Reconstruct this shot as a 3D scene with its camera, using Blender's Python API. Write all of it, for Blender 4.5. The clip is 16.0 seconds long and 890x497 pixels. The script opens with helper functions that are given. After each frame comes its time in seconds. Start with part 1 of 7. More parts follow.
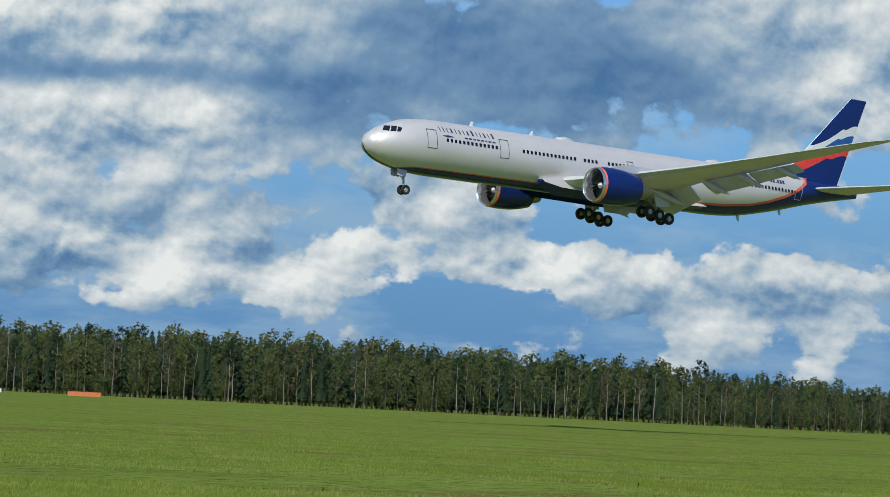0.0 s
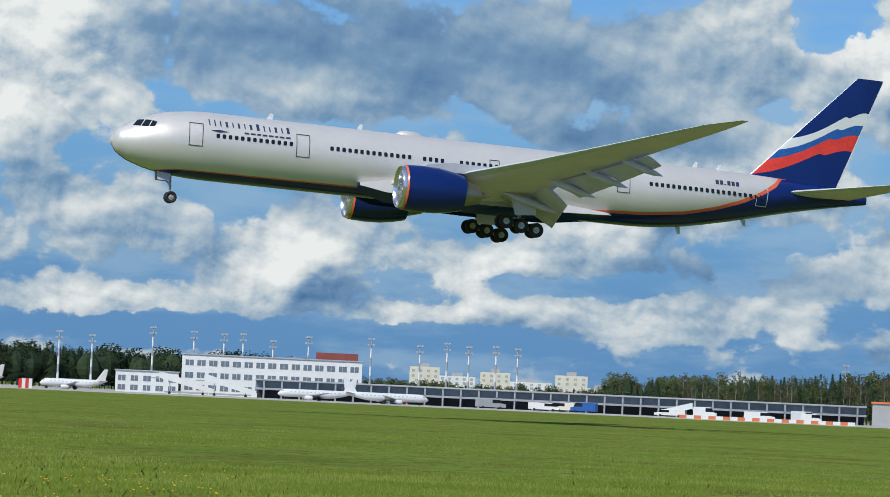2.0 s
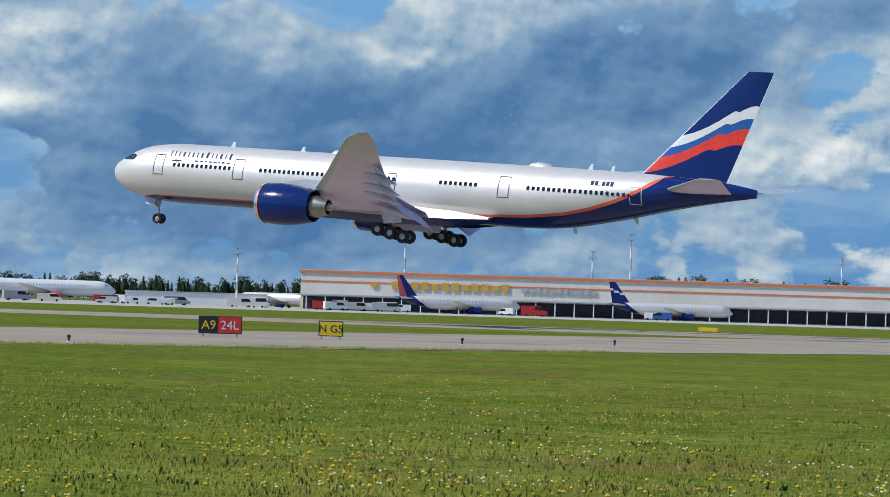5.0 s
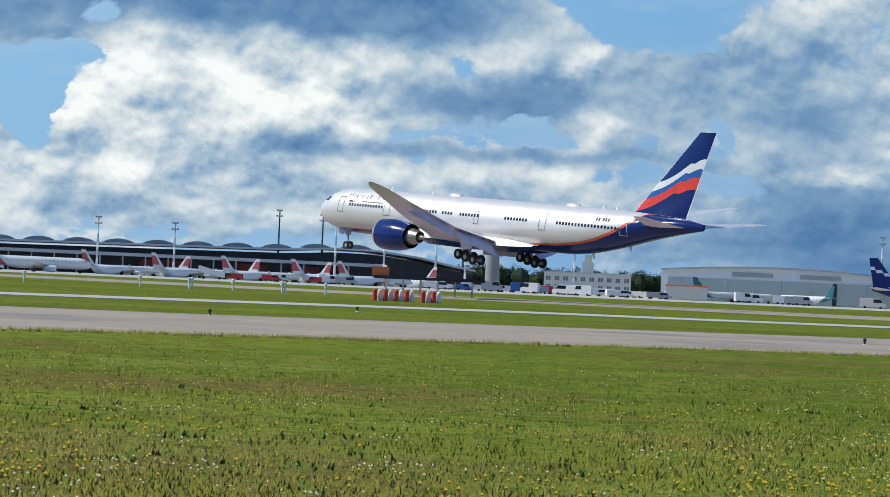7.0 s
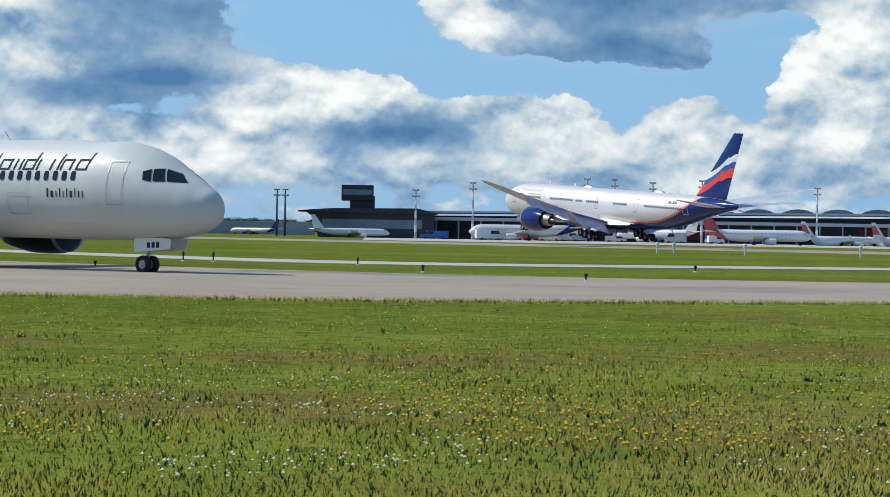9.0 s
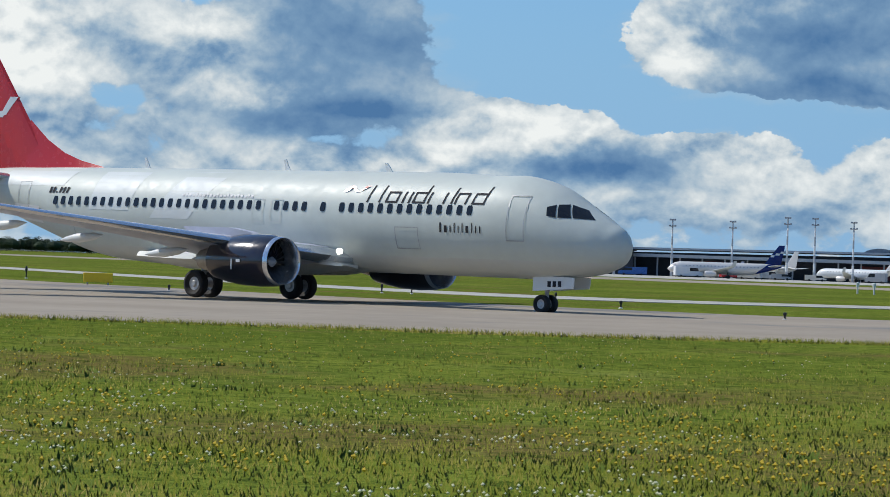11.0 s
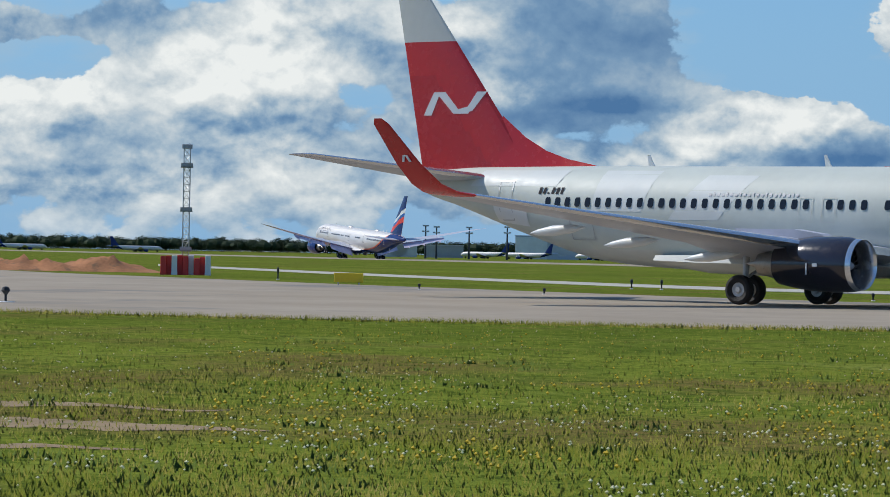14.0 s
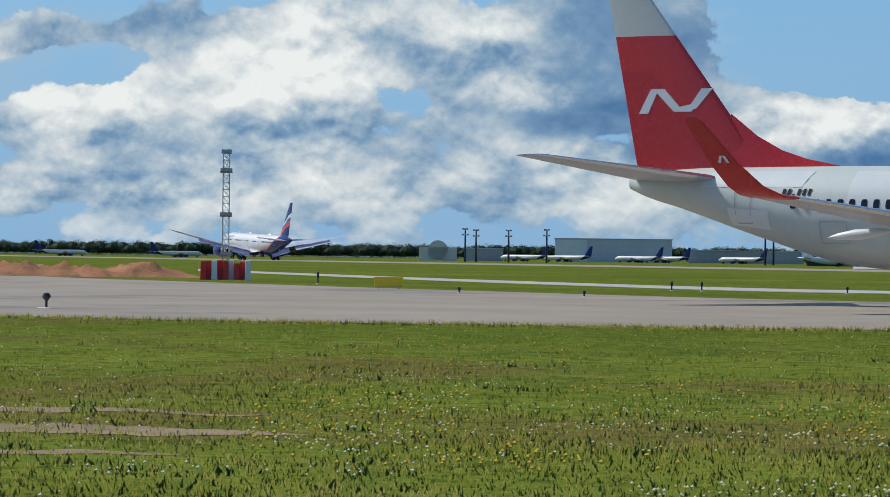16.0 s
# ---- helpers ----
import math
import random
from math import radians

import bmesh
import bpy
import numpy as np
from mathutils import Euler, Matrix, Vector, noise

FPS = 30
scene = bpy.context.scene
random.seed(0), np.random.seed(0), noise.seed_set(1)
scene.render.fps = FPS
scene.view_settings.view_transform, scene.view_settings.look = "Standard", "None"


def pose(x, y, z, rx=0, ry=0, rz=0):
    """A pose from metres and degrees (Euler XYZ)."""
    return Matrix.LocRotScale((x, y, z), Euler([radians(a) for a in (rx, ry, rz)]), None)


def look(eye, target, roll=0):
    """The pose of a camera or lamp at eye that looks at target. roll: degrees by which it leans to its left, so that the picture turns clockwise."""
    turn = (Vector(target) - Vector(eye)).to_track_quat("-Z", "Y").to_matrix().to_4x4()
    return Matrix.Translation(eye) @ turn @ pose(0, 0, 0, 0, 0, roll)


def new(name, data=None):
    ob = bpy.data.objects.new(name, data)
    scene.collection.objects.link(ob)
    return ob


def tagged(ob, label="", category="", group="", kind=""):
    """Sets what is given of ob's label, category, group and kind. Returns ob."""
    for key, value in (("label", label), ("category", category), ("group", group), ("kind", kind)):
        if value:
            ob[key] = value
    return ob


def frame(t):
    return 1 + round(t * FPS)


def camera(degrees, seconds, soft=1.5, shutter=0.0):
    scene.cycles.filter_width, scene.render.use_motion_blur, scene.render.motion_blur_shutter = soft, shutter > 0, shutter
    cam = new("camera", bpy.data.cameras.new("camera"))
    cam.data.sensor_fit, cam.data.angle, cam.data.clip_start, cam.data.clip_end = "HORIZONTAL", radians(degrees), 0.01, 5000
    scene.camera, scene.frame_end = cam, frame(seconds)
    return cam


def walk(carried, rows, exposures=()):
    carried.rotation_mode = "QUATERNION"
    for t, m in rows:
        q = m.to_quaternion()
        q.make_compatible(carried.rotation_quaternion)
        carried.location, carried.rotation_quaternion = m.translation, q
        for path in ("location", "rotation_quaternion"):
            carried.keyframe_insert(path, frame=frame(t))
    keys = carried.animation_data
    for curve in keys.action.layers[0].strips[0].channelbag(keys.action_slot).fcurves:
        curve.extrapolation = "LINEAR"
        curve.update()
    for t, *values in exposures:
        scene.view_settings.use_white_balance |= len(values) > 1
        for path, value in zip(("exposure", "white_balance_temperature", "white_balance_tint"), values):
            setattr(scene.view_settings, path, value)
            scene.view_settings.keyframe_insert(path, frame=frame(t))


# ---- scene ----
# ---- camera: a standing observer with a long lens, panning to the left ----
EYE = 1.75
cam = camera(16.26, 16.0, soft=0.7)


def aim(yaw, pitch, roll):
    """Pose of the camera: degrees left of +y, up, and lean to the left."""
    return Matrix.Translation((0, 0, EYE)) @ pose(0, 0, 0, 90 + pitch, 0, yaw) @ pose(0, 0, 0, 0, 0, roll)


PAN = [(0, -36.16, 2.91, 2.82), (0.5, -31.97, 2.99, 3.05), (1, -26.49, 3.12, 2.77), (1.5, -21.83, 2.63, 2.84),
       (2, -15.57, 2.79, 2.63), (2.5, -8.21, 2.63, 2.79), (3, -1.19, 2.15, 2.53), (3.2, 1.34, 2.22, 2.58),
       (4.0, 13.9, 1.8, 2.4), (4.6, 22.6, 1.35, 2.15), (5.3, 31.59, 0.96, 1.98), (5.5, 34.10, 0.87, 2.45),
       (6, 38.96, 0.90, 2.46), (6.2, 40.76, 1.19, 2.17), (6.5, 43.10, 1.11, 2.57), (7, 48.34, 0.65, 2.56),
       (7.5, 53.33, 0.38, 1.92), (8, 54.39, -0.10, 2.28), (8.5, 56.55, 1.20, 1.79), (9, 61.50, -0.27, 0.97),
       (9.5, 63.96, -0.48, 1.66), (9.7, 63.97, -0.26, 1.72), (11.8, 65.98, 0.70, 1.89), (12, 66.11, 0.81, 1.84),
       (12.5, 67.18, 0.36, 1.89), (13, 68.87, 0.17, 1.44), (13.5, 69.47, 0.09, 1.31), (14, 69.74, 0.10, 1.06),
       (14.5, 69.70, 0.11, 0.79), (15, 70.20, 0.17, 0.81), (15.5, 70.29, 0.23, 0.84), (16, 70.47, 0.15, 0.66)]
walk(cam, [(t, aim(a, b, c)) for t, a, b, c in PAN],
     exposures=[(0, -0.04), (3.2, 0.06), (5.3, 0.16), (9, 0.22), (11, 0.08), (16, 0.03)])


def spot(az, d, z=0.0):
    """The place at az degrees left of +y, d metres off."""
    return Vector((-d * math.sin(radians(az)), d * math.cos(radians(az)), z))


# ---- light: sun from behind the left shoulder, sky with broken cumulus ----
SUN_AZ, SUN_EL = 134.0, 44.0
sun_way = Vector((-math.sin(radians(SUN_AZ)) * math.cos(radians(SUN_EL)), math.cos(radians(SUN_AZ)) * math.cos(radians(SUN_EL)), math.sin(radians(SUN_EL))))
sun = new("sun", bpy.data.lights.new("sun", "SUN"))
sun.data.energy, sun.data.angle, sun.data.color = 3.6, radians(0.55), (1.0, 0.95, 0.87)
sun.matrix_world = look(sun_way * 100, (0, 0, 0))


class Nodes:
    """Short hand for wiring a node tree."""

    def __init__(self, tree):
        self.tree = tree
        tree.nodes.clear()

    def add(self, kind, **sets):
        n = self.tree.nodes.new(kind)
        for k, v in sets.items():
            setattr(n, k, v)
        return n

    def wire(self, a, b):
        self.tree.links.new(a, b)

    def feed(self, socket, v):
        if isinstance(v, bpy.types.NodeSocket):
            self.wire(v, socket)
        elif v is not None:
            socket.default_value = v

    def math(self, op, a, b=None, c=None, clamp=False):
        n = self.add("ShaderNodeMath", operation=op, use_clamp=clamp)
        for s, v in zip(n.inputs, (a, b, c)):
            self.feed(s, v)
        return n.outputs[0]

    def vec(self, op, a, b=None):
        n = self.add("ShaderNodeVectorMath", operation=op)
        self.feed(n.inputs[0], a)
        if b is not None:
            self.feed(n.inputs[3] if op == "SCALE" else n.inputs[1], b)
        return n.outputs[1] if op in ("DOT_PRODUCT", "LENGTH", "DISTANCE") else n.outputs[0]

    def noise(self, v, scale, detail=4.0, rough=0.55, distort=0.0):
        n = self.add("ShaderNodeTexNoise")
        self.feed(n.inputs["Vector"], v)
        n.inputs["Scale"].default_value, n.inputs["Detail"].default_value = scale, detail
        n.inputs["Roughness"].default_value, n.inputs["Distortion"].default_value = rough, distort
        return n.outputs[0]

    def ramp(self, v, lo, hi, a=0.0, b=1.0, smooth=True):
        n = self.add("ShaderNodeMapRange", interpolation_type="SMOOTHSTEP" if smooth else "LINEAR")
        for s, x in zip(n.inputs[:5], (v, lo, hi, a, b)):
            self.feed(s, x)
        return n.outputs[0]

    def mix(self, k, a, b, blend="MIX"):
        n = self.add("ShaderNodeMix", data_type="RGBA", blend_type=blend)
        self.feed(n.inputs[0], k)
        for s, x in ((n.inputs[6], a), (n.inputs[7], b)):
            self.feed(s, (*x, 1.0) if isinstance(x, tuple) and len(x) == 3 else x)
        return n.outputs[2]


def build_sky():
    """Nishita sky behind broken cumulus; clouds stand at their bearings, ragged and shaded by noise."""
    world = bpy.data.worlds.new("sky")
    scene.world = world
    world.use_nodes = True
    g = Nodes(world.node_tree)
    out, back = g.add("ShaderNodeOutputWorld"), g.add("ShaderNodeBackground")
    sky = g.add("ShaderNodeTexSky", sky_type="NISHITA", sun_disc=False, sun_elevation=radians(SUN_EL), sun_rotation=radians(-SUN_AZ))
    sky.air_density, sky.dust_density, sky.ozone_density = 1.0, 0.6, 2.0
    way = g.add("ShaderNodeTexCoord").outputs["Generated"]
    sep = g.add("ShaderNodeSeparateXYZ")
    g.wire(way, sep.inputs[0])
    up = sep.outputs[2]
    flat = g.add("ShaderNodeCombineXYZ")
    for i in (0, 1):
        g.wire(sep.outputs[i], flat.inputs[i])
    g.wire(g.math("MULTIPLY", g.math("POWER", g.math("MAXIMUM", g.math("ADD", up, 0.02), 0.0), 0.8), 1.0), flat.inputs[2])
    p = flat.outputs[0]
    # heaped relief: billows at two scales, and the same a little nearer the sun for the shading
    def billow(v, detail):
        return g.noise(v, 44.0, detail, 0.53, 0.1)

    soft, soft_up = g.noise(p, 30.0, 1.5, 0.5), g.noise(g.vec("ADD", p, (-0.006, 0.0, 0.013)), 30.0, 1.5, 0.5)
    fine, fine_up = billow(p, 8.0), billow(g.vec("ADD", p, (-0.0016, 0.0, 0.0034)), 6.0)
    wisp = g.noise(g.vec("MULTIPLY", p, (1.0, 1.0, 2.6)), 17.0, 7.0, 0.6)
    # bearing and height in degrees, their edges frayed
    at = g.add("ShaderNodeCombineXYZ")
    g.wire(g.math("MULTIPLY", g.math("ARCTAN2", g.math("MULTIPLY", sep.outputs[0], -1.0), sep.outputs[1]), 57.2958), at.inputs[0])
    g.wire(g.math("MULTIPLY", up, 57.2958), at.inputs[1])
    swirl = g.add("ShaderNodeTexNoise")
    swirl.inputs["Scale"].default_value, swirl.inputs["Detail"].default_value, swirl.inputs["Roughness"].default_value = 42.0, 5.0, 0.6
    g.wire(p, swirl.inputs["Vector"])
    here = g.vec("ADD", at.outputs[0], g.vec("MULTIPLY", g.vec("SUBTRACT", swirl.outputs[1], (0.5, 0.5, 0.5)), (1.7, 0.75, 0.0)))
    cover, tone, rise = 0.0, 0.0, 0.0
    for az, el, w, h, c, l in CLOUDS:
        off = g.vec("MULTIPLY", g.vec("SUBTRACT", here, (az, el, 0.0)), (1.0 / w, 1.0 / h, 0.0))
        bump = g.math("POWER", 0.40, g.vec("DOT_PRODUCT", off, off))
        cover = g.math("MULTIPLY_ADD", bump, c, cover)
        if l:
            tone = g.math("MULTIPLY_ADD", bump, l, tone)
        if c > 0 and l > 0:
            rise = g.math("MULTIPLY_ADD", g.math("MULTIPLY", bump, g.vec("DOT_PRODUCT", off, (0.2, 1.0, 0.0))), c, rise)
    relief = g.math("ADD", g.math("MULTIPLY_ADD", fine, 0.75, -0.375), g.math("MULTIPLY_ADD", soft, 0.35, -0.175))
    d = g.math("ADD", g.math("ADD", cover, relief), g.ramp(up, 0.0, 0.07, 0.10, 0.02))
    mask = g.ramp(d, 0.10, 0.165)
    tone = g.math("MAXIMUM", g.math("MINIMUM", tone, 0.42), -0.52)
    slope = g.math("ADD", g.math("MULTIPLY", g.math("SUBTRACT", soft, soft_up), 1.5), g.math("MULTIPLY", g.math("SUBTRACT", fine, fine_up), 1.9))
    slope = g.math("MULTIPLY", slope, g.ramp(tone, -0.35, 0.4, 0.45, 1.4))
    lit = g.math("ADD", g.math("MULTIPLY_ADD", tone, 1.0, slope), g.math("MULTIPLY_ADD", rise, 0.75, g.math("MULTIPLY_ADD", fine, 0.35, -0.175)))
    ramp = g.add("ShaderNodeValToRGB")
    els = ramp.color_ramp.elements
    stops = ((0.0, (0.065, 0.165, 0.34)), (0.28, (0.17, 0.295, 0.455)), (0.5, (0.35, 0.46, 0.56)), (0.72, (0.585, 0.645, 0.675)), (1.0, (0.83, 0.855, 0.84)))
    while len(els) < len(stops):
        els.new(0.5)
    for e, (x, c) in zip(els, stops):
        e.position, e.color = x, (*c, 1)
    g.wire(g.ramp(lit, -0.62, 0.66, smooth=False), ramp.inputs[0])
    blue = g.mix(1.0, sky.outputs[0], (0.050, 0.080, 0.115), "MULTIPLY")
    pale = g.mix(g.ramp(sep.outputs[0], -0.50, -0.88), (0.085, 0.235, 0.50), (0.24, 0.44, 0.69))
    haze = g.mix(g.ramp(up, 0.02, 0.13, 0.85, 0.2), blue, pale)
    # thin streaks of a higher sheet
    veil = g.ramp(g.math("MULTIPLY_ADD", cover, 0.5, wisp), 0.46, 0.70, 0.0, 0.5)
    behind = g.mix(veil, haze, (0.33, 0.48, 0.62))
    colour = g.mix(g.math("MULTIPLY", mask, g.ramp(up, -0.004, 0.02, 0.6, 0.97)), behind, ramp.outputs[0])
    g.wire(colour, back.inputs[0])
    back.inputs[1].default_value = 1.0
    g.wire(back.outputs[0], out.inputs[0])


# clouds: degrees left of +y, degrees up, half width, half height, cover, brightness
CLOUDS_A = [(-43.5, 5.71, 1.03, 0.69, 0.3, 0.35), (-43.1, 2.59, 1.72, 0.46, 0.3, 0.25), (-41.9, 7.1, 2.53, 0.92, 0.3, 0.25), (-41.6, 1.84, 2.3, 0.52, 0.18, 0.1), (-38.0, 2.67, 3.1, 0.41, 0.35, 0.35),
    (-37.7, 6.41, 4.36, 1.26, 0.3, -0.6), (-36.4, 1.59, 2.3, 0.4, -0.3, 0), (-36.3, 3.73, 1.61, 0.46, 0.3, 0.25), (-34.2, 1.75, 0.8, 0.52, 0.25, 0.2), (-34.1, 5.5, 0.92, 0.57, -0.2, 0),
    (-32.2, 2.74, 1.15, 0.34, 0.25, 0.25), (-31.9, 1.99, 1.72, 0.32, 0.3, 0.3), (-31.1, 3.56, 2.99, 0.52, 0.22, 0.05), (-31.0, 5.12, 2.3, 0.69, 0.3, 0.3), (-30.4, 6.64, 4.82, 0.69, 0.25, 0.2)]
CLOUDS_B = [(-29.9, 5.81, 3.45, 0.28, 0.25, -0.55), (-29.6, 2.65, 1.49, 0.29, 0.25, 0.2), (-29.3, 2.71, 1.15, 0.29, 0.3, 0.2), (-28.5, 4.46, 1.84, 0.46, 0.3, 0.25), (-28.3, 2.09, 1.38, 0.34, 0.2, 0.15),
    (-27.4, 3.14, 1.26, 0.46, 0.3, 0.2), (-27.0, 7.09, 4.82, 0.8, 0.25, 0.2), (-25.1, 3.03, 1.61, 0.57, 0.3, 0.3), (-24.1, 1.31, 0.8, 0.34, 0.2, 0.15), (-23.9, 6.2, 1.26, 0.69, 0.3, 0.35),
    (-22.5, 6.86, 0.69, 0.52, -0.4, 0), (-21.7, 4.31, 1.72, 0.92, 0.3, 0.3), (-20.7, 7.04, 0.92, 0.52, 0.25, 0.15), (-20.4, 2.48, 2.64, 0.34, 0.1, -0.45), (-19.8, 6.18, 2.87, 0.57, 0.25, 0.0)]
CLOUDS_C = [(-19.4, 1.7, 2.3, 0.37, 0.3, 0.25), (-19.3, 4.9, 2.3, 0.34, 0.22, -0.5), (-18.9, 3.74, 1.38, 0.8, 0.3, 0.25), (-18.4, 3.11, 1.03, 0.46, 0.25, 0.2), (-17.9, 2.25, 2.3, 0.21, -0.3, -0.1),
    (-16.3, 1.6, 0.57, 0.16, 0.4, 0.3), (-16.3, 2.44, 1.72, 0.4, 0.35, 0.3), (-14.7, 1.63, 0.57, 0.18, 0.4, 0.3), (-14.5, 6.27, 5.17, 1.15, 0.3, -0.35), (-13.8, 3.11, 1.15, 0.69, 0.25, 0.1),
    (-12.9, 5.46, 1.15, 0.4, 0.3, 0.2), (-12.7, 1.07, 4.59, 0.29, -0.25, -0.1), (-12.6, 2.47, 1.38, 0.52, 0.3, 0.3), (-12.5, 1.74, 1.03, 0.29, 0.3, 0.2), (-9.4, 1.62, 1.72, 0.32, 0.35, 0.2)]
CLOUDS_D = [(-9.0, 2.86, 1.38, 0.92, 0.25, 0.15), (-8.2, 5.93, 1.26, 1.03, 0.3, 0.35), (-8.0, 6.04, 1.38, 0.8, 0.3, 0.4), (-7.0, 2.53, 0.63, 0.34, 0.4, 0.25), (-6.4, 5.68, 1.72, 1.03, 0.35, 0.4),
    (-6.3, 1.51, 0.8, 0.21, 0.35, 0.25), (-3.8, 5.94, 2.07, 0.34, 0.22, 0.25), (-3.7, 2.45, 1.26, 0.57, 0.35, 0.3), (-2.6, 5.58, 0.8, 0.57, 0.3, -0.35), (-1.7, 6.61, 5.74, 0.18, 0.35, -0.7),
    (-1.4, 5.27, 0.69, 0.46, 0.25, 0.15), (-0.4, 1.2, 5.74, 0.29, -0.25, -0.1), (-0.2, 1.88, 0.92, 0.21, 0.35, 0.2), (1.4, 2.07, 1.26, 0.4, 0.35, 0.35), (2.1, 5.42, 3.67, 1.03, 0.3, -0.35)]
CLOUDS_E = [(3.1, 1.88, 0.69, 0.29, 0.35, 0.35), (3.4, 2.44, 0.8, 0.34, 0.3, 0.2), (4.5, 1.97, 0.69, 0.52, 0.3, 0.25), (5.6, 5.76, 2.07, 0.69, 0.25, 0.25), (6.0, 2.73, 2.3, 0.57, -0.2, -0.2),
    (9.5, 3.4, 1.6, 0.5, 0.25, 0.15), (12.0, 5.2, 3.0, 0.8, 0.25, 0.2), (12.5, 2.2, 2.4, 0.35, 0.3, 0.25), (16.5, 4.0, 2.2, 0.7, 0.3, 0.35), (19.0, 5.6, 3.5, 0.6, 0.25, -0.4),
    (21.5, 3.0, 2.6, 0.5, 0.28, 0.25), (24.0, 4.4, 2.6, 1.2, 0.28, -0.5), (26.8, 5.08, 1.38, 0.69, 0.25, 0.2), (28.5, 4.51, 0.92, 0.29, 0.35, 0.35), (30.3, 2.47, 5.51, 1.95, 0.3, -0.7)]
CLOUDS_F = [(31.2, 4.52, 0.69, 0.46, 0.25, 0.2), (32.5, 4.15, 3.45, 1.03, 0.28, -0.15), (35.1, 4.35, 0.69, 0.46, 0.3, 0.3), (35.9, 5.8, 1.26, 0.46, 0.3, -0.6), (36.0, 3.48, 1.61, 0.34, 0.3, 0.4),
    (37.2, 4.57, 1.15, 0.57, 0.35, 0.4), (38.0, 2.77, 0.92, 0.4, 0.3, 0.4), (39.1, 4.27, 1.03, 0.4, 0.35, 0.45), (39.2, 3.12, 1.03, 0.57, 0.35, 0.45), (40.7, 1.08, 2.87, 0.8, 0.3, -0.6),
    (40.8, 2.22, 1.03, 0.16, 0.35, 0.35), (41.7, 3.21, 1.03, 0.69, 0.2, -0.3), (42.0, 4.37, 1.38, 1.61, 0.25, 0.0), (44.4, 4.89, 1.03, 0.34, -0.3, 0.1), (44.7, 3.73, 1.84, 0.8, 0.3, -0.15)]
CLOUDS_G = [(45.7, 3.0, 0.57, 0.21, 0.35, 0.35), (45.9, 3.99, 0.4, 0.46, 0.3, 0.45), (47.2, 2.42, 3.45, 0.17, 0.25, -0.35), (48.1, 4.71, 1.38, 0.52, 0.25, 0.2), (48.3, 3.35, 2.07, 0.34, 0.25, -0.45),
    (48.7, 1.98, 2.3, 0.29, 0.25, 0.1), (49.6, 4.89, 2.3, 0.48, 0.35, -0.7), (50.4, 2.93, 1.26, 0.57, 0.3, 0.25), (51.2, 3.63, 2.3, 0.69, 0.35, 0.35), (52.2, 1.68, 4.02, 0.34, 0.25, 0.1),
    (52.8, 5.14, 3.79, 0.63, 0.4, -0.65), (53.3, 2.53, 1.38, 0.34, 0.3, 0.3), (53.9, 4.28, 1.38, 0.21, 0.3, 0.1), (54.8, 2.85, 0.8, 0.52, 0.4, 0.5), (56.2, 2.96, 0.69, 0.46, -0.4, 0.0)]
CLOUDS_H = [(56.8, 2.27, 0.69, 0.34, 0.4, 0.4), (57.2, 3.16, 0.57, 0.16, 0.45, -0.6), (58.1, 4.37, 2.07, 0.4, 0.4, -0.4), (58.4, 3.47, 1.49, 0.37, 0.5, -0.65), (59.0, 5.06, 1.61, 0.69, 0.35, 0.1),
    (59.2, 2.24, 0.57, 0.29, 0.4, 0.45), (60.1, 2.92, 2.07, 0.3, -0.6, 0.0), (60.6, 2.35, 0.8, 0.34, 0.45, 0.45), (61.1, 4.47, 1.03, 0.92, 0.45, 0.45), (62.1, 1.77, 1.49, 0.25, 0.35, -0.35),
    (62.7, 1.94, 1.49, 0.25, 0.35, -0.45), (63.5, 2.52, 1.03, 0.57, 0.45, 0.45), (63.5, 2.56, 1.03, 0.46, 0.45, 0.5), (63.5, 4.27, 1.26, 1.03, -0.6, 0.0), (63.6, 4.02, 1.15, 0.92, -0.7, 0)]
CLOUDS_I = [(65.1, 2.43, 0.69, 0.52, 0.45, 0.5), (66.5, 2.87, 1.84, 0.21, 0.45, -0.5), (67.1, 3.95, 2.18, 1.03, 0.45, -0.35), (67.7, 1.8, 1.38, 0.23, 0.25, 0.15), (68.1, 2.52, 1.15, 0.25, 0.4, -0.45),
    (68.9, 2.95, 0.92, 0.21, 0.3, 0.35), (69.7, 3.88, 1.15, 0.69, 0.4, 0.45), (72.5, 4.01, 0.92, 0.57, 0.3, 0.3), (73.8, 3.46, 1.26, 0.92, 0.35, 0.45), (74.0, 1.84, 1.61, 0.52, 0.3, 0.2),
    (75.7, 2.46, 0.57, 0.46, 0.3, -0.1), (75.8, 1.17, 1.03, 0.32, 0.3, 0.25), (75.8, 4.06, 1.49, 0.4, 0.32, -0.1), (76.4, 2.6, 0.69, 0.4, 0.4, 0.4), (76.9, 3.51, 0.69, 0.34, -0.3, 0)]
CLOUDS_LOW = [(60.0, 1.2, 9.0, 0.45, 0.22, 0.1), (56.0, 1.9, 4.0, 0.35, 0.16, 0.2), (72.0, 1.3, 6.0, 0.5, 0.2, 0.1), (66.0, 1.9, 3.0, 0.3, 0.15, 0.15), (47.0, 1.3, 4.0, 0.4, 0.15, 0.05),
    (72.7, 2.6, 1.26, 0.57, 0.3, 0.2), (78.0, 3.97, 0.92, 0.4, 0.3, 0.1), (77.3, 2.54, 1.26, 0.57, 0.32, 0.3), (78.0, 1.18, 1.15, 0.4, 0.25, 0.15), (53.5, 3.35, 1.03, 0.57, 0.3, 0.25), (-33.7, 5.27, 1.03, 0.69, 0.3, -0.3)]
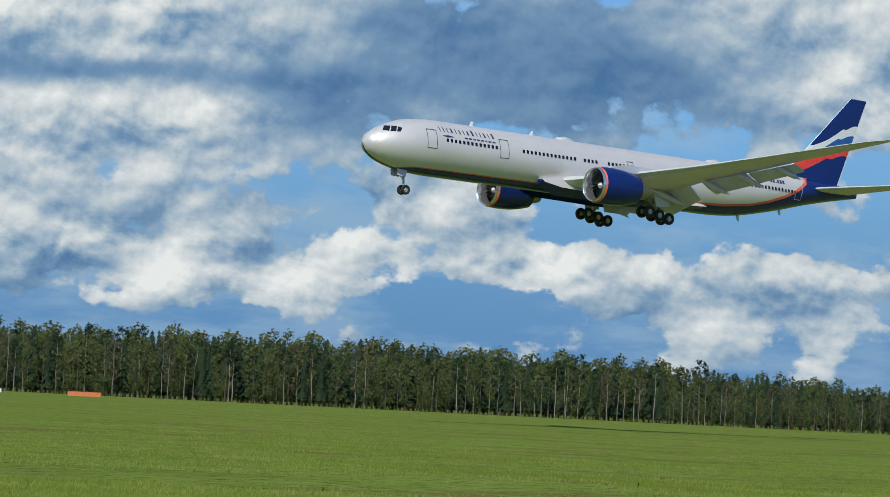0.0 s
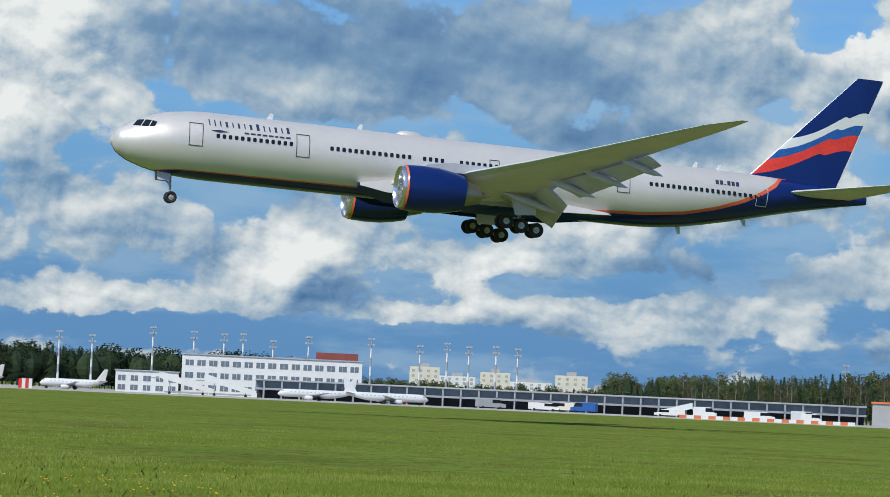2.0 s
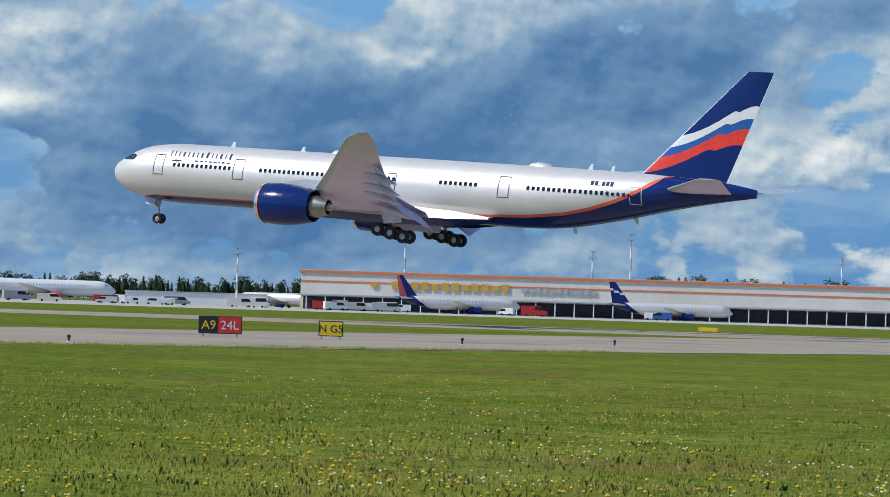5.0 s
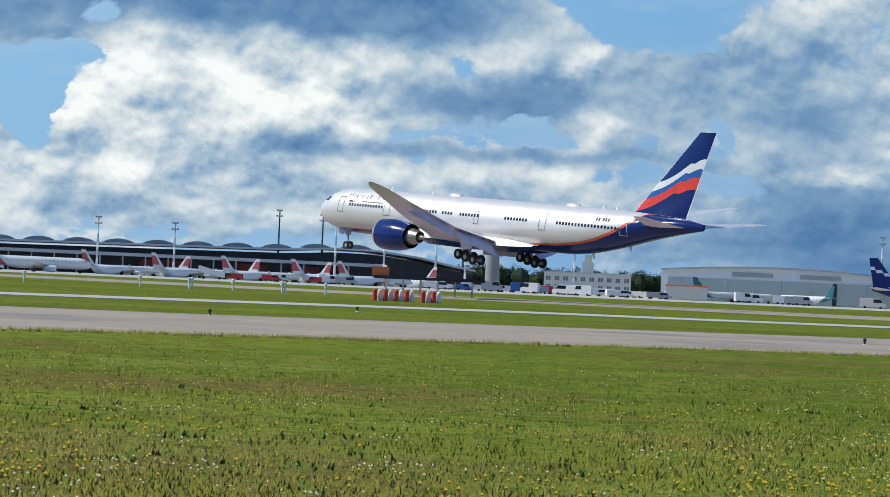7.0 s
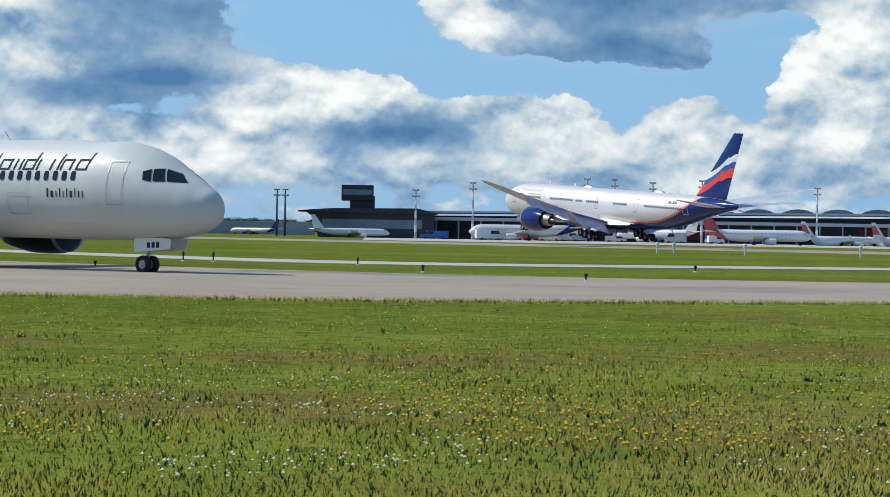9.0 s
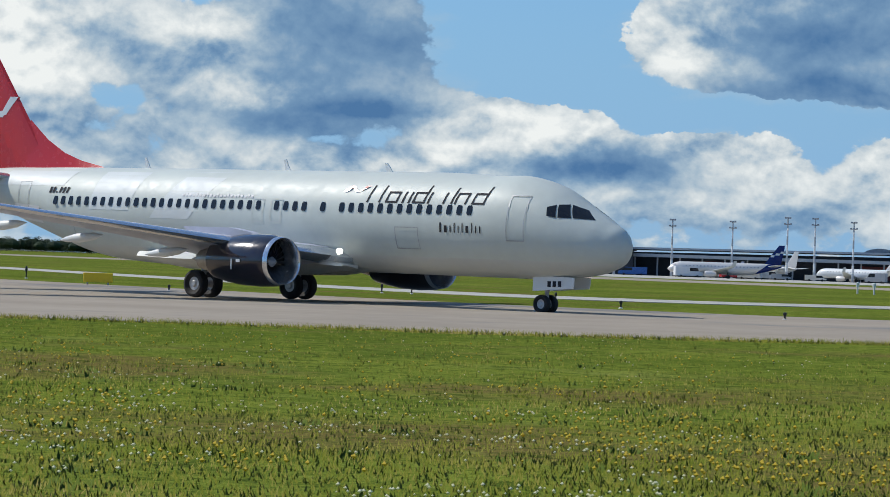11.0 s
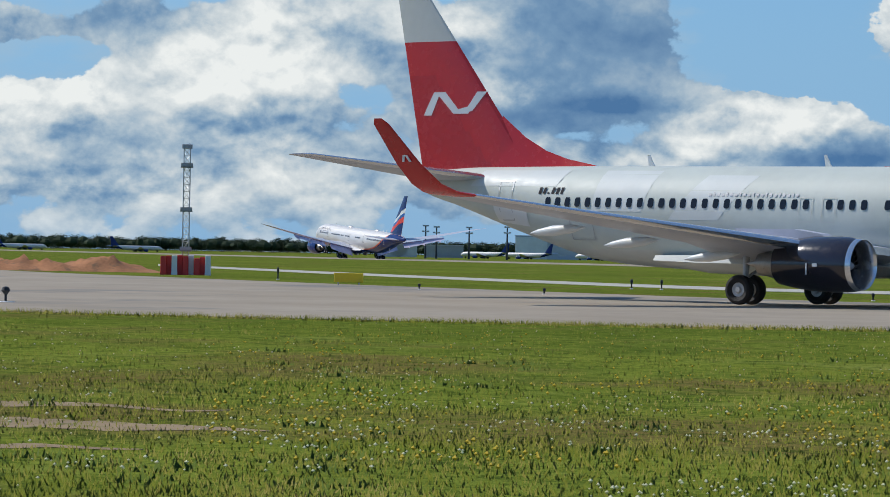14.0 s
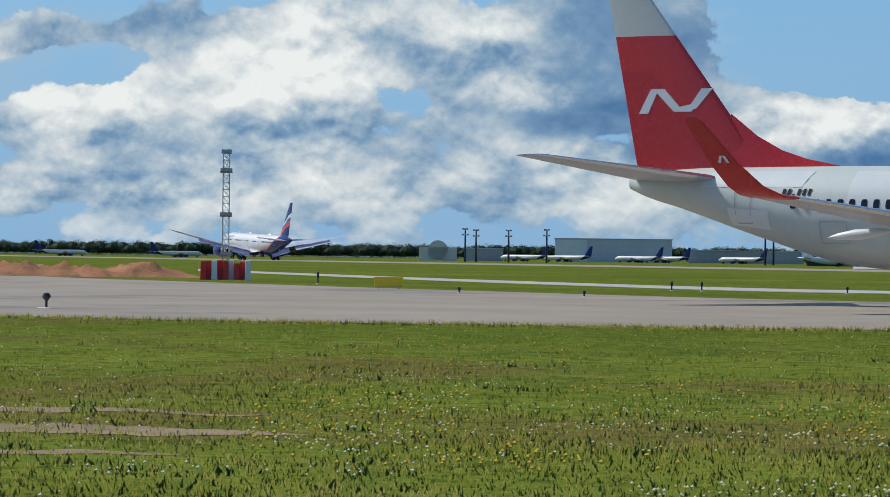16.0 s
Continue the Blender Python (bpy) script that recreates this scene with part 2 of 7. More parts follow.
CLOUDS = CLOUDS_LOW + CLOUDS_A + CLOUDS_B + CLOUDS_C + CLOUDS_D + CLOUDS_E + CLOUDS_F + CLOUDS_G + CLOUDS_H + CLOUDS_I
build_sky()


# ---- materials ----
MATS = {}


def mat(name, colour, rough=0.6, metal=0.0, var=0.12, scale=1.0, bump=0.0, coat=0.0, spots=None, spec=0.5):
    """A painted, mineral or metal surface with stains at two scales; scale is in marks a metre."""
    if name in MATS:
        return MATS[name]
    m = bpy.data.materials.new(name)
    m.use_nodes = True
    g = Nodes(m.node_tree)
    out, bs = g.add("ShaderNodeOutputMaterial"), g.add("ShaderNodeBsdfPrincipled")
    g.wire(bs.outputs[0], out.inputs[0])
    where = g.add("ShaderNodeTexCoord").outputs["Object"]
    n1, n2 = g.noise(where, scale, 5.0, 0.6), g.noise(where, scale * 9.0, 4.0, 0.6)
    k = g.math("ADD", g.math("MULTIPLY", n1, 0.65), g.math("MULTIPLY", n2, 0.35))
    dark, pale = tuple(c * (1 - var) for c in colour), tuple(min(1.0, c * (1 + var)) for c in colour)
    col = g.mix(g.ramp(k, 0.3, 0.7), dark, pale)
    if spots:
        col = g.mix(g.ramp(g.noise(where, scale * spots[1], 6.0, 0.65), 0.52, 0.66), col, spots[0])
    g.wire(col, bs.inputs["Base Color"])
    g.wire(g.ramp(n2, 0.2, 0.8, max(0.02, rough - 0.08), min(1.0, rough + 0.08)), bs.inputs["Roughness"])
    bs.inputs["Metallic"].default_value, bs.inputs["Specular IOR Level"].default_value = metal, spec
    if coat:
        bs.inputs["Coat Weight"].default_value, bs.inputs["Coat Roughness"].default_value = coat, 0.08
    if bump:
        b = g.add("ShaderNodeBump")
        b.inputs["Strength"].default_value, b.inputs["Distance"].default_value = bump, 0.02
        g.wire(n2, b.inputs["Height"])
        g.wire(b.outputs[0], bs.inputs["Normal"])
    MATS[name] = m
    return m


def tinted(name, colours, rough=0.8, scale=0.15, spec=0.2):
    """Foliage and other stuff: each loose piece takes its own tint."""
    m = bpy.data.materials.new(name)
    m.use_nodes = True
    g = Nodes(m.node_tree)
    out, bs = g.add("ShaderNodeOutputMaterial"), g.add("ShaderNodeBsdfPrincipled")
    g.wire(bs.outputs[0], out.inputs[0])
    geo, tc, info = g.add("ShaderNodeNewGeometry"), g.add("ShaderNodeTexCoord"), g.add("ShaderNodeObjectInfo")
    r = g.add("ShaderNodeValToRGB")
    els = r.color_ramp.elements
    while len(els) < len(colours):
        els.new(0.5)
    for i, c in enumerate(colours):
        els[i].position, els[i].color = i / (len(colours) - 1), (*c, 1)
    patch = g.noise(tc.outputs["Object"], scale, 4.0, 0.6)
    k = g.math("ADD", g.math("MULTIPLY", geo.outputs["Random Per Island"], 0.45), g.ramp(patch, 0.3, 0.7, 0.0, 0.35))
    k = g.math("ADD", k, g.math("MULTIPLY", info.outputs["Random"], 0.2))
    g.wire(k, r.inputs[0])
    g.wire(r.outputs[0], bs.inputs["Base Color"])
    bs.inputs["Roughness"].default_value = rough
    bs.inputs["Specular IOR Level"].default_value = spec
    return m


WHITE = mat("aircraft_white", (0.69, 0.71, 0.70), 0.36, 0.0, 0.035, 0.25, coat=0.15)
SILVER = mat("aircraft_silver_grey", (0.66, 0.64, 0.61), 0.44, 0.3, 0.04, 0.2)
NAVY = mat("navy_gloss_paint", (0.005, 0.021, 0.13), 0.16, 0.0, 0.1, 0.3, spec=0.35)
ORANGE = mat("orange_red_stripe", (0.75, 0.13, 0.05), 0.35, 0.0, 0.08, 0.4)
FLAG_BLUE = mat("flag_blue", (0.02, 0.10, 0.34), 0.3)
FLAG_RED = mat("flag_red", (0.72, 0.05, 0.03), 0.3)
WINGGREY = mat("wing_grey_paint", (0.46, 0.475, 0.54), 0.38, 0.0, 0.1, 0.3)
# Lilac in these two colours offsets green light bounced up from the grass.
FLAPGREY = mat("flap_grey_bounce_tint", (0.58, 0.54, 0.68), 0.6, 0.0, 0.14, 0.6, spec=0.2)
UNDERWING = mat("underwing_bounce_tint", (0.74, 0.64, 0.86), 0.6, 0.0, 0.08, 0.3, spec=0.2)
BAREMETAL = mat("bare_metal_lip", (0.72, 0.73, 0.75), 0.2, 0.9, 0.05, 0.5)
DARKMETAL = mat("dark_metal", (0.06, 0.06, 0.065), 0.42, 0.5, 0.25, 1.0)
EXHAUST = mat("exhaust_steel", (0.33, 0.31, 0.28), 0.35, 0.85, 0.2, 1.0)
RUBBER = mat("tyre_rubber", (0.018, 0.018, 0.019), 0.8, 0.0, 0.25, 3.0)
HUB = mat("wheel_hub_grey", (0.45, 0.45, 0.45), 0.45, 0.4, 0.2, 3.0)
STRUT = mat("gear_strut_grey", (0.4, 0.41, 0.42), 0.4, 0.3, 0.2, 1.5)
PANE = mat("window_dark", (0.012, 0.014, 0.018), 0.12, 0.0, 0.1, 1.0)
INK = mat("dark_blue_lettering", (0.02, 0.03, 0.09), 0.75)
GREYINK = mat("dark_grey_lettering", (0.03, 0.03, 0.035), 0.8, spec=0.2)
RED = mat("red_gloss_paint", (0.52, 0.018, 0.016), 0.24, 0.0, 0.05, 0.3, coat=0.25)
DEEPRED = mat("deep_red_facets", (0.44, 0.013, 0.014), 0.26, 0.0, 0.05, 0.3, coat=0.25)
HULLGREY = mat("greyish_white_paint", (0.54, 0.58, 0.53), 0.5, 0.0, 0.06, 0.25, spec=0.35)
PALEGREY = mat("pale_grey_paint", (0.54, 0.56, 0.525), 0.5, 0.0, 0.05, 0.3)
SWEEP = mat("pale_livery_sweep", (0.605, 0.64, 0.62), 0.5, 0.0, 0.05, 0.25, spec=0.35)
COWL = mat("dark_aubergine_cowl", (0.022, 0.016, 0.022), 0.16, 0.2, 0.2, 0.5, coat=0.8)


# ---- mesh helpers ----
class Shape:
    """Gathers faces, then becomes one mesh."""

    def __init__(self):
        self.v, self.f, self.m = [], [], []

    def face(self, idx, m=0):
        self.f.append(tuple(idx))
        self.m.append(m)

    def box(self, sx, sy, sz, at=(0, 0, 0), rz=0.0, m=0, taper=1.0, ry=0.0):
        """A box that stands on at (its base centre)."""
        n = len(self.v)
        turn = Euler((0, radians(ry), radians(rz))).to_matrix()
        for z, k in ((0, 1.0), (sz, taper)):
            for x, y in ((-1, -1), (1, -1), (1, 1), (-1, 1)):
                self.v.append(tuple(turn @ Vector((x * sx / 2 * k, y * sy / 2 * k, z)) + Vector(at)))
        for q in ((3, 2, 1, 0), (4, 5, 6, 7), (0, 1, 5, 4), (1, 2, 6, 5), (2, 3, 7, 6), (3, 0, 4, 7)):
            self.face([n + i for i in q], m)
        return self

    def prism(self, pts, depth, axis="y", at=0.0, m=0):
        """A polygon in the plane across axis, pushed depth along it from at."""
        n, k = len(self.v), len(pts)
        for s in (at, at + depth):
            for a, b in pts:
                self.v.append({"y": (a, s, b), "z": (a, b, s), "x": (s, a, b)}[axis])
        self.face([n + i for i in range(k)], m)
        self.face([n + k + i for i in reversed(range(k))], m)
        for i in range(k):
            j = (i + 1) % k
            self.face((n + j, n + i, n + k + i, n + k + j), m)
        return self

    def loft(self, rings, m=0, cap=True, mats=None):
        """Closed rings of equal length, skinned; mats gives the slot of each step round the ring."""
        n, k = len(self.v), len(rings[0])
        for r in rings:
            self.v.extend(tuple(p) for p in r)
        for i in range(len(rings) - 1):
            for j in range(k):
                j2 = (j + 1) % k
                self.face((n + i * k + j, n + i * k + j2, n + (i + 1) * k + j2, n + (i + 1) * k + j), mats[j] if mats else m)
        if cap:
            self.face([n + j for j in reversed(range(k))], mats[0] if mats else m)
            self.face([n + (len(rings) - 1) * k + j for j in range(k)], mats[0] if mats else m)
        return self

    def tube(self, a, b, ra, rb=None, seg=10, m=0, cap=True):
        a, b = Vector(a), Vector(b)
        q = (b - a).to_track_quat("Z", "X").to_matrix()
        rb = ra if rb is None else rb
        rings = []
        for c, r in ((a, ra), (b, rb)):
            rings.append([c + q @ Vector((r * math.cos(t), r * math.sin(t), 0)) for t in (2 * math.pi * i / seg for i in range(seg))])
        return self.loft(rings, m, cap)

    def spin(self, profile, seg=28, at=(0, 0, 0), axis="x", m=0, cap=False, squash=1.0):
        """profile of (along, radius) turned round an axis."""
        rings = []
        for x, r in profile:
            ring = []
            for i in range(seg):
                t = 2 * math.pi * i / seg
                c, s = r * math.cos(t), r * math.sin(t)
                if s < 0:
                    s *= squash
                ring.append(Vector(at) + Vector({"x": (x, c, s), "y": (c, x, s), "z": (c, s, x)}[axis]))
            rings.append(ring)
        return self.loft(rings, m, cap)

    def add(self, other, mat4=None):
        n = len(self.v)
        self.v.extend(tuple(mat4 @ Vector(p)) if mat4 else p for p in other.v)
        self.f.extend(tuple(i + n for i in q) for q in other.f)
        self.m.extend(other.m)
        return self

    def mesh(self, name, mats, smooth=False, bevel=0.0):
        me = bpy.data.meshes.new(name)
        me.from_pydata(self.v, [], self.f)
        for x in (mats if isinstance(mats, (list, tuple)) else [mats]):
            me.materials.append(x)
        me.polygons.foreach_set("material_index", self.m)
        bm = bmesh.new()
        bm.from_mesh(me)
        bmesh.ops.recalc_face_normals(bm, faces=bm.faces)
        if bevel:
            bmesh.ops.bevel(bm, geom=list(bm.edges), offset=bevel, segments=1, affect="EDGES", clamp_overlap=True)
        bm.to_mesh(me)
        bm.free()
        if smooth:
            me.shade_smooth()
            me.set_sharp_from_angle(angle=radians(42))
        return me


def part(name, shape, mats, parent, label="", smooth=False, bevel=0.0, m=None):
    """One mesh object under a thing or a part; shape is a Shape or a mesh to share."""
    me = shape.mesh(name, mats, smooth, bevel) if isinstance(shape, Shape) else shape
    ob = new(name, me)
    ob.parent = parent
    if m is not None:
        ob.matrix_basis = m
    return tagged(ob, label) if label else ob


def thing(name, label, category, m=None, group="", kind=""):
    ob = new(name)
    ob.empty_display_size = 0.5
    if m is not None:
        ob.matrix_basis = m
    return tagged(ob, label, category, group, kind)


def lone(name, shape, mats, label, category, m=None, group="", kind="", smooth=False, bevel=0.0):
    ob = new(name, shape.mesh(name, mats, smooth, bevel) if isinstance(shape, Shape) else shape)
    if m is not None:
        ob.matrix_basis = m
    return tagged(ob, label, category, group, kind)
# ---- aircraft ----
def table(rows, n):
    """Rows of numbers that rise in the first column, filled in smoothly to n rows."""
    r = np.array(rows, float)
    x = r[:, 0]
    t = np.gradient(r, x, axis=0)
    span = np.diff(x)
    slope = np.diff(r, axis=0) / span[:, None]
    for i in range(1, len(x) - 1):
        t[i] = np.where(slope[i - 1] * slope[i] <= 0, 0, t[i])
    t[0], t[-1] = slope[0], slope[-1]
    at = np.interp(np.linspace(0, len(x) - 1, n), range(len(x)), x)
    out = []
    for a in at:
        i = min(max(np.searchsorted(x, a) - 1, 0), len(x) - 2)
        h, u = span[i], (a - x[i]) / span[i]
        out.append((2 * u**3 - 3 * u**2 + 1) * r[i] + (u**3 - 2 * u**2 + u) * h * t[i] + (3 * u**2 - 2 * u**3) * r[i + 1] + (u**3 - u**2) * h * t[i + 1])
        out[-1][0] = a
    return np.array(out)


class Hull:
    """The skin of a fuselage: stations of (behind the nose, half width, top, bottom); x runs forward from the main gear."""

    def __init__(self, stations, gear, n=64):
        self.s, self.gear = table(stations, n), gear

    def at(self, a):
        return [np.interp(a, self.s[:, 0], self.s[:, i]) for i in (1, 2, 3)]

    def skin(self, a, z, side, out=0.0):
        hw, zt, zb = self.at(a)
        zc, hz = (zt + zb) / 2, (zt - zb) / 2
        s = max(-0.999, min(0.999, (z - zc) / hz))
        c = math.sqrt(1 - s * s)
        return Vector((self.gear - a, side * (hw * c + out * c), zc + (hz + out) * s))

    def body(self, low, high):
        """Rings with the livery's two lines, low(a) and high(a), running exactly along vertices."""
        shape, rings = Shape(), []
        nb, ns, nt = 8, 1, 11
        for a, hw, zt, zb in self.s:
            zc, hz = (zt + zb) / 2, max((zt - zb) / 2, 0.01)
            t1 = math.asin(max(-0.985, min(0.985, (low(a) - zc) / hz)))
            t2 = math.asin(max(-0.985, min(0.99, (high(a) - zc) / hz)))
            t2 = max(t2, t1 + 0.004)
            half = [-math.pi / 2 + (t1 + math.pi / 2) * i / nb for i in range(nb)] + [t1] + [t2 + (math.pi / 2 - t2) * i / nt for i in range(nt)]
            ring = [(math.cos(t), math.sin(t)) for t in half] + [(0.0, 1.0)] + [(-math.cos(t), math.sin(t)) for t in reversed(half[1:])]
            rings.append([Vector((self.gear - a, hw * c, zc + hz * s)) for c, s in ring])
        side = [1] * nb + [2] * ns + [0] * nt
        return shape.loft(rings, mats=side + list(reversed(side)))

    def patch(self, shape, corners, side, out=0.02, n=4, m=0):
        """A sheet on the skin, 2 cm proud, from four (a, z) corners."""
        k = len(shape.v)
        (a0, z0), (a1, z1), (a2, z2), (a3, z3) = corners
        for i in range(n + 1):
            for j in range(n + 1):
                u, v = i / n, j / n
                a = (1 - v) * ((1 - u) * a0 + u * a1) + v * ((1 - u) * a3 + u * a2)
                z = (1 - v) * ((1 - u) * z0 + u * z1) + v * ((1 - u) * z3 + u * z2)
                shape.v.append(tuple(self.skin(a, z, side, out)))
        for i in range(n):
            for j in range(n):
                q = [k + i * (n + 1) + j, k + (i + 1) * (n + 1) + j, k + (i + 1) * (n + 1) + j + 1, k + i * (n + 1) + j + 1]
                shape.face(q, m)
        return shape

    def outline(self, a, z, w, h, side, t=0.06):
        s = Shape()
        for c in (((a, z), (a + w, z), (a + w, z + t), (a, z + t)), ((a, z + h - t), (a + w, z + h - t), (a + w, z + h), (a, z + h)),
                  ((a, z), (a + t, z), (a + t, z + h), (a, z + h)), ((a + w - t, z), (a + w, z), (a + w, z + h), (a + w - t, z + h))):
            self.patch(s, c, side, 0.025)
        return s


FOIL = [(1.0, 0.0), (0.8, 0.030), (0.6, 0.052), (0.4, 0.064), (0.22, 0.060), (0.1, 0.045), (0.03, 0.025), (0.0, 0.0),
        (0.03, -0.020), (0.1, -0.033), (0.25, -0.042), (0.45, -0.040), (0.65, -0.026), (0.85, -0.010)]


def foil(gear, y, a, chord, z, thick=1.0, twist=0.0, upright=False):
    ring = []
    for u, w in FOIL:
        x, h = -u * chord, w * chord * thick
        c, s = math.cos(radians(twist)), math.sin(radians(twist))
        x, h = x * c + h * s * 0, h + x * s
        ring.append(Vector((gear - a + x, y + h, z)) if upright else Vector((gear - a + x, y, z + h)))
    return ring


def wing_shape(gear, rows, side, upright=False):
    """rows of (out, behind the nose, chord, height, thickness[, twist])."""
    s = Shape()
    slots = [0] * 5 + [1, 1, 1, 1] + [2] * 5
    s.loft([foil(gear, side * r[0], r[1], r[2], r[3], r[4], r[5] if len(r) > 5 else 0) for r in rows], mats=slots)
    return s


def fin_shape(gear, z0, z1, root, tip, thick, paint, nz=60, nc=44):
    """An upright fin from z0 to z1; root and tip are (leading, trailing) edges behind the nose; paint(u, v) gives the slot."""
    s = Shape()
    for side in (1, -1):
        k = len(s.v)
        for i in range(nz + 1):
            v = i / nz
            le, te = root[0] + (tip[0] - root[0]) * v, root[1] + (tip[1] - root[1]) * v
            for j in range(nc + 1):
                u = j / nc
                w = thick * (1 - 0.6 * v) * (1.48 * math.sqrt(u) * (1 - u) ** 0.9) if 0 < u < 1 else 0.0
                s.v.append((gear - (le + (te - le) * u), side * w, z0 + (z1 - z0) * v))
        for i in range(nz):
            for j in range(nc):
                s.face((k + i * (nc + 1) + j, k + i * (nc + 1) + j + 1, k + (i + 1) * (nc + 1) + j + 1, k + (i + 1) * (nc + 1) + j), paint((j + 0.5) / nc, (i + 0.5) / nz))
    le, te = gear - tip[0], gear - tip[1]
    k = len(s.v)
    s.v += [(le + (te - le) * j / 8, y * thick * 0.4 * 1.48 * math.sqrt(j / 8) * (1 - j / 8) ** 0.9, z1 + 0.003) for y in (1, -1) for j in range(9)]
    for j in range(8):
        s.face((k + j, k + j + 1, k + 10 + j, k + 9 + j), paint(0.5, 0.99))
    return s


def banded_fin(gear, z0, z1, root, tip, thick, lean, cuts, slots, nc=64, per=6):
    """A fin whose painted bands run exactly along its mesh lines; lean(u) bends the bands along the chord."""
    s = Shape()
    for side in (1, -1):
        k = len(s.v)
        rows = per * len(slots)
        for j in range(nc + 1):
            u = j / nc
            edges = [0.0] + [min(0.999, max(0.001, c - lean(u))) for c in cuts] + [1.0]
            vs = []
            for a, b in zip(edges, edges[1:]):
                vs += [a + (b - a) * i / per for i in range(per)]
            vs.append(1.0)
            for v in vs:
                le, te = root[0] + (tip[0] - root[0]) * v, root[1] + (tip[1] - root[1]) * v
                w = thick * (1 - 0.6 * v) * 1.48 * math.sqrt(u) * (1 - u) ** 0.9 if 0 < u < 1 else 0.0
                s.v.append((gear - (le + (te - le) * u), side * w, z0 + (z1 - z0) * v))
        for j in range(nc):
            for i in range(rows):
                q = (k + j * (rows + 1) + i, k + j * (rows + 1) + i + 1, k + (j + 1) * (rows + 1) + i + 1, k + (j + 1) * (rows + 1) + i)
                s.face(q, 1 if j == 0 or j == nc - 1 else slots[i // per])
    return s


def wheel_mesh(name, r, w, mats, rim):
    s = Shape().spin([(-w / 2 * 0.55, rim), (-w / 2, r * 0.78), (-w / 2 * 0.8, r * 0.96), (-w * 0.2, r), (w * 0.2, r), (w / 2 * 0.8, r * 0.96), (w / 2, r * 0.78), (w / 2 * 0.55, rim)], 24, axis="y")
    return s.mesh(name, mats, smooth=True)


def rim_mesh(name, r, w, mats):
    s = Shape().spin([(-w / 2, 0.01), (-w / 2, r * 0.35), (-w * 0.28, r * 0.55), (-w * 0.3, r), (w * 0.3, r), (w * 0.28, r * 0.55), (w / 2, r * 0.35), (w / 2, 0.01)], 18, axis="y")
    return s.mesh(name, mats, smooth=True)


def engine(parent, at, r, length, cowl, squash=1.0, core=1.0, pylon=None, chevron=False):
    """A turbofan whose inlet centre is at; it runs aft along -x."""
    e = part("engine", Shape().spin([(-0.06 * length, r * 0.945), (-0.14 * length, r * 1.0), (-0.35 * length, r * 1.03), (-0.6 * length, r * 1.0), (-0.82 * length, r * 0.9), (-length, r * 0.78), (-length * 0.99, r * 0.73), (-0.7 * length, r * 0.76)], 36, squash=squash),
             cowl, parent, "engine cowl", smooth=True, m=Matrix.Translation(at))
    part("inlet_lip", Shape().spin([(-0.22 * length, r * 0.80), (-0.08 * length, r * 0.83), (-0.015 * length, r * 0.87), (0, r * 0.905), (-0.02 * length, r * 0.93), (-0.06 * length, r * 0.948)], 36, squash=squash), BAREMETAL, e, "polished metal inlet lip", smooth=True)
    blade = Shape()
    for rr, dx in ((r * 0.2, 0.0), (r * 0.5, 0.05 * r), (r * 0.8, 0.1 * r)):
        for w in (-0.11, 0.11):
            t = w * (0.5 + 0.5 * rr / r)
            blade.v.append((-0.2 * length - dx + (0.12 * r if w > 0 else 0), rr * math.cos(t), rr * math.sin(t)))
    blade.face((0, 1, 3, 2))
    blade.face((2, 3, 5, 4))
    blade = blade.mesh("fan_blade", DARKMETAL)
    for i in range(22):
        part("fan_blade", blade, None, e, "dark fan blade", m=pose(0, 0, 0, 360 * i / 22, 0, 0))
    part("fan_disc", Shape().spin([(-0.25 * length, 0.01), (-0.25 * length, r * 0.82)], 28), DARKMETAL, e)
    part("spinner", Shape().spin([(-0.11 * length, 0.01), (-0.14 * length, r * 0.1), (-0.2 * length, r * 0.22)], 18), STRUT, e, smooth=True)
    part("exhaust_nozzle", Shape().spin([(-0.75 * length, r * 0.62 * core), (-length * 1.05, r * 0.55 * core), (-length * 1.28, r * 0.38 * core), (-length * 1.27, r * 0.33 * core), (-length * 1.1, r * 0.3 * core)], 28), EXHAUST, e, "bare steel core nozzle", smooth=True)
    part("exhaust_cone", Shape().spin([(-length * 1.1, r * 0.27 * core), (-length * 1.3, r * 0.2 * core), (-length * 1.46, 0.01)], 20), EXHAUST, e, smooth=True)
    if pylon:
        p = Shape()
        p.loft([[Vector((x, y, z)) for x, y in ((x0, 0), (x0 - 0.3, r * 0.1), (x1 + 0.4, r * 0.1), (x1, 0), (x1 + 0.4, -r * 0.1), (x0 - 0.3, -r * 0.1))] for x0, x1, z in pylon])
        part("pylon", p, WINGGREY, e)
    return e


def strip_text(hull, shape, a0, a1, z, h, side, pattern, slant=0.0, parent=None, m=None):
    """Writing as plain bars: pattern holds each bar's relative width and height; a gap follows each."""
    step = (a1 - a0) / sum(w + 0.35 for w, _ in pattern)
    a = a0
    for w, k in pattern:
        b = a + w * step
        bar = Shape() if parent else shape
        hull.patch(bar, ((a, z), (b, z), (b - slant * h * k, z + h * k), (a - slant * h * k, z + h * k)), side, 0.012, 2)
        if parent:
            part("letter_bar", bar, m, parent)
        a = b + 0.35 * step


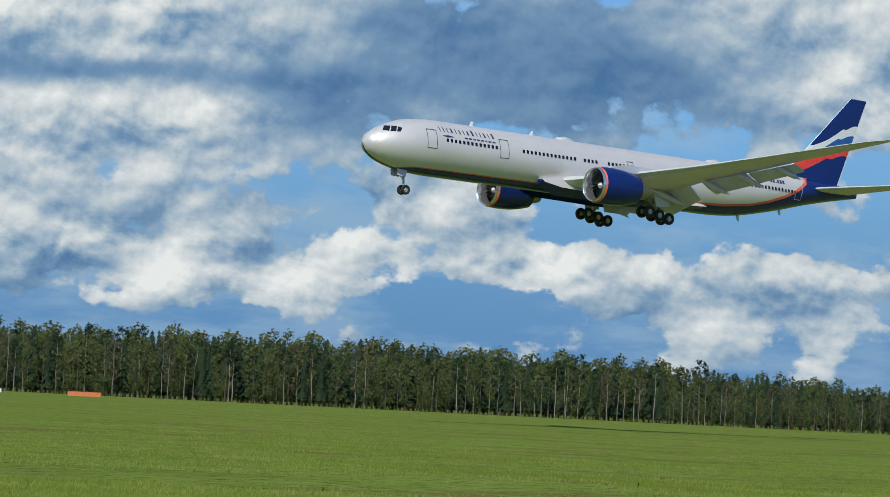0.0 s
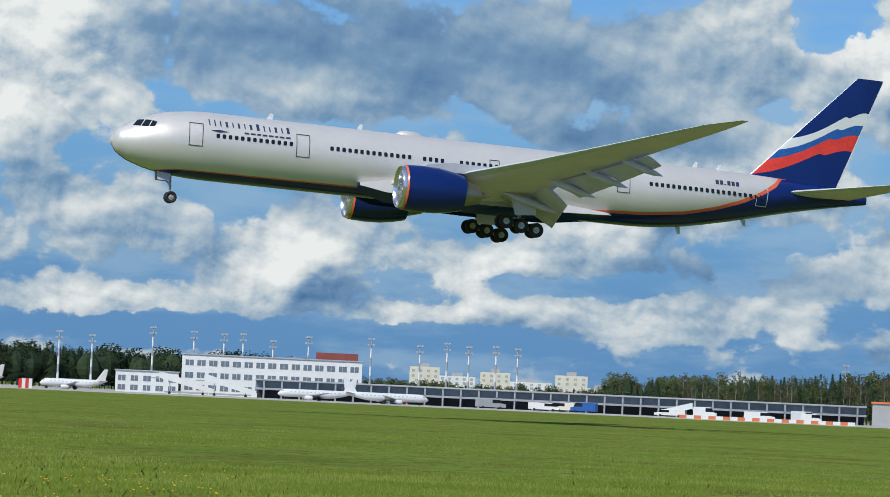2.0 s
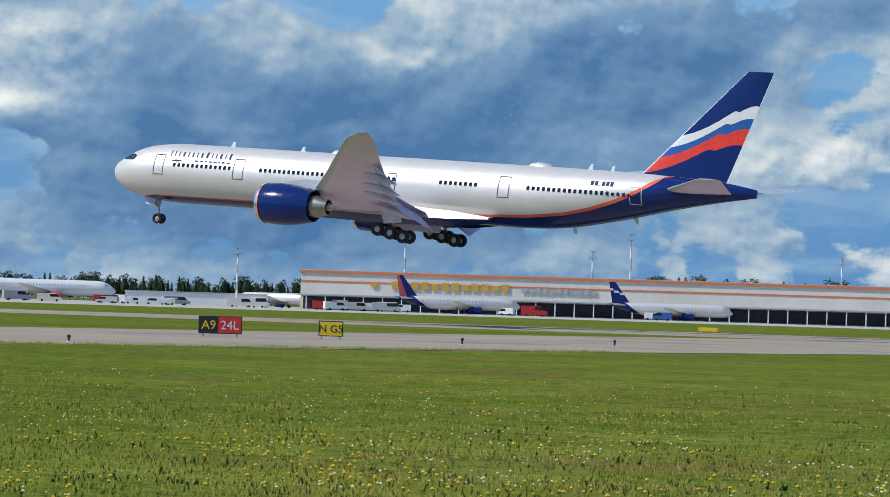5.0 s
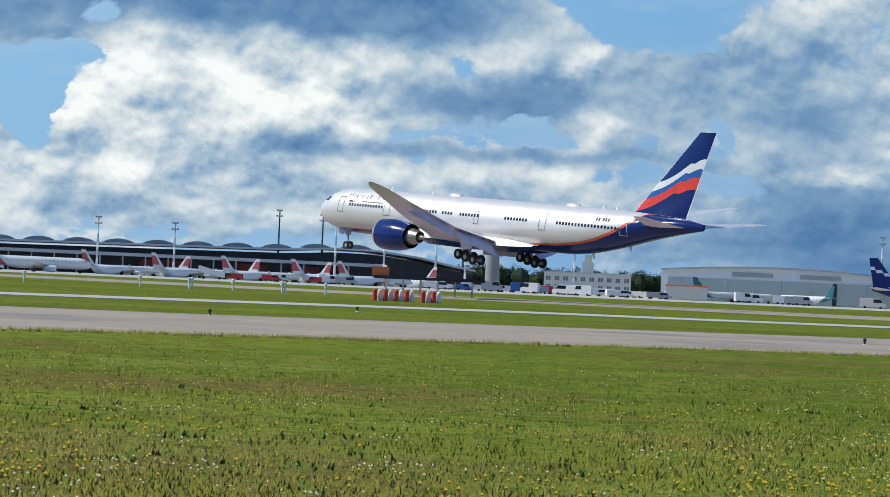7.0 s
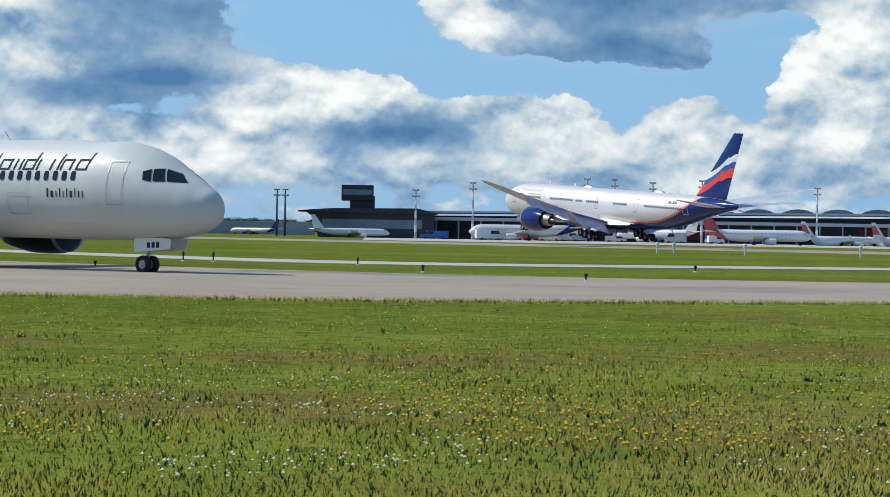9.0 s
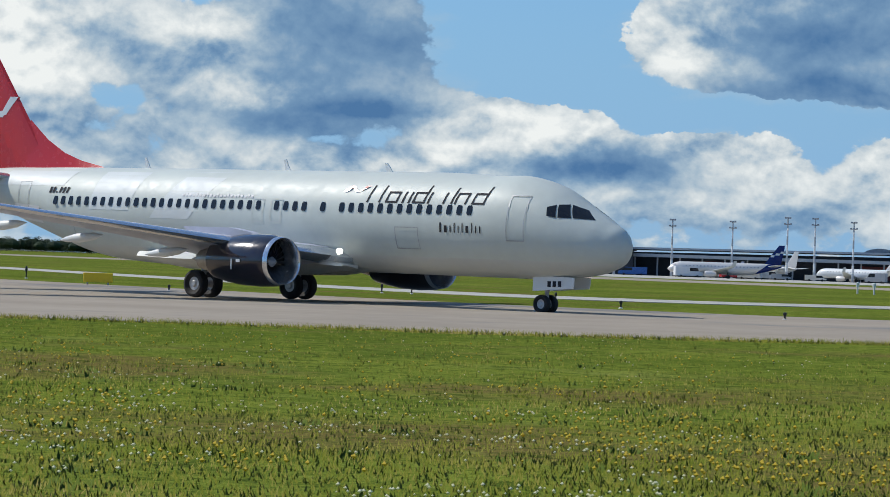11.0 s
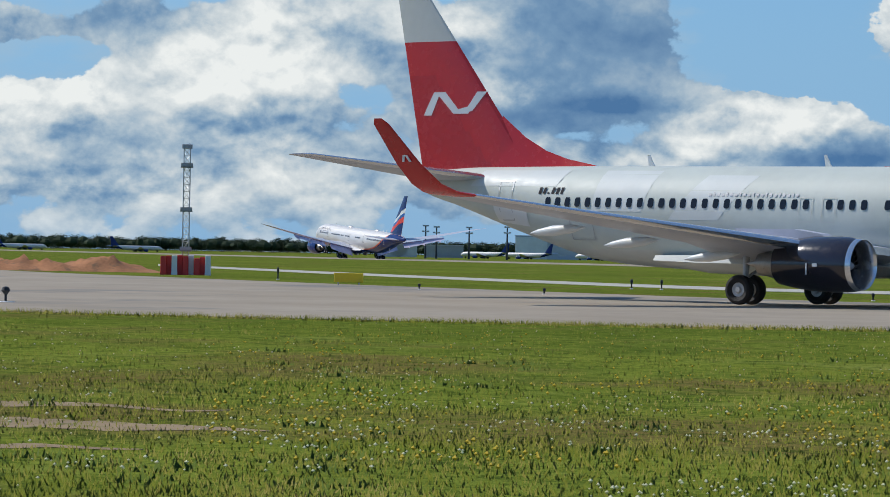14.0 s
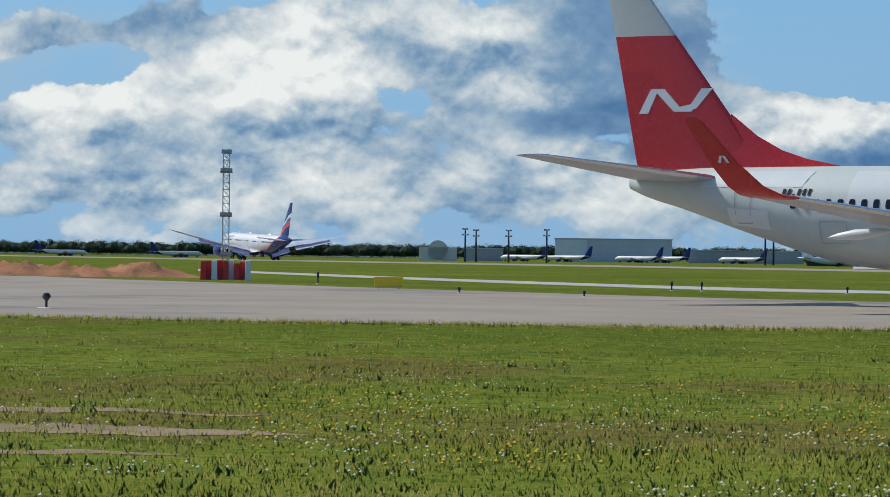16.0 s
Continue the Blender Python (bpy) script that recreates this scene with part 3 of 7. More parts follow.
def widebody():
    """The long twin-engined airliner that lands: length 73 m, span 65 m."""
    G = 37.1
    jet = thing("landing_airliner", "long white and navy twin-engined airliner landing, gear down", "airliner")
    hull = Hull([(0, 0.03, 5.05, 4.85), (0.35, 0.72, 5.72, 4.2), (1.2, 1.45, 6.4, 3.5), (2.5, 2.1, 7.12, 2.95), (4.2, 2.6, 7.78, 2.52), (6.5, 2.95, 8.2, 2.25), (9.5, 3.1, 8.35, 2.15),
                 (20, 3.1, 8.35, 2.15), (35, 3.1, 8.35, 2.15), (48, 3.1, 8.35, 2.15), (53, 3.06, 8.35, 2.4), (59, 2.7, 8.3, 3.5), (65, 2.0, 8.12, 4.95), (70.3, 1.1, 7.8, 6.05), (73.1, 0.22, 7.35, 6.55)], G, 110)

    def line(a):
        return float(np.interp(a, [0, 3, 6, 30, 44, 50, 54, 57, 59.5, 61.5, 63.5, 65, 80], [1.5, 2.4, 2.75, 2.85, 2.9, 3.15, 3.6, 4.3, 5.15, 6.1, 7.4, 9.5, 12]))

    part("fuselage", hull.body(line, lambda a: line(a) + float(np.interp(a, [0, 20, 45, 55, 62, 66], [0.08, 0.12, 0.22, 0.3, 0.42, 0.5]))), [SILVER, NAVY, ORANGE], jet, "silver-white fuselage with navy belly and orange line", smooth=True)
    # cabin windows, one mesh shared
    pane = Shape().prism([(-0.12, -0.2), (0.12, -0.2), (0.16, -0.1), (0.16, 0.1), (0.12, 0.2), (-0.12, 0.2), (-0.16, 0.1), (-0.16, -0.1)], 0.03, "y", -0.015).mesh("cabin_window", PANE)
    rows = [(9.2 + 0.56 * i) for i in range(13)] + [(19.7 + 0.56 * i) for i in range(14)] + [28.4, 28.96, 29.52, 30.08] + [(31.9 + 0.56 * i) for i in range(7)] + [(40.6 + 0.56 * i) for i in range(8)] + [(50.3 + 0.56 * i) for i in range(21)]
    for side in (1, -1):
        for a in rows:
            p = hull.skin(a, 6.05, side, 0.0)
            q = hull.skin(a + 0.3, 6.05, side, 0.0)
            turn = math.degrees(math.atan2(q.y - p.y, q.x - p.x)) + (180 if q.x < p.x else 0)
            part("cabin_window", pane, None, jet, m=pose(p.x, p.y, p.z, side * 15, 0, turn))
        for a, s in ((6.6, 1.0), (16.4, 1.0), (34.6, 0.75), (47.0, 1.0), (61.0, 0.95)):
            frame_mat = WHITE if a > 60 else GREYINK
            part("door", hull.outline(a, 4.95 if a < 60 else 5.15, 1.25 * s, 2.1 if s == 1.0 else 1.7, side), frame_mat, jet, "outlined passenger door")
        cock = Shape()
        for c in (((1.75, 6.35), (2.35, 6.32), (2.75, 6.95), (2.25, 6.93)), ((2.45, 6.32), (3.0, 6.32), (3.35, 6.95), (2.85, 6.96)), ((3.1, 6.32), (3.55, 6.38), (3.8, 6.82), (3.43, 6.92))):
            hull.patch(cock, c, side, 0.02)
        part("cockpit_window", cock, PANE, jet, "dark cockpit panes")
        name = Shape()
        strip_text(hull, name, 8.4, 16.2, 6.94, 0.60, side, [(0.1, 1.0), (0.1, 1.0), (0.1, 0.85), (0.2, 0.85), (0.1, 0.85), (0.16, 0.8), (0.1, 0.85), (0.2, 0.8), (0.24, 1.0), (0.1, 0.85), (0.1, 0.8), (0.2, 0.85), (0.1, 0.85), (0.22, 1.0)], 0.12, jet, INK)
        strip_text(hull, name, 11.6, 16.0, 6.48, 0.16, side, [(1, 1), (1, 1), (0.8, 1), (1, 1), (1, 1), (0.6, 1), (1, 1), (1, 1)], 0.0, jet, INK)
        hull.patch(name, ((8.5, 6.5), (9.3, 6.38), (10.2, 6.5), (9.3, 6.62)), side, 0.03)
        part("airline_mark", name, INK, jet, "small dark blue winged mark")
        reg = Shape()
        strip_text(hull, reg, 56.8, 59.3, 6.75, 0.42, side, [(1, 1), (1, 1), (0.6, 0.2), (1, 1), (1, 1), (1, 1)])
        part("registration", reg, INK, jet)
    # wing with slats out
    rows = [(0.0, 23.6, 15.5, 3.1, 1.15, 2), (3.0, 25.2, 14.2, 3.4, 1.1, 2), (6.5, 27.9, 11.2, 3.95, 1.05, 1.5), (10.2, 30.6, 8.7, 4.6, 0.98, 1), (16, 34.8, 6.9, 5.75, 0.92, 0), (22, 39.1, 5.1, 7.1, 0.88, -1), (28.5, 43.8, 3.3, 8.6, 0.85, -2), (30.4, 45.3, 2.5, 9.05, 0.8, -2), (32.4, 47.6, 0.7, 9.5, 0.7, -2)]
    for side in (1, -1):
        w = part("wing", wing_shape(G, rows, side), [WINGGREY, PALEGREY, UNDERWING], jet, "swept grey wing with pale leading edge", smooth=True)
        for y0, y1, drop in ((3.6, 9.6, 34), (11.4, 16.2, 30), (16.5, 21.6, 28)):
            f = Shape()
            rings = []
            for y in (y0, y1):
                le, ch, z = (float(np.interp(y, [r[0] for r in rows], [r[i] for r in rows])) for i in (1, 2, 3))
                rings.append(foil(G, side * y, le + ch * 0.86, ch * 0.3, z - 0.28, 1.3, drop))
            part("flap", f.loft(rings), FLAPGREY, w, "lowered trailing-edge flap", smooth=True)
        for y in (6.8, 12.6, 16.4, 20.4):
            le, ch, z = (float(np.interp(y, [r[0] for r in rows], [r[i] for r in rows])) for i in (1, 2, 3))
            x0, ln = G - le - ch * 0.62, 0.32 * ch + 2.2
            k = Shape().spin([(0, 0.02), (-ln * 0.2, 0.26), (-ln * 0.5, 0.34), (-ln * 0.8, 0.24), (-ln, 0.02)], 10)
            part("flap_fairing", k, FLAPGREY, w, smooth=True, m=Matrix.Translation((x0, side * y, z - 0.55)) @ pose(0, 0, 0, 0, -14, 0))
        aw = Shape()
        le, ch, z = 25.2, 14.2, 3.15
        aw.loft([[Vector((G - a, side * y, zz)) for y, zz in ((2.2, zb), (3.15, zb + 0.5), (3.5, zm), (3.1, zt), (2.2, zt))] for a, zb, zm, zt in ((22.5, 2.6, 3.0, 3.3), (25, 1.75, 2.6, 3.75), (34, 1.6, 2.4, 3.6), (42, 1.75, 2.5, 3.3), (46.5, 2.4, 2.7, 2.9))], mats=[1, 1, 0, 0, 1])
        part("wing_fairing", aw, [SILVER, NAVY], jet, smooth=True)
        e = engine(jet, (G - 24.4, side * 9.75, 2.72), 2.02, 5.9, [NAVY], core=1.0,
                   pylon=((0.2 - 1.6, -8.4, 1.75), (-2.2, -8.8, 2.25), (-4.5, -9.3, 2.6)))
        part("cowl_band", Shape().spin([(-0.36, 1.925), (-0.42, 1.96), (-0.52, 2.01)], 36), ORANGE, e, "orange ring behind the inlet", smooth=True)
        st = [(0.0, 63.2, 7.6, 6.7, 0.85), (1.2, 64.0, 7.0, 6.75, 0.85), (10.5, 71.3, 2.4, 7.75, 0.75), (10.8, 71.9, 1.6, 7.8, 0.6)]
        part("tailplane", wing_shape(G, st, side), [WINGGREY, PALEGREY, UNDERWING], jet, "grey tailplane", smooth=True)

    def lean(u):
        jog = 0.07 / (1 + math.exp(-(0.60 - u) * 40))
        return 0.30 * (1 - u) ** 1.3 - 0.10 * u + 0.6 * (0.07 * math.sin(6.0 * u + 0.2) - 0.10 * (1 - u)) - jog

    part("fin", banded_fin(G, 7.4, 18.6, (60.2, 69.9), (71.3, 74.0), 0.42, lean, (0.26, 0.40, 0.49, 0.60), (0, 3, 2, 1, 0)), [NAVY, WHITE, FLAG_BLUE, FLAG_RED], jet, "navy fin with white, blue and red waving bands")
    # landing gear
    tyre, rim = wheel_mesh("tyre", 0.68, 0.5, RUBBER, 0.3), rim_mesh("rim", 0.32, 0.3, HUB)
    for side in (1, -1):
        leg = part("main_gear", Shape().tube((0.15, side * 5.5, 3.3), (0, side * 5.5, 0.7), 0.24, 0.17).tube((0, side * 5.5, 2.1), (1.9, side * 5.3, 3.2), 0.1).tube((0, side * 5.5, 1.9), (-1.5, side * 4.2, 3.1), 0.09).tube((0, side * 5.5, 1.6), (0, side * 3.2, 3.0), 0.11), STRUT, jet, "main gear leg with braces", smooth=True)
        tilt = Matrix.Translation((0, side * 5.5, 0.68)) @ pose(0, 0, 0, 0, -11, 0)
        bogie = part("bogie", Shape().tube((1.7, 0, 0), (-1.7, 0, 0), 0.16).tube((1.47, -0.7, 0), (1.47, 0.7, 0), 0.1).tube((0, -0.7, 0), (0, 0.7, 0), 0.1).tube((-1.47, -0.7, 0), (-1.47, 0.7, 0), 0.1), STRUT, leg, smooth=True, m=tilt)
        for x in (1.47, 0, -1.47):
            for y in (-0.7, 0.7):
                part("wheel", tyre, None, leg, "black tyre", m=tilt @ Matrix.Translation((x, y, 0)))
                part("rim", rim, None, leg, m=tilt @ Matrix.Translation((x, y * 1.05, 0)))
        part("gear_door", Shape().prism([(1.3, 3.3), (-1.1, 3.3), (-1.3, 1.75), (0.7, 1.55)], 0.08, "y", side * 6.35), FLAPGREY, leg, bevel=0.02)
        part("belly_door", Shape().prism([(2.2, 2.1), (-1.8, 2.1), (-1.6, 1.0), (2.0, 1.0)], 0.07, "y", side * 1.3), FLAPGREY, jet, bevel=0.02)
    x = G - 5.9
    nose = part("nose_gear", Shape().tube((x + 0.2, 0, 2.6), (x, 0, 0.35), 0.14, 0.1).tube((x, 0, 1.3), (x + 1.3, 0, 2.6), 0.07).tube((x, -0.45, 0.33), (x, 0.45, 0.33), 0.08), STRUT, jet, "nose gear leg", smooth=True)
    nt, nr = wheel_mesh("tyre", 0.54, 0.4, RUBBER, 0.24), rim_mesh("rim", 0.26, 0.26, HUB)
    for y in (-0.36, 0.36):
        part("wheel", nt, None, nose, "black tyre", m=Matrix.Translation((x, y, 0.34)))
        part("rim", nr, None, nose, m=Matrix.Translation((x, y * 1.05, 0.34)))
    for y in (-0.62, 0.62):
        part("nose_door", Shape().prism([(x + 1.5, 2.5), (x + 0.2, 2.45), (x + 0.3, 1.75), (x + 1.4, 1.8)], 0.05, "y", y), FLAPGREY, nose)
    part("taxi_light", Shape().spin([(0.12, 0.01), (0.08, 0.12), (-0.05, 0.1)], 12, at=(x + 0.2, 0, 1.5)), BAREMETAL, nose)
    for a, z0, h, ln in ((14.0, 8.33, 0.55, 0.6), (22.5, 8.33, 0.5, 0.5), (55.2, 8.33, 0.55, 0.5), (57.6, 8.3, 0.5, 0.45), (54.0, 2.5, -0.6, 0.5), (60.5, 3.8, -0.5, 0.5)):
        part("antenna", Shape().prism([(G - a, z0 - 0.1 * (1 if h > 0 else -1)), (G - a - ln, z0 - 0.1 * (1 if h > 0 else -1)), (G - a - ln * 1.15, z0 + h), (G - a - ln * 0.65, z0 + h)], 0.06, "y", -0.03), WHITE, jet)
    for a in (27.5, 50.0):
        part("radome", Shape().spin([(1.5, 0.02), (0.9, 0.5), (0, 0.62), (-1.0, 0.5), (-1.7, 0.02)], 14, at=(G - a, 0, 8.12)), SILVER, jet, smooth=True)
    return jet


def narrowbody():
    """The taxiing 39 m airliner with blended winglets."""
    G = 19.6
    jet = thing("taxiing_airliner", "greyish-white narrow-body airliner with red fin taxiing past", "airliner")
    hull = Hull([(0, 0.03, 2.72, 2.5), (0.25, 0.42, 3.1, 2.1), (0.9, 0.9, 3.55, 1.72), (1.9, 1.3, 4.1, 1.48), (3.2, 1.62, 4.82, 1.36), (4.6, 1.8, 5.22, 1.3), (6.6, 1.88, 5.27, 1.3), (9.0, 1.88, 5.36, 1.3),
                 (14, 1.88, 5.36, 1.3), (20, 1.88, 5.36, 1.3), (25.5, 1.88, 5.36, 1.32), (28.5, 1.82, 5.36, 1.6), (32, 1.5, 5.34, 2.55), (35.5, 0.95, 5.26, 3.65), (37.4, 0.45, 5.08, 4.2), (38.0, 0.16, 4.95, 4.45)], G, 100)
    part("fuselage", hull.body(lambda a: 1.9, lambda a: 2.0), [HULLGREY, PALEGREY, PALEGREY], jet, "white fuselage with pale grey belly", smooth=True)
    pane = Shape().prism([(-0.08, -0.19), (0.08, -0.19), (0.125, -0.11), (0.125, 0.11), (0.08, 0.19), (-0.08, 0.19), (-0.125, 0.11), (-0.125, -0.11)], 0.03, "y", -0.015).mesh("cabin_window", PANE)
    rows = [29.85 - 0.508 * i for i in range(47) if i not in (25, 30, 32)]
    for side in (1, -1):
        for a in rows:
            p = hull.skin(a, 3.86, side)
            part("cabin_window", pane, None, jet, m=pose(p.x, p.y, p.z, side * 15, 0, 0))
        for a, z, w, h in ((3.84, 2.72, 0.82, 1.75), (17.36, 3.18, 0.62, 0.95), (16.34, 3.18, 0.62, 0.95), (31.8, 3.1, 0.76, 1.6)):
            part("door", hull.outline(a, z, w, h, side, 0.035), PALEGREY if 10 < a < 20 else STRUT, jet, "outlined door")
        for z, a in ((2.3, 9.0), (2.35, 27.5)):
            part("hatch", hull.outline(a, z, 1.2, 0.85, -1, 0.03), STRUT, jet) if side < 0 else None
        cock = Shape()
        for c in (((1.3, 3.62), (2.02, 3.66), (2.32, 4.17), (1.78, 3.98)), ((2.08, 3.66), (2.55, 3.66), (2.72, 4.16), (2.38, 4.18)), ((2.62, 3.66), (2.98, 3.72), (3.08, 4.06), (2.78, 4.15))):
            hull.patch(cock, c, side, 0.015)
        part("cockpit_window", cock, PANE, jet, "dark cockpit panes")
        for k, (a, wd, hi) in enumerate(((11.15, 0.62, 1.0), (10.25, 0.55, 0.66), (9.62, 0.32, 0.66), (8.85, 0.55, 1.05), (7.85, 0.78, 0.66), (7.45, 0.0, 0.95), (6.75, 0.52, 0.66), (5.85, 0.56, 1.05))):
            for b in ((0.0, wd) if wd else (0.0,)):
                bar, tall = Shape(), 0.68 * (hi if b == 0 or k in (0, 4) else min(hi, 0.66))
                hull.patch(bar, ((a + b, 4.08), (a + b + 0.085, 4.08), (a + b + 0.085 - 0.22 * tall, 4.08 + tall), (a + b - 0.22 * tall, 4.08 + tall)), side, 0.012, 3)
                part("letter_bar", bar, GREYINK, jet)
            if 0.4 < wd:
                for zz in ((4.08, 4.46) if k in (1, 3, 7) else (4.46,) if k == 6 else ()):
                    bar, lift = Shape(), 0.22 * (zz - 4.08)
                    hull.patch(bar, ((a - lift, zz), (a + wd - lift, zz), (a + wd - lift, zz + 0.07), (a - lift, zz + 0.07)), side, 0.012, 3)
                    part("letter_bar", bar, GREYINK, jet)
        strip_text(hull, None, 5.85, 8.05, 2.98, 0.27, side, [(0.14, 1.0), (0.14, 1.0), (0.12, 1.4), (0.3, 1.0), (0.12, 1.4), (0.12, 1.0), (0.14, 1.4), (0.14, 1.0), (0.34, 1.0), (0.2, 1.4)], 0.0, jet, GREYINK)
        mark = Shape()
        for pts in (((13.2, 4.48), (13.0, 4.48), (12.72, 4.70), (12.92, 4.72)), ((12.92, 4.72), (12.72, 4.70), (12.42, 4.48), (12.6, 4.48)), ((12.42, 4.48), (12.3, 4.52), (11.9, 4.72), (12.12, 4.72))):
            hull.patch(mark, pts, side, 0.03, 2)
        part("airline_mark", mark, RED, jet, "small red mark")
        strip_text(hull, None, 18.05, 22.2, 4.14, 0.13, side, [(0.5, 1.0), (0.3, 1.2), (0.5, 0.8)] * 7, 0.0, jet, STRUT)
        reg = Shape()
        strip_text(hull, reg, 29.15, 30.5, 4.18, 0.26, side, [(0.5, 1), (0.5, 1), (0.5, 1), (0.4, 0.25), (0.5, 1), (0.5, 1)], 0.15)
        part("registration", reg, GREYINK, jet)
        panel = Shape()
        hull.patch(panel, ((31.0, 2.85), (32.9, 3.05), (32.9, 3.7), (31.0, 3.6)), side, 0.014, 5)
        part("service_door", panel, WHITE, jet, "white service door panel", smooth=True)
        for c in (((19.95, 5.2), (22.3, 5.2), (23.9, 3.2), (21.6, 3.2)), ((24.8, 5.15), (27.5, 5.15), (27.6, 3.5), (25.2, 3.5)), ((29.3, 5.15), (33.8, 5.15), (34.2, 4.5), (29.6, 4.5))):
            sheet = Shape()
            hull.patch(sheet, c, side, 0.003, 8)
            part("livery_band", sheet, SWEEP, jet, "white sweep on the greyish side", smooth=True)
        rowsw = [(0.0, 12.2, 9.0, 1.75, 1.1, 1), (1.9, 13.2, 7.9, 1.9, 1.05, 1), (5.6, 15.7, 4.9, 2.36, 0.98, 0.5), (11, 18.9, 3.4, 3.05, 0.9, 0), (16.5, 22.15, 1.85, 3.78, 0.85, -1)]
        sag = 0.5 if side > 0 else 0.0
        rowsw = [(r[0], r[1], r[2], r[3] - sag * r[0] / 16.5, r[4], r[5]) for r in rowsw]
        w = part("wing", wing_shape(G, rowsw, side), [WINGGREY, BAREMETAL, WINGGREY], jet, "pale grey swept wing", smooth=True)
        arc = [(16.5, 22.15, 1.85, 3.78), (16.95, 22.6, 1.6, 3.88), (17.3, 23.1, 1.35, 4.16), (17.55, 23.85, 1.1, 4.86), (17.9, 25.05, 0.7, 6.25), (17.95, 25.35, 0.35, 6.45)]
        rings = []
        for i, (y, a, c, z) in enumerate(arc):
            z -= sag
            lean = (0, 25, 55, 74, 78, 78)[i]
            ring = []
            for u, t in FOIL:
                h = t * c * 0.8
                ring.append(Vector((G - a - u * c, side * (y - h * math.sin(radians(lean))), z + h * math.cos(radians(lean)))))
            rings.append(ring)
        part("winglet", Shape().loft(rings), RED, w, "red blended winglet", smooth=True)
        part("winglet_mark", Shape().prism([(0, 0), (-0.1, 0), (-0.26, 0.24), (-0.16, 0.24)], 0.02, "y").prism([(-0.26, 0.24), (-0.36, 0.24), (-0.42, 0), (-0.32, 0)], 0.02, "y"), WHITE, w, "small white mark", m=Matrix.Translation((G - 24.2, side * 17.66, 4.92 - sag)) @ pose(0, 0, 0, -side * 14, 0, 0))
        for y in (4.6, 8.2, 11.2):
            le, ch, z = (float(np.interp(y, [r[0] for r in rowsw], [r[i] for r in rowsw])) for i in (1, 2, 3))
            k = Shape().spin([(0, 0.02), (-0.6, 0.16), (-1.4, 0.2), (-2.1, 0.12), (-2.5, 0.01)], 10)
            part("flap_fairing", k, WHITE, w, smooth=True, m=Matrix.Translation((G - le - ch * 0.66, side * y, z - 0.3)) @ pose(0, 0, 0, 0, -6, 0))
        part("wing_fairing", Shape().loft([[Vector((G - a, side * y, z)) for y, z in ((0.9, zb), (1.6, zb + 0.12), (1.95, zm), (1.8, zt), (0.9, zt))] for a, zb, zm, zt in ((12.9, 1.42, 1.5, 1.58), (15.2, 1.12, 1.6, 1.98), (18, 1.05, 1.55, 1.95), (22.5, 1.15, 1.55, 1.85), (24.5, 1.4, 1.6, 1.8))]), PALEGREY, jet, smooth=True)
        e = engine(jet, (G - 13.3, side * 4.85, 1.58), 1.07, 3.45, [COWL], squash=0.9, core=0.95, pylon=((-0.9, -5.2, 0.9), (-1.5, -5.4, 1.15), (-2.6, -5.6, 1.3)))
        part("cowl_mark", Shape().box(0.05, 0.03, 0.42, (-1.75, -side * -1.135 * (1 if side < 0 else 1), -0.35)).box(0.2, 0.03, 0.12, (-1.4, side * 1.13, -0.05)), WHITE, e)
        st = [(0.0, 32.9, 4.6, 4.75, 0.85), (0.9, 33.5, 4.1, 4.85, 0.85), (7.0, 37.65, 1.5, 5.58, 0.8), (7.18, 38.05, 0.9, 5.6, 0.6)]
        part("tailplane", wing_shape(G, st, side), [WINGGREY, BAREMETAL, WINGGREY], jet, "grey tailplane", smooth=True)

    def paint(u, v):
        return 0 if v > 0.745 else (2 if u > 0.32 + 0.5 * v and v < 0.55 else 1)

    fin = part("fin", fin_shape(G, 5.05, 12.5, (31.7, 37.65), (37.5, 39.2), 0.3, paint, 47, 24), [PALEGREY, RED, DEEPRED], jet, "red fin with pale grey top")
    dorsal = Shape()
    dorsal.loft([[Vector((G - a, y, z)) for y, z in ((0.22, 5.1), (0.12, (5.1 + h) / 2), (0, h), (-0.12, (5.1 + h) / 2), (-0.22, 5.1))] for a, h in ((28.7, 5.38), (30.1, 5.64), (31.2, 5.98), (32.3, 6.55), (33.5, 7.45))])
    part("dorsal_fin", dorsal, RED, fin, smooth=True)
    for side in (1, -1):
        logo = Shape()

        def fin_skin(a, z):
            v = (z - 5.05) / 7.45
            le, te = 31.7 + 5.8 * v, 37.65 + 1.55 * v
            u = min(0.97, max(0.02, (a - le) / (te - le)))
            return (G - a, side * (0.3 * (1 - 0.6 * v) * 1.48 * math.sqrt(u) * (1 - u) ** 0.9 + 0.012), z)

        for c in (((37.65, 7.48), (37.2, 7.48), (36.72, 8.46), (37.08, 8.46)), ((36.98, 8.46), (36.45, 8.46), (35.55, 7.54), (36.0, 7.54)), ((36.0, 7.54), (35.2, 7.54), (34.9, 7.9), (35.9, 7.7)), ((35.45, 7.54), (34.98, 7.66), (34.3, 8.46), (34.78, 8.46))):
            k = len(logo.v)
            for m in range(7):
                for n in range(7):
                    p = [(1 - n / 6) * ((1 - m / 6) * c[0][d] + m / 6 * c[1][d]) + n / 6 * ((1 - m / 6) * c[3][d] + m / 6 * c[2][d]) for d in (0, 1)]
                    logo.v.append(fin_skin(*p))
            for m in range(6):
                for n in range(6):
                    logo.face((k + m * 7 + n, k + m * 7 + n + 1, k + m * 7 + n + 8, k + m * 7 + n + 7))
        part("fin_mark", logo, WHITE, fin, "white slanted mark")
    tyre, rim = wheel_mesh("tyre", 0.57, 0.4, RUBBER, 0.27), rim_mesh("rim", 0.28, 0.26, HUB)
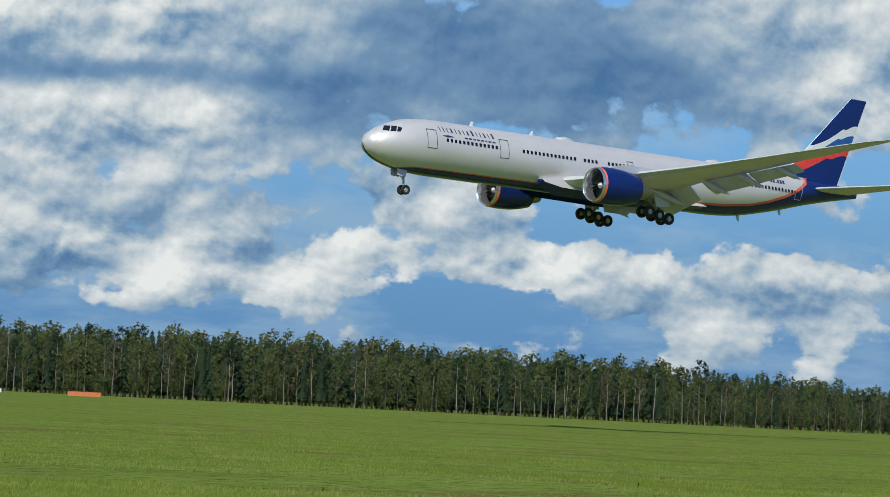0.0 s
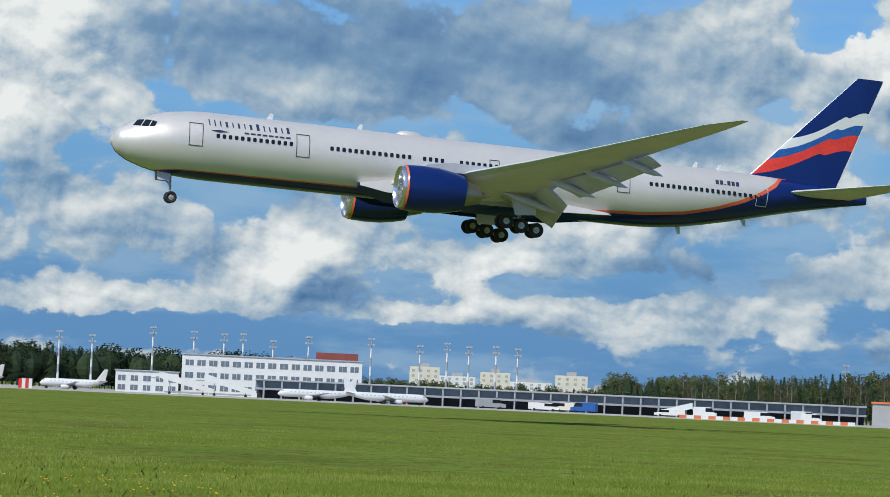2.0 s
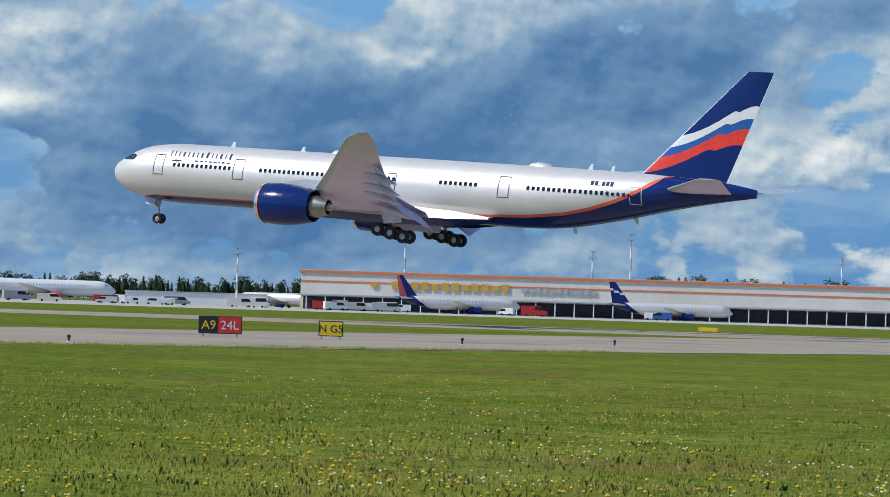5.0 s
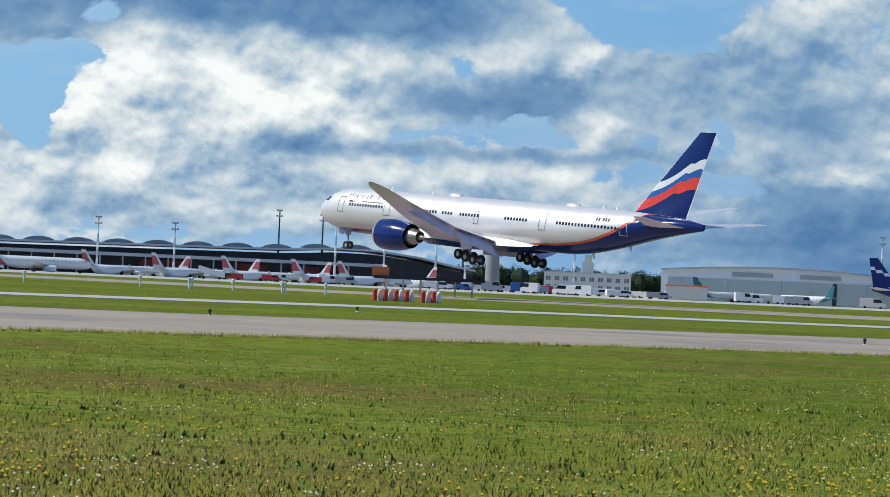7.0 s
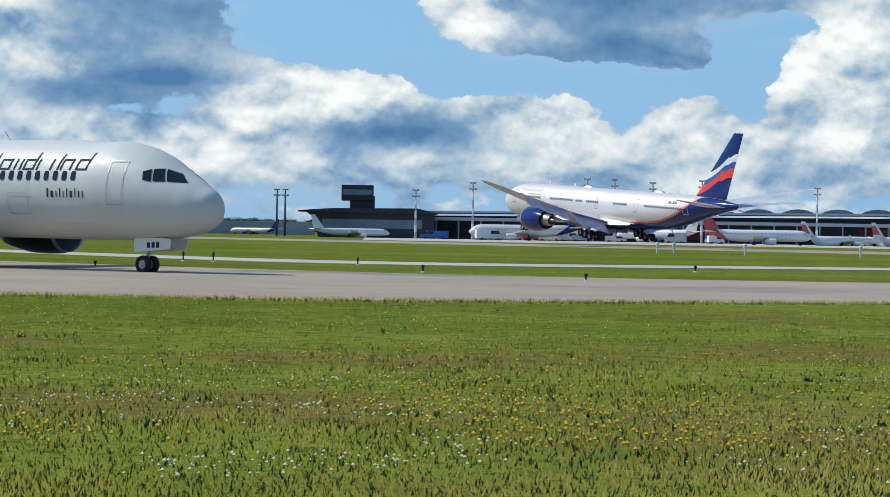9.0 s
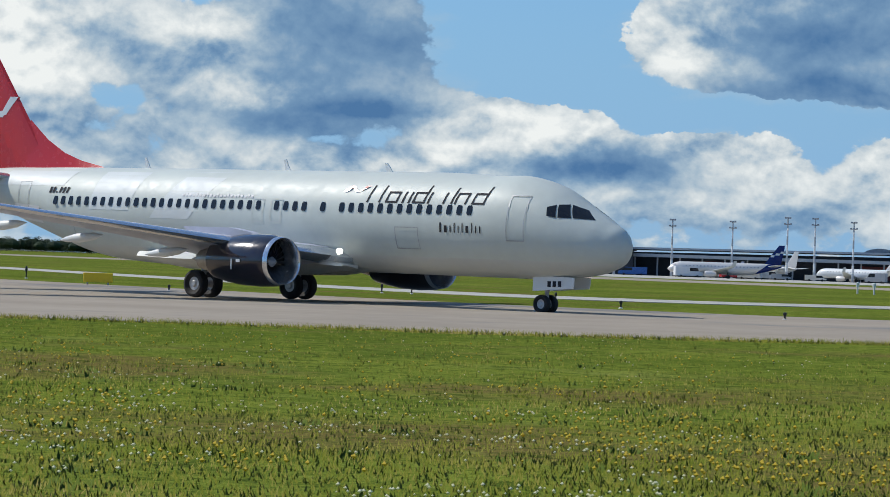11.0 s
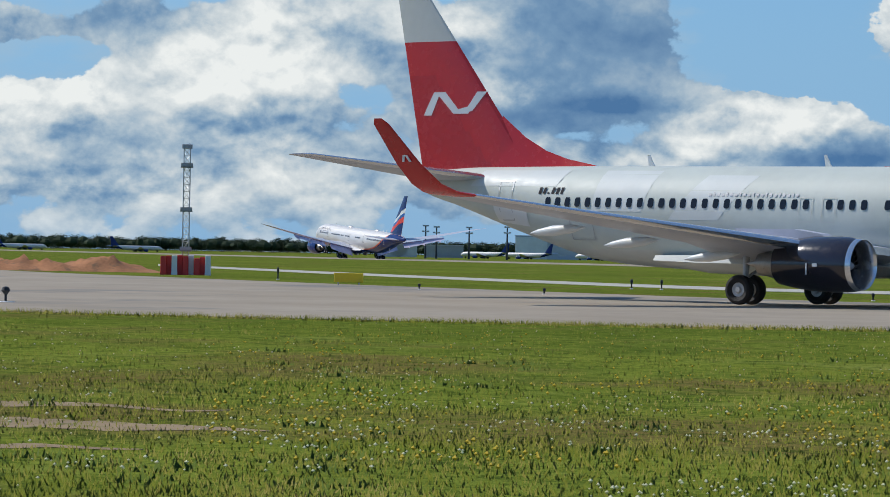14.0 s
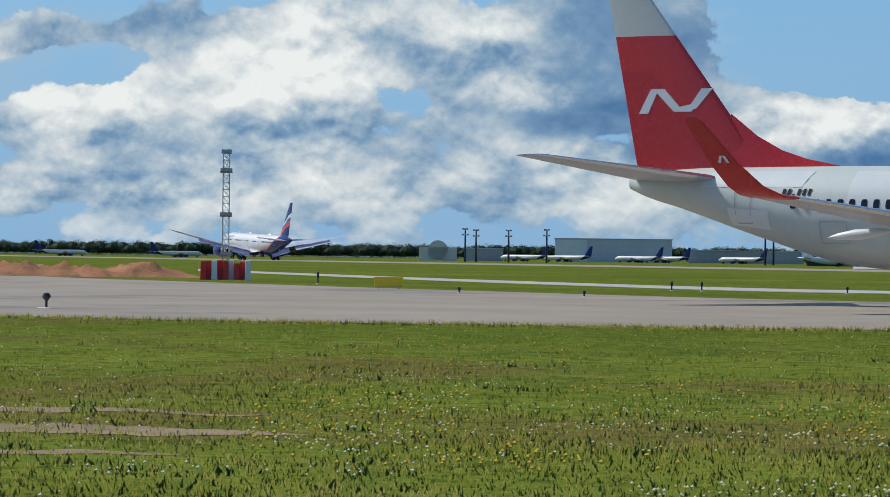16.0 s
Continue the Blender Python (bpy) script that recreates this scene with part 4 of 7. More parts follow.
    for side in (1, -1):
        leg = part("main_gear", Shape().tube((0, side * 2.86, 1.9), (0, side * 2.86, 0.55), 0.14, 0.1).tube((0, side * 2.86, 1.0), (0.9, side * 2.0, 1.9), 0.06).tube((0, side * 2.4, 0.57), (0, side * 3.3, 0.57), 0.09), STRUT, jet, "main gear leg", smooth=True)
        for y in (-0.43, 0.43):
            part("wheel", tyre, None, leg, "black tyre", m=Matrix.Translation((0, side * 2.86 + y, 0.57)))
            part("rim", rim, None, leg, m=Matrix.Translation((0, side * 2.86 + y * 1.06, 0.57)))
    x = G - 4.0
    nose = part("nose_gear", Shape().tube((x + 0.15, 0, 1.7), (x, 0, 0.4), 0.1, 0.08).tube((x, 0, 0.9), (x + 0.9, 0, 1.5), 0.05).tube((x, -0.3, 0.36), (x, 0.3, 0.36), 0.06), STRUT, jet, "nose gear leg", smooth=True)
    nt, nr = wheel_mesh("tyre", 0.36, 0.26, RUBBER, 0.18), rim_mesh("rim", 0.19, 0.18, HUB)
    for y in (-0.24, 0.24):
        part("wheel", nt, None, nose, "black tyre", m=Matrix.Translation((x, y, 0.36)))
        part("rim", nr, None, nose, m=Matrix.Translation((x, y * 1.05, 0.36)))
        d = part("nose_door", Shape().prism([(x - 0.25, 1.45), (x + 1.75, 1.42), (x + 1.7, 1.0), (x - 0.25, 0.85)], 0.04, "y", y * 2.1 - 0.02), WHITE, nose)
        part("door_mark", Shape().box(0.16, 0.012, 0.22, (x + 0.55, y * 2.1 + (0.03 if y > 0 else -0.03), 1.03)).box(0.16, 0.012, 0.22, (x + 0.8, y * 2.1 + (0.03 if y > 0 else -0.03), 1.04)).box(0.16, 0.012, 0.22, (x + 1.05, y * 2.1 + (0.03 if y > 0 else -0.03), 1.05)), GREYINK, d)
    for a, h, ln in ((12.0, 0.35, 0.35), (17.6, 0.45, 0.3), (25.8, 0.45, 0.3)):
        part("antenna", Shape().prism([(G - a, 5.3), (G - a - ln, 5.3), (G - a - ln * 1.3, 5.36 + h), (G - a - ln * 0.9, 5.36 + h)], 0.04, "y", -0.02), WHITE, jet)
    lamp = bpy.data.materials.new("landing_lamp_glow")
    lamp.use_nodes = True
    lamp.node_tree.nodes["Principled BSDF"].inputs["Emission Color"].default_value = (1, 0.96, 0.85, 1)
    lamp.node_tree.nodes["Principled BSDF"].inputs["Emission Strength"].default_value = 6.0
    part("landing_light", Shape().spin([(0.09, 0.01), (0.06, 0.11), (-0.08, 0.13)], 14, at=(G - 12.75, -2.2, 2.1)), lamp, jet, "lit landing light")
    return jet


landing = widebody()
taxiing = narrowbody()


def motions():
    """The landing airliner flies along -x; the taxiing one turns slowly to the left."""
    down = [(0, 226.9, 23.9, 1.6), (0.7, 176.8, 21.4, 2.2), (1, 155.1, 20.3, 2.3), (1.5, 118.7, 18.8, 2.3), (2, 82.2, 17.2, 2.4),
            (2.5, 45.7, 15.6, 2.5), (3, 9.1, 14.0, 2.4), (3.2, -5.6, 13.4, 2.4), (4.2, -83.8, 10.4, 2.7), (5.3, -171.5, 7.7, 3.0),
            (5.5, -186.5, 7.3, 3.1), (6, -224.2, 6.3, 3.0), (6.5, -261.7, 5.4, 2.9), (7, -299.2, 4.7, 2.7), (7.5, -336.7, 4.0, 2.8),
            (8, -373.9, 3.2, 2.8), (8.5, -410.8, 2.2, 2.4), (9, -447.8, 1.4, 2.5), (9.7, -499.8, 0.7, 2.8), (11, -596, 0.25, 2.9),
            (12.2, -684, 0.1, 3.0), (13, -742, 0.0, 3.0), (14.5, -850.6, 0.0, 2.4), (16, -955.9, 0.0, 1.2)]
    walk(landing, [(t, pose(x, 276.0, z, 0, -p, 180)) for t, x, z, p in down])
    roll_out = [(0, -168.5, 27.5, 18.5), (5, -147.2, 35.2, 20.5), (9, -129.8, 43.0, 23.1), (9.7, -126.7, 44.4, 23.8), (11.8, -117.7, 49.0, 26.4),
                (12.5, -114.85, 50.55, 28.0), (13, -113.0, 51.75, 29.1), (14.5, -106.67, 55.62, 33.22), (16, -101.3, 60.2, 37.4)]
    walk(taxiing, [(t, pose(x, y, 0.03, 0, 0.25, h)) for t, x, y, h in roll_out])
# ---- ground ----
def ground_sheet():
    s = Shape()
    radii = [0.0, 4, 8, 14, 22, 32, 45, 60, 80, 110, 150, 220, 330, 500, 800, 1300, 2200, 3600, 4900]
    seg = 180
    s.v.append((0, 0, 0))
    for r in radii[1:]:
        s.v += [(r * math.cos(2 * math.pi * i / seg), r * math.sin(2 * math.pi * i / seg), 0) for i in range(seg)]
    for i in range(seg):
        s.face((0, 1 + i, 1 + (i + 1) % seg))
    for k in range(len(radii) - 2):
        a, b = 1 + k * seg, 1 + (k + 1) * seg
        for i in range(seg):
            j = (i + 1) % seg
            s.face((a + i, b + i, b + j, a + j))
    return s


def grass_ground():
    m = bpy.data.materials.new("mown_grass")
    m.use_nodes = True
    g = Nodes(m.node_tree)
    out, bs = g.add("ShaderNodeOutputMaterial"), g.add("ShaderNodeBsdfPrincipled")
    g.wire(bs.outputs[0], out.inputs[0])
    p = g.add("ShaderNodeTexCoord").outputs["Object"]
    big, mid, fine, grain = g.noise(p, 0.035, 4, 0.6), g.noise(p, 0.35, 5, 0.65), g.noise(p, 5.0, 5, 0.7), g.noise(p, 19.0, 3, 0.7)
    k = g.math("ADD", g.math("MULTIPLY", big, 0.40), g.math("ADD", g.math("MULTIPLY", mid, 0.35), g.math("MULTIPLY", fine, 0.25)))
    c = g.mix(g.ramp(k, 0.42, 0.59), (0.100, 0.140, 0.019), (0.178, 0.216, 0.032))
    xyz = g.add("ShaderNodeSeparateXYZ")
    g.wire(p, xyz.inputs[0])
    lush = g.ramp(g.math("MULTIPLY_ADD", mid, 30.0, xyz.outputs[0]), -15.0, 40.0)
    c = g.mix(g.math("MULTIPLY", lush, g.ramp(k, 0.30, 0.60, 0.55, 1.0)), c, (0.185, 0.258, 0.050))
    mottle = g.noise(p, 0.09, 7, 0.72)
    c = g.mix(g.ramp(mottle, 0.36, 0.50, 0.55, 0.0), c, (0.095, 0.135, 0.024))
    c = g.mix(g.ramp(mottle, 0.54, 0.68, 0.0, 0.5), c, (0.25, 0.27, 0.07))
    worn = g.ramp(g.vec("DISTANCE", p, (-34.0, 12.0, 0.0)), 30.0, 8.0, 0.0, 0.07)
    c = g.mix(g.ramp(g.math("ADD", g.noise(p, 0.11, 6, 0.62), worn), 0.50, 0.68), c, (0.165, 0.130, 0.042))
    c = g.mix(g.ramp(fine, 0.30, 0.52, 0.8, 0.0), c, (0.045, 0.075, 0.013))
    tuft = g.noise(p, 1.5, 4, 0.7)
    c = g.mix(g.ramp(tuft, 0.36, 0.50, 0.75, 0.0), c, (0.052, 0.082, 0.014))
    c = g.mix(g.ramp(tuft, 0.55, 0.72, 0.0, 0.6), c, (0.20, 0.235, 0.05))
    c = g.mix(g.ramp(grain, 0.55, 0.75, 0.0, 0.55), c, (0.30, 0.30, 0.08))
    g.wire(c, bs.inputs["Base Color"])
    bs.inputs["Roughness"].default_value, bs.inputs["Specular IOR Level"].default_value = 0.95, 0.0
    b = g.add("ShaderNodeBump")
    b.inputs["Strength"].default_value, b.inputs["Distance"].default_value = 0.7, 0.10
    g.wire(fine, b.inputs["Height"])
    g.wire(b.outputs[0], bs.inputs["Normal"])
    return m


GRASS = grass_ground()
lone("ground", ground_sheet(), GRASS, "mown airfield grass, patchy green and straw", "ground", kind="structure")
ASPHALT = mat("pale_worn_asphalt", (0.335, 0.285, 0.222), 0.95, 0.0, 0.14, 0.12, bump=0.3, spec=0.08, spots=((0.22, 0.205, 0.185), 0.6))
CONCRETE = mat("pale_concrete_slab", (0.44, 0.42, 0.37), 0.9, 0.0, 0.12, 0.1, spec=0.1)


def ribbon(near, far, z=0.02):
    """A paved sheet between two edge lines of equal length, with a slab edge."""
    s = Shape()
    n = len(near)
    s.v += [(x, y, z) for x, y in near] + [(x, y, z) for x, y in far] + [(x, y, z - 0.06) for x, y in near] + [(x, y, z - 0.06) for x, y in far]
    for i in range(n - 1):
        s.face((i, i + 1, n + i + 1, n + i))
        s.face((i, 2 * n + i, 2 * n + i + 1, i + 1))
        s.face((n + i, n + i + 1, 3 * n + i + 1, 3 * n + i))
    return s


def curve(pts, n=60):
    return [(float(r[1]), float(r[2])) for r in table([(i, *p) for i, p in enumerate(pts)], n)]


lone("taxiway", ribbon(curve([(-52, 250), (-58, 125), (-66, 90), (-70, 60), (-70, 42), (-74, 29), (-84, 16), (-110, 4), (-200, -8), (-700, -14)]),
                       curve([(-96, 250), (-97, 172), (-99, 125), (-103, 90), (-108, 72), (-120, 62), (-142, 56), (-185, 50), (-260, 46), (-700, 40)])),
     ASPHALT, "worn pale asphalt taxiway bending between grass verges", "taxiway", kind="structure")
lone("runway", ribbon([(-40, 246), (-3500, 246)], [(-40, 306), (-3500, 306)], 0.02), ASPHALT, "long grey landing runway", "runway", kind="structure")


def bend(rows):
    return [tuple(spot(a, d)[:2]) for a, d in rows]


lone("service_road", ribbon(curve(bend([(40, 222), (44, 213), (48, 205), (55, 183), (62, 170), (67, 190), (71, 232), (75, 320)])), curve(bend([(40, 240), (44, 230), (48, 222), (55, 199), (62, 186), (67, 208), (71, 254), (75, 352)])), 0.03),
     CONCRETE, "pale concrete strip across the grass", "road", kind="structure")
lone("apron", ribbon(curve([tuple(spot(a, 720)[:2]) for a in range(-27, 66, 3)]), curve([tuple(spot(a, 1500)[:2]) for a in range(-27, 66, 3)]), 0.025), CONCRETE, "pale concrete apron before the terminals", "apron", kind="structure")
# ---- the far side of the airfield ----
PLASTER = mat("white_cladding", (0.72, 0.73, 0.72), 0.6, 0.0, 0.07, 0.08)
CREAM = mat("cream_cladding", (0.66, 0.62, 0.54), 0.65, 0.0, 0.08, 0.08)
GREYCLAD = mat("grey_cladding", (0.36, 0.37, 0.38), 0.6, 0.0, 0.1, 0.1)
PALECLAD = mat("pale_blue_cladding", (0.52, 0.55, 0.58), 0.6, 0.0, 0.08, 0.1)
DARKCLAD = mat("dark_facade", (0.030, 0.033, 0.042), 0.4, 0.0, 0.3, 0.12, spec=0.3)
GLASS = mat("blue_grey_glazing", (0.16, 0.2, 0.24), 0.15, 0.0, 0.2, 0.12)
STEELROOF = mat("steel_roof", (0.42, 0.44, 0.46), 0.45, 0.3, 0.1, 0.08)
BRICKRED = mat("brown_red_panel", (0.22, 0.055, 0.045), 0.7, 0.0, 0.15, 0.15)
BRIGHT = mat("bright_orange_panel", (0.64, 0.18, 0.06), 0.5, 0.0, 0.1, 0.15)
HANGARGREEN = mat("grey_green_door", (0.40, 0.46, 0.44), 0.55, 0.0, 0.1, 0.1)
BARRED = mat("barrier_red", (0.6, 0.035, 0.03), 0.55, 0.0, 0.12, 0.5)
BARWHITE = mat("barrier_white", (0.72, 0.72, 0.70), 0.55, 0.0, 0.08, 0.5)
YELLOW = mat("sign_yellow", (0.78, 0.55, 0.02), 0.5, 0.0, 0.08, 1.0)
BLACK = mat("sign_black", (0.015, 0.015, 0.016), 0.5, 0.0, 0.1, 1.0)
GALV = mat("galvanised_steel", (0.45, 0.46, 0.47), 0.45, 0.6, 0.1, 1.0)
TOWERGREY = mat("tower_concrete", (0.25, 0.25, 0.245), 0.8, 0.0, 0.12, 0.2)
TEAL = mat("teal_paint", (0.03, 0.17, 0.19), 0.35)
GREENPAINT = mat("green_paint", (0.02, 0.2, 0.09), 0.35)
SIGNGOLD = mat("gold_sign_letters", (0.55, 0.33, 0.05), 0.5)


def place(az, d):
    """Faces the observer: local x to the right, y away."""
    p = spot(az, d)
    return pose(p.x, p.y, 0, 0, 0, az)


def wide(az0, az1, d):
    return 2 * d * math.tan(radians(abs(az0 - az1) / 2))


def hall(name, label, category, az0, az1, d, h, depth, wall, roof=STEELROOF, eave=0.35, group=""):
    """A flat-roofed building between two bearings; returns the thing and its width."""
    w = wide(az0, az1, d)
    t = thing(name, label, category, place((az0 + az1) / 2, d), group)
    part("wall", Shape().box(w, depth, h, (0, depth / 2, 0)), wall, t)
    part("roof", Shape().box(w + 2 * eave, depth + 2 * eave, 0.4, (0, depth / 2, h)), roof, t, bevel=0.06)
    return t, w


def windows(t, xs, zs, w, h, m=GLASS, name="window", y=-0.03):
    me = Shape().box(w, 0.1, h).mesh(name, m)
    bar = Shape().box(0.12, 0.06, h).mesh("mullion", PLASTER)
    for x in xs:
        for z in zs:
            o = part(name, me, None, t, m=Matrix.Translation((x, y, z)))
            if w > 1.6:
                part("mullion", bar, None, o, m=Matrix.Translation((0, -0.06, 0)))


def run(a, b, n):
    return [a + (b - a) * (i + 0.5) / n for i in range(n)]


# small orange-roofed pavilion
t, w = hall("pavilion", "low grey pavilion with an orange canopy", "building", -25.3, -23.5, 900, 6.6, 16, GREYCLAD)
part("fascia", Shape().box(w + 0.8, 0.3, 0.55, (0, -0.3, 6.45)), BRIGHT, t, "orange roof edge")
part("canopy", Shape().box(w * 0.52, 3.0, 1.5, (w * 0.06, -1.6, 3.2)), BRIGHT, t, "bright orange canopy", bevel=0.1)
windows(t, run(-w * 0.24, w * 0.3, 7), [0.3], 1.5, 2.7, PLASTER, "pillar", -1.9)
windows(t, run(-w * 0.2, w * 0.3, 6), [0.2], 1.6, 2.8, DARKCLAD, "doorway")
part("sign_panel", Shape().box(4.5, 0.2, 1.6, (-w * 0.22, -0.3, 3.4)), PLASTER, t)
t, w = hall("annex", "low pale annex beside the pavilion", "building", -25.85, -25.3, 902, 3.6, 12, PLASTER)
windows(t, run(-w / 2, w / 2, 3), [0.4], 2.0, 2.0, DARKCLAD)

# long raised roof on posts
w = wide(-23.4, -12.2, 930)
t = thing("boarding_gallery", "long grey gallery on posts along the apron", "gallery", place(-17.8, 930))
part("roof", Shape().box(w, 9, 0.5, (0, 4.5, 5.2)), STEELROOF, t, "long steel roof", bevel=0.08)
part("gallery", Shape().box(w, 6, 2.3, (0, 5, 2.9)), GLASS, t, "glazed gallery")
part("rail", Shape().box(w, 0.3, 0.6, (0, 0.4, 2.5)), GALV, t)
# Solid dark box behind the posts paints in the shade below the gallery.
part("undercroft", Shape().box(w, 1.0, 2.9, (0, 8.0, 0)), DARKCLAD, t, "dark box standing for the shade under the gallery")
post = Shape().box(0.5, 0.5, 5.2).mesh("post", GALV)
for x in run(-w / 2, w / 2, 34):
    part("post", post, None, t, m=Matrix.Translation((x, 0.5, 0)))

# three-storey office block with blue window bands
t, w = hall("office_block", "white three-storey office block with blue window bands", "building", -14.15, -10.85, 960, 12.2, 16, PLASTER)
windows(t, run(-w / 2 + 0.5, w / 2 - 0.5, 15), [1.4, 5.2, 9.0], 2.5, 1.7, GLASS)
part("roof_house", Shape().box(13, 8, 2.4, (w * 0.36, 8, 12.4)), BRICKRED, t, "red-brown rooftop plant room", bevel=0.1)
t, w = hall("low_terminal", "low white apron building", "building", -10.8, -9.65, 940, 6.3, 14, PLASTER)
windows(t, run(-w / 2, w / 2, 5), [0.6, 3.4], 2.2, 1.6, GLASS)

# business terminal with glass tower
t, w = hall("business_terminal", "low white terminal with a glass stair tower", "building", -4.4, -0.9, 930, 4.9, 18, PLASTER)
windows(t, run(-w / 2, w / 2, 16), [1.0], 2.4, 2.2, GLASS)
part("glass_tower", Shape().box(11, 10, 7.6, (-w * 0.0, 4, 0)), GLASS, t, "blue glass tower")
part("tower_roof", Shape().box(13, 12, 0.6, (0, 4, 7.6)), PLASTER, t)
part("green_band", Shape().box(20, 0.3, 1.0, (w * 0.25, -0.4, 3.4)), HANGARGREEN, t)

# white maintenance hangar with glazed doors
t, w = hall("maintenance_hangar", "large white hangar with grey glazed doors", "hangar", 6.1, 0.2, 960, 13.4, 70, PLASTER)
for x0, x1, n in ((-0.46, -0.04, 9), (0.02, 0.46, 9)):
    for x in run(w * x0, w * x1, n):
        o = part("door_leaf", Shape().box(w * (x1 - x0) / n - 0.25, 0.2, 7.2, (0, 0, 0)), GLASS, t, "grey glazed door leaf", m=Matrix.Translation((x, -0.15, 0.9)))
        part("door_rail", Shape().box(w * (x1 - x0) / n - 0.2, 0.08, 0.2, (0, -0.12, 3.5)), GREYCLAD, o)
part("side_wall", Shape().box(0.3, 68, 12.6, (w / 2 + 0.2, 36, 0)), GREYCLAD, t, "grey side wall")
part("roof_edge", Shape().box(w + 1, 0.4, 0.8, (0, -0.3, 13.0)), BARWHITE, t)
t, w = hall("hangar_annex", "white stepped office annex", "building", 6.8, 6.15, 955, 10.3, 14, PLASTER)
windows(t, run(-w / 2 + 0.4, w / 2 - 0.4, 4), [1.2, 4.4, 7.4], 1.5, 1.5, GLASS)
t, w = hall("depot", "pale blue-grey depot among trees", "building", 8.4, 7.45, 1050, 11.5, 20, PLASTER)
windows(t, run(-w / 2, w / 2, 4), [2.0, 6.5], 2.4, 1.6, GREYCLAD)

# cargo terminal
t, w = hall("cargo_terminal", "long cream cargo terminal with orange roof line", "building", 30.4, 15.0, 1010, 12.6, 60, CREAM)
part("fascia", Shape().box(w + 0.9, 0.3, 0.8, (0, -0.32, 12.0)), BRIGHT, t, "orange roof edge")
part("stripe", Shape().box(w, 0.12, 0.5, (0, -0.08, 9.0)), BRIGHT, t)
part("canopy", Shape().box(w, 9, 0.5, (0, -4.5, 4.6)), STEELROOF, t, "loading canopy")
# Dark sheet along the whole front wall paints the shade beneath the canopy.
part("loading_bay", Shape().box(w - 2, 0.3, 4.0, (0, -0.12, 0.3)), DARKCLAD, t, "dark sheet standing for the shade under the canopy")
post = Shape().box(0.35, 0.35, 4.6).mesh("post", BARWHITE)
for x in run(-w / 2, w / 2, 44):
    part("post", post, None, t, m=Matrix.Translation((x, -8.5, 0)))


def sign_bars(parent, x0, x1, z, h, n, m, y=-0.35):
    step = (x1 - x0) / n
    s = Shape()
    for i in range(n):
        s.box(step * 0.72, 0.2, h * (0.82 if i % 3 == 1 else 1.0), (x0 + (i + 0.5) * step, y, z))
    part("sign_bar", s, m, parent, "row of sign letters as plain bars")


def bear(az):
    """Offset along the cargo front at a bearing."""
    return 1010 * math.tan(radians((30.4 + 15.0) / 2 - az))


sign_bars(t, bear(28.75), bear(26.55), 7.4, 2.5, 12, SIGNGOLD)
sign_bars(t, bear(26.35), bear(24.95), 7.4, 1.7, 11, GREYCLAD)
part("sign_roundel", Shape().spin([(-0.45, 0.02), (-0.45, 1.1), (-0.2, 1.1)], 18, at=(bear(29.05), 0, 8.6), axis="y"), SIGNGOLD, t)

# arched hangar and its neighbours
D = 1000
w = wide(44.35, 39.95, D)
t = thing("arched_hangar", "white arched hangar with grey-green sliding doors", "hangar", place(42.15, D))
arch = [(-w / 2 + w * i / 24, 8.6 + 2.6 * math.sin(math.pi * (0.1 + 0.8 * i / 24)) ** 1.0) for i in range(25)]
part("wall", Shape().prism([(-w / 2, 0)] + arch + [(w / 2, 0)], 60, "y"), PLASTER, t)
part("roof", Shape().prism(arch + [(x, z + 0.5) for x, z in reversed(arch)], 62, "y", -1.0), STEELROOF, t)
for x in run(-w / 2 + 2, w / 2 - 2, 8):
    part("door_leaf", Shape().box((w - 4) / 8 - 0.15, 0.25, 7.0), HANGARGREEN, t, "grey-green door leaf", m=Matrix.Translation((x, -0.15, 0.2)))
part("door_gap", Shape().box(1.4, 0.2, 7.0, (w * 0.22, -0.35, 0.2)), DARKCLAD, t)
for x in (-w * 0.12, w * 0.16):
    part("roof_light", Shape().box(13, 0.2, 1.4, (x, -0.1, 8.2)), GREYCLAD, t)
hall("store_shed", "dark grey box-shaped shed", "building", 39.9, 38.85, 1010, 10.4, 30, GREYCLAD)
t, w = hall("orange_depot", "orange and brown depot behind parked aircraft", "building", 38.6, 36.0, 1180, 8.0, 20, CREAM)
part("fascia", Shape().box(w + 0.8, 0.3, 3.2, (0, -0.25, 4.6)), BRIGHT, t, "orange upper wall")
part("brown_bay", Shape().box(w * 0.35, 0.3, 4.4, (w * 0.22, -0.2, 0)), BRICKRED, t)
hall("orange_hut", "small pale hut with an orange roof by the hangar", "building", 44.25, 43.5, 940, 4.2, 10, CREAM, BRIGHT)
t, w = hall("old_terminal", "cream old terminal with a small lantern", "building", 46.5, 44.9, 1350, 9.0, 16, CREAM)
windows(t, run(-w / 2, w / 2, 10), [2.0, 5.5], 2.0, 1.8, GLASS)
part("lantern", Shape().box(5, 5, 4.5, (0, 8, 9.3)).box(3, 3, 3.5, (0, 8, 13.6)), CREAM, t)
hall("cargo_shed", "long low white shed", "building", 33.6, 31.0, 1080, 4.2, 14, PLASTER)

# control tower with a flared head
t = thing("control_tower", "pale concrete control tower with a flared head", "control tower", place(47.45, 1060))
part("shaft", Shape().spin([(0, 2.9), (4, 2.5), (12, 2.2), (15.4, 2.3)], 20, axis="z"), TOWERGREY, t, smooth=True)
part("head", Shape().spin([(15.4, 2.3), (16.6, 2.9), (17.8, 3.7), (18.6, 3.8), (18.7, 4.4), (20.2, 4.7), (20.3, 5.1), (21.6, 5.4), (22.2, 4.7), (23, 4.6)], 20, axis="z", cap=True), TOWERGREY, t, "flared head", smooth=True)
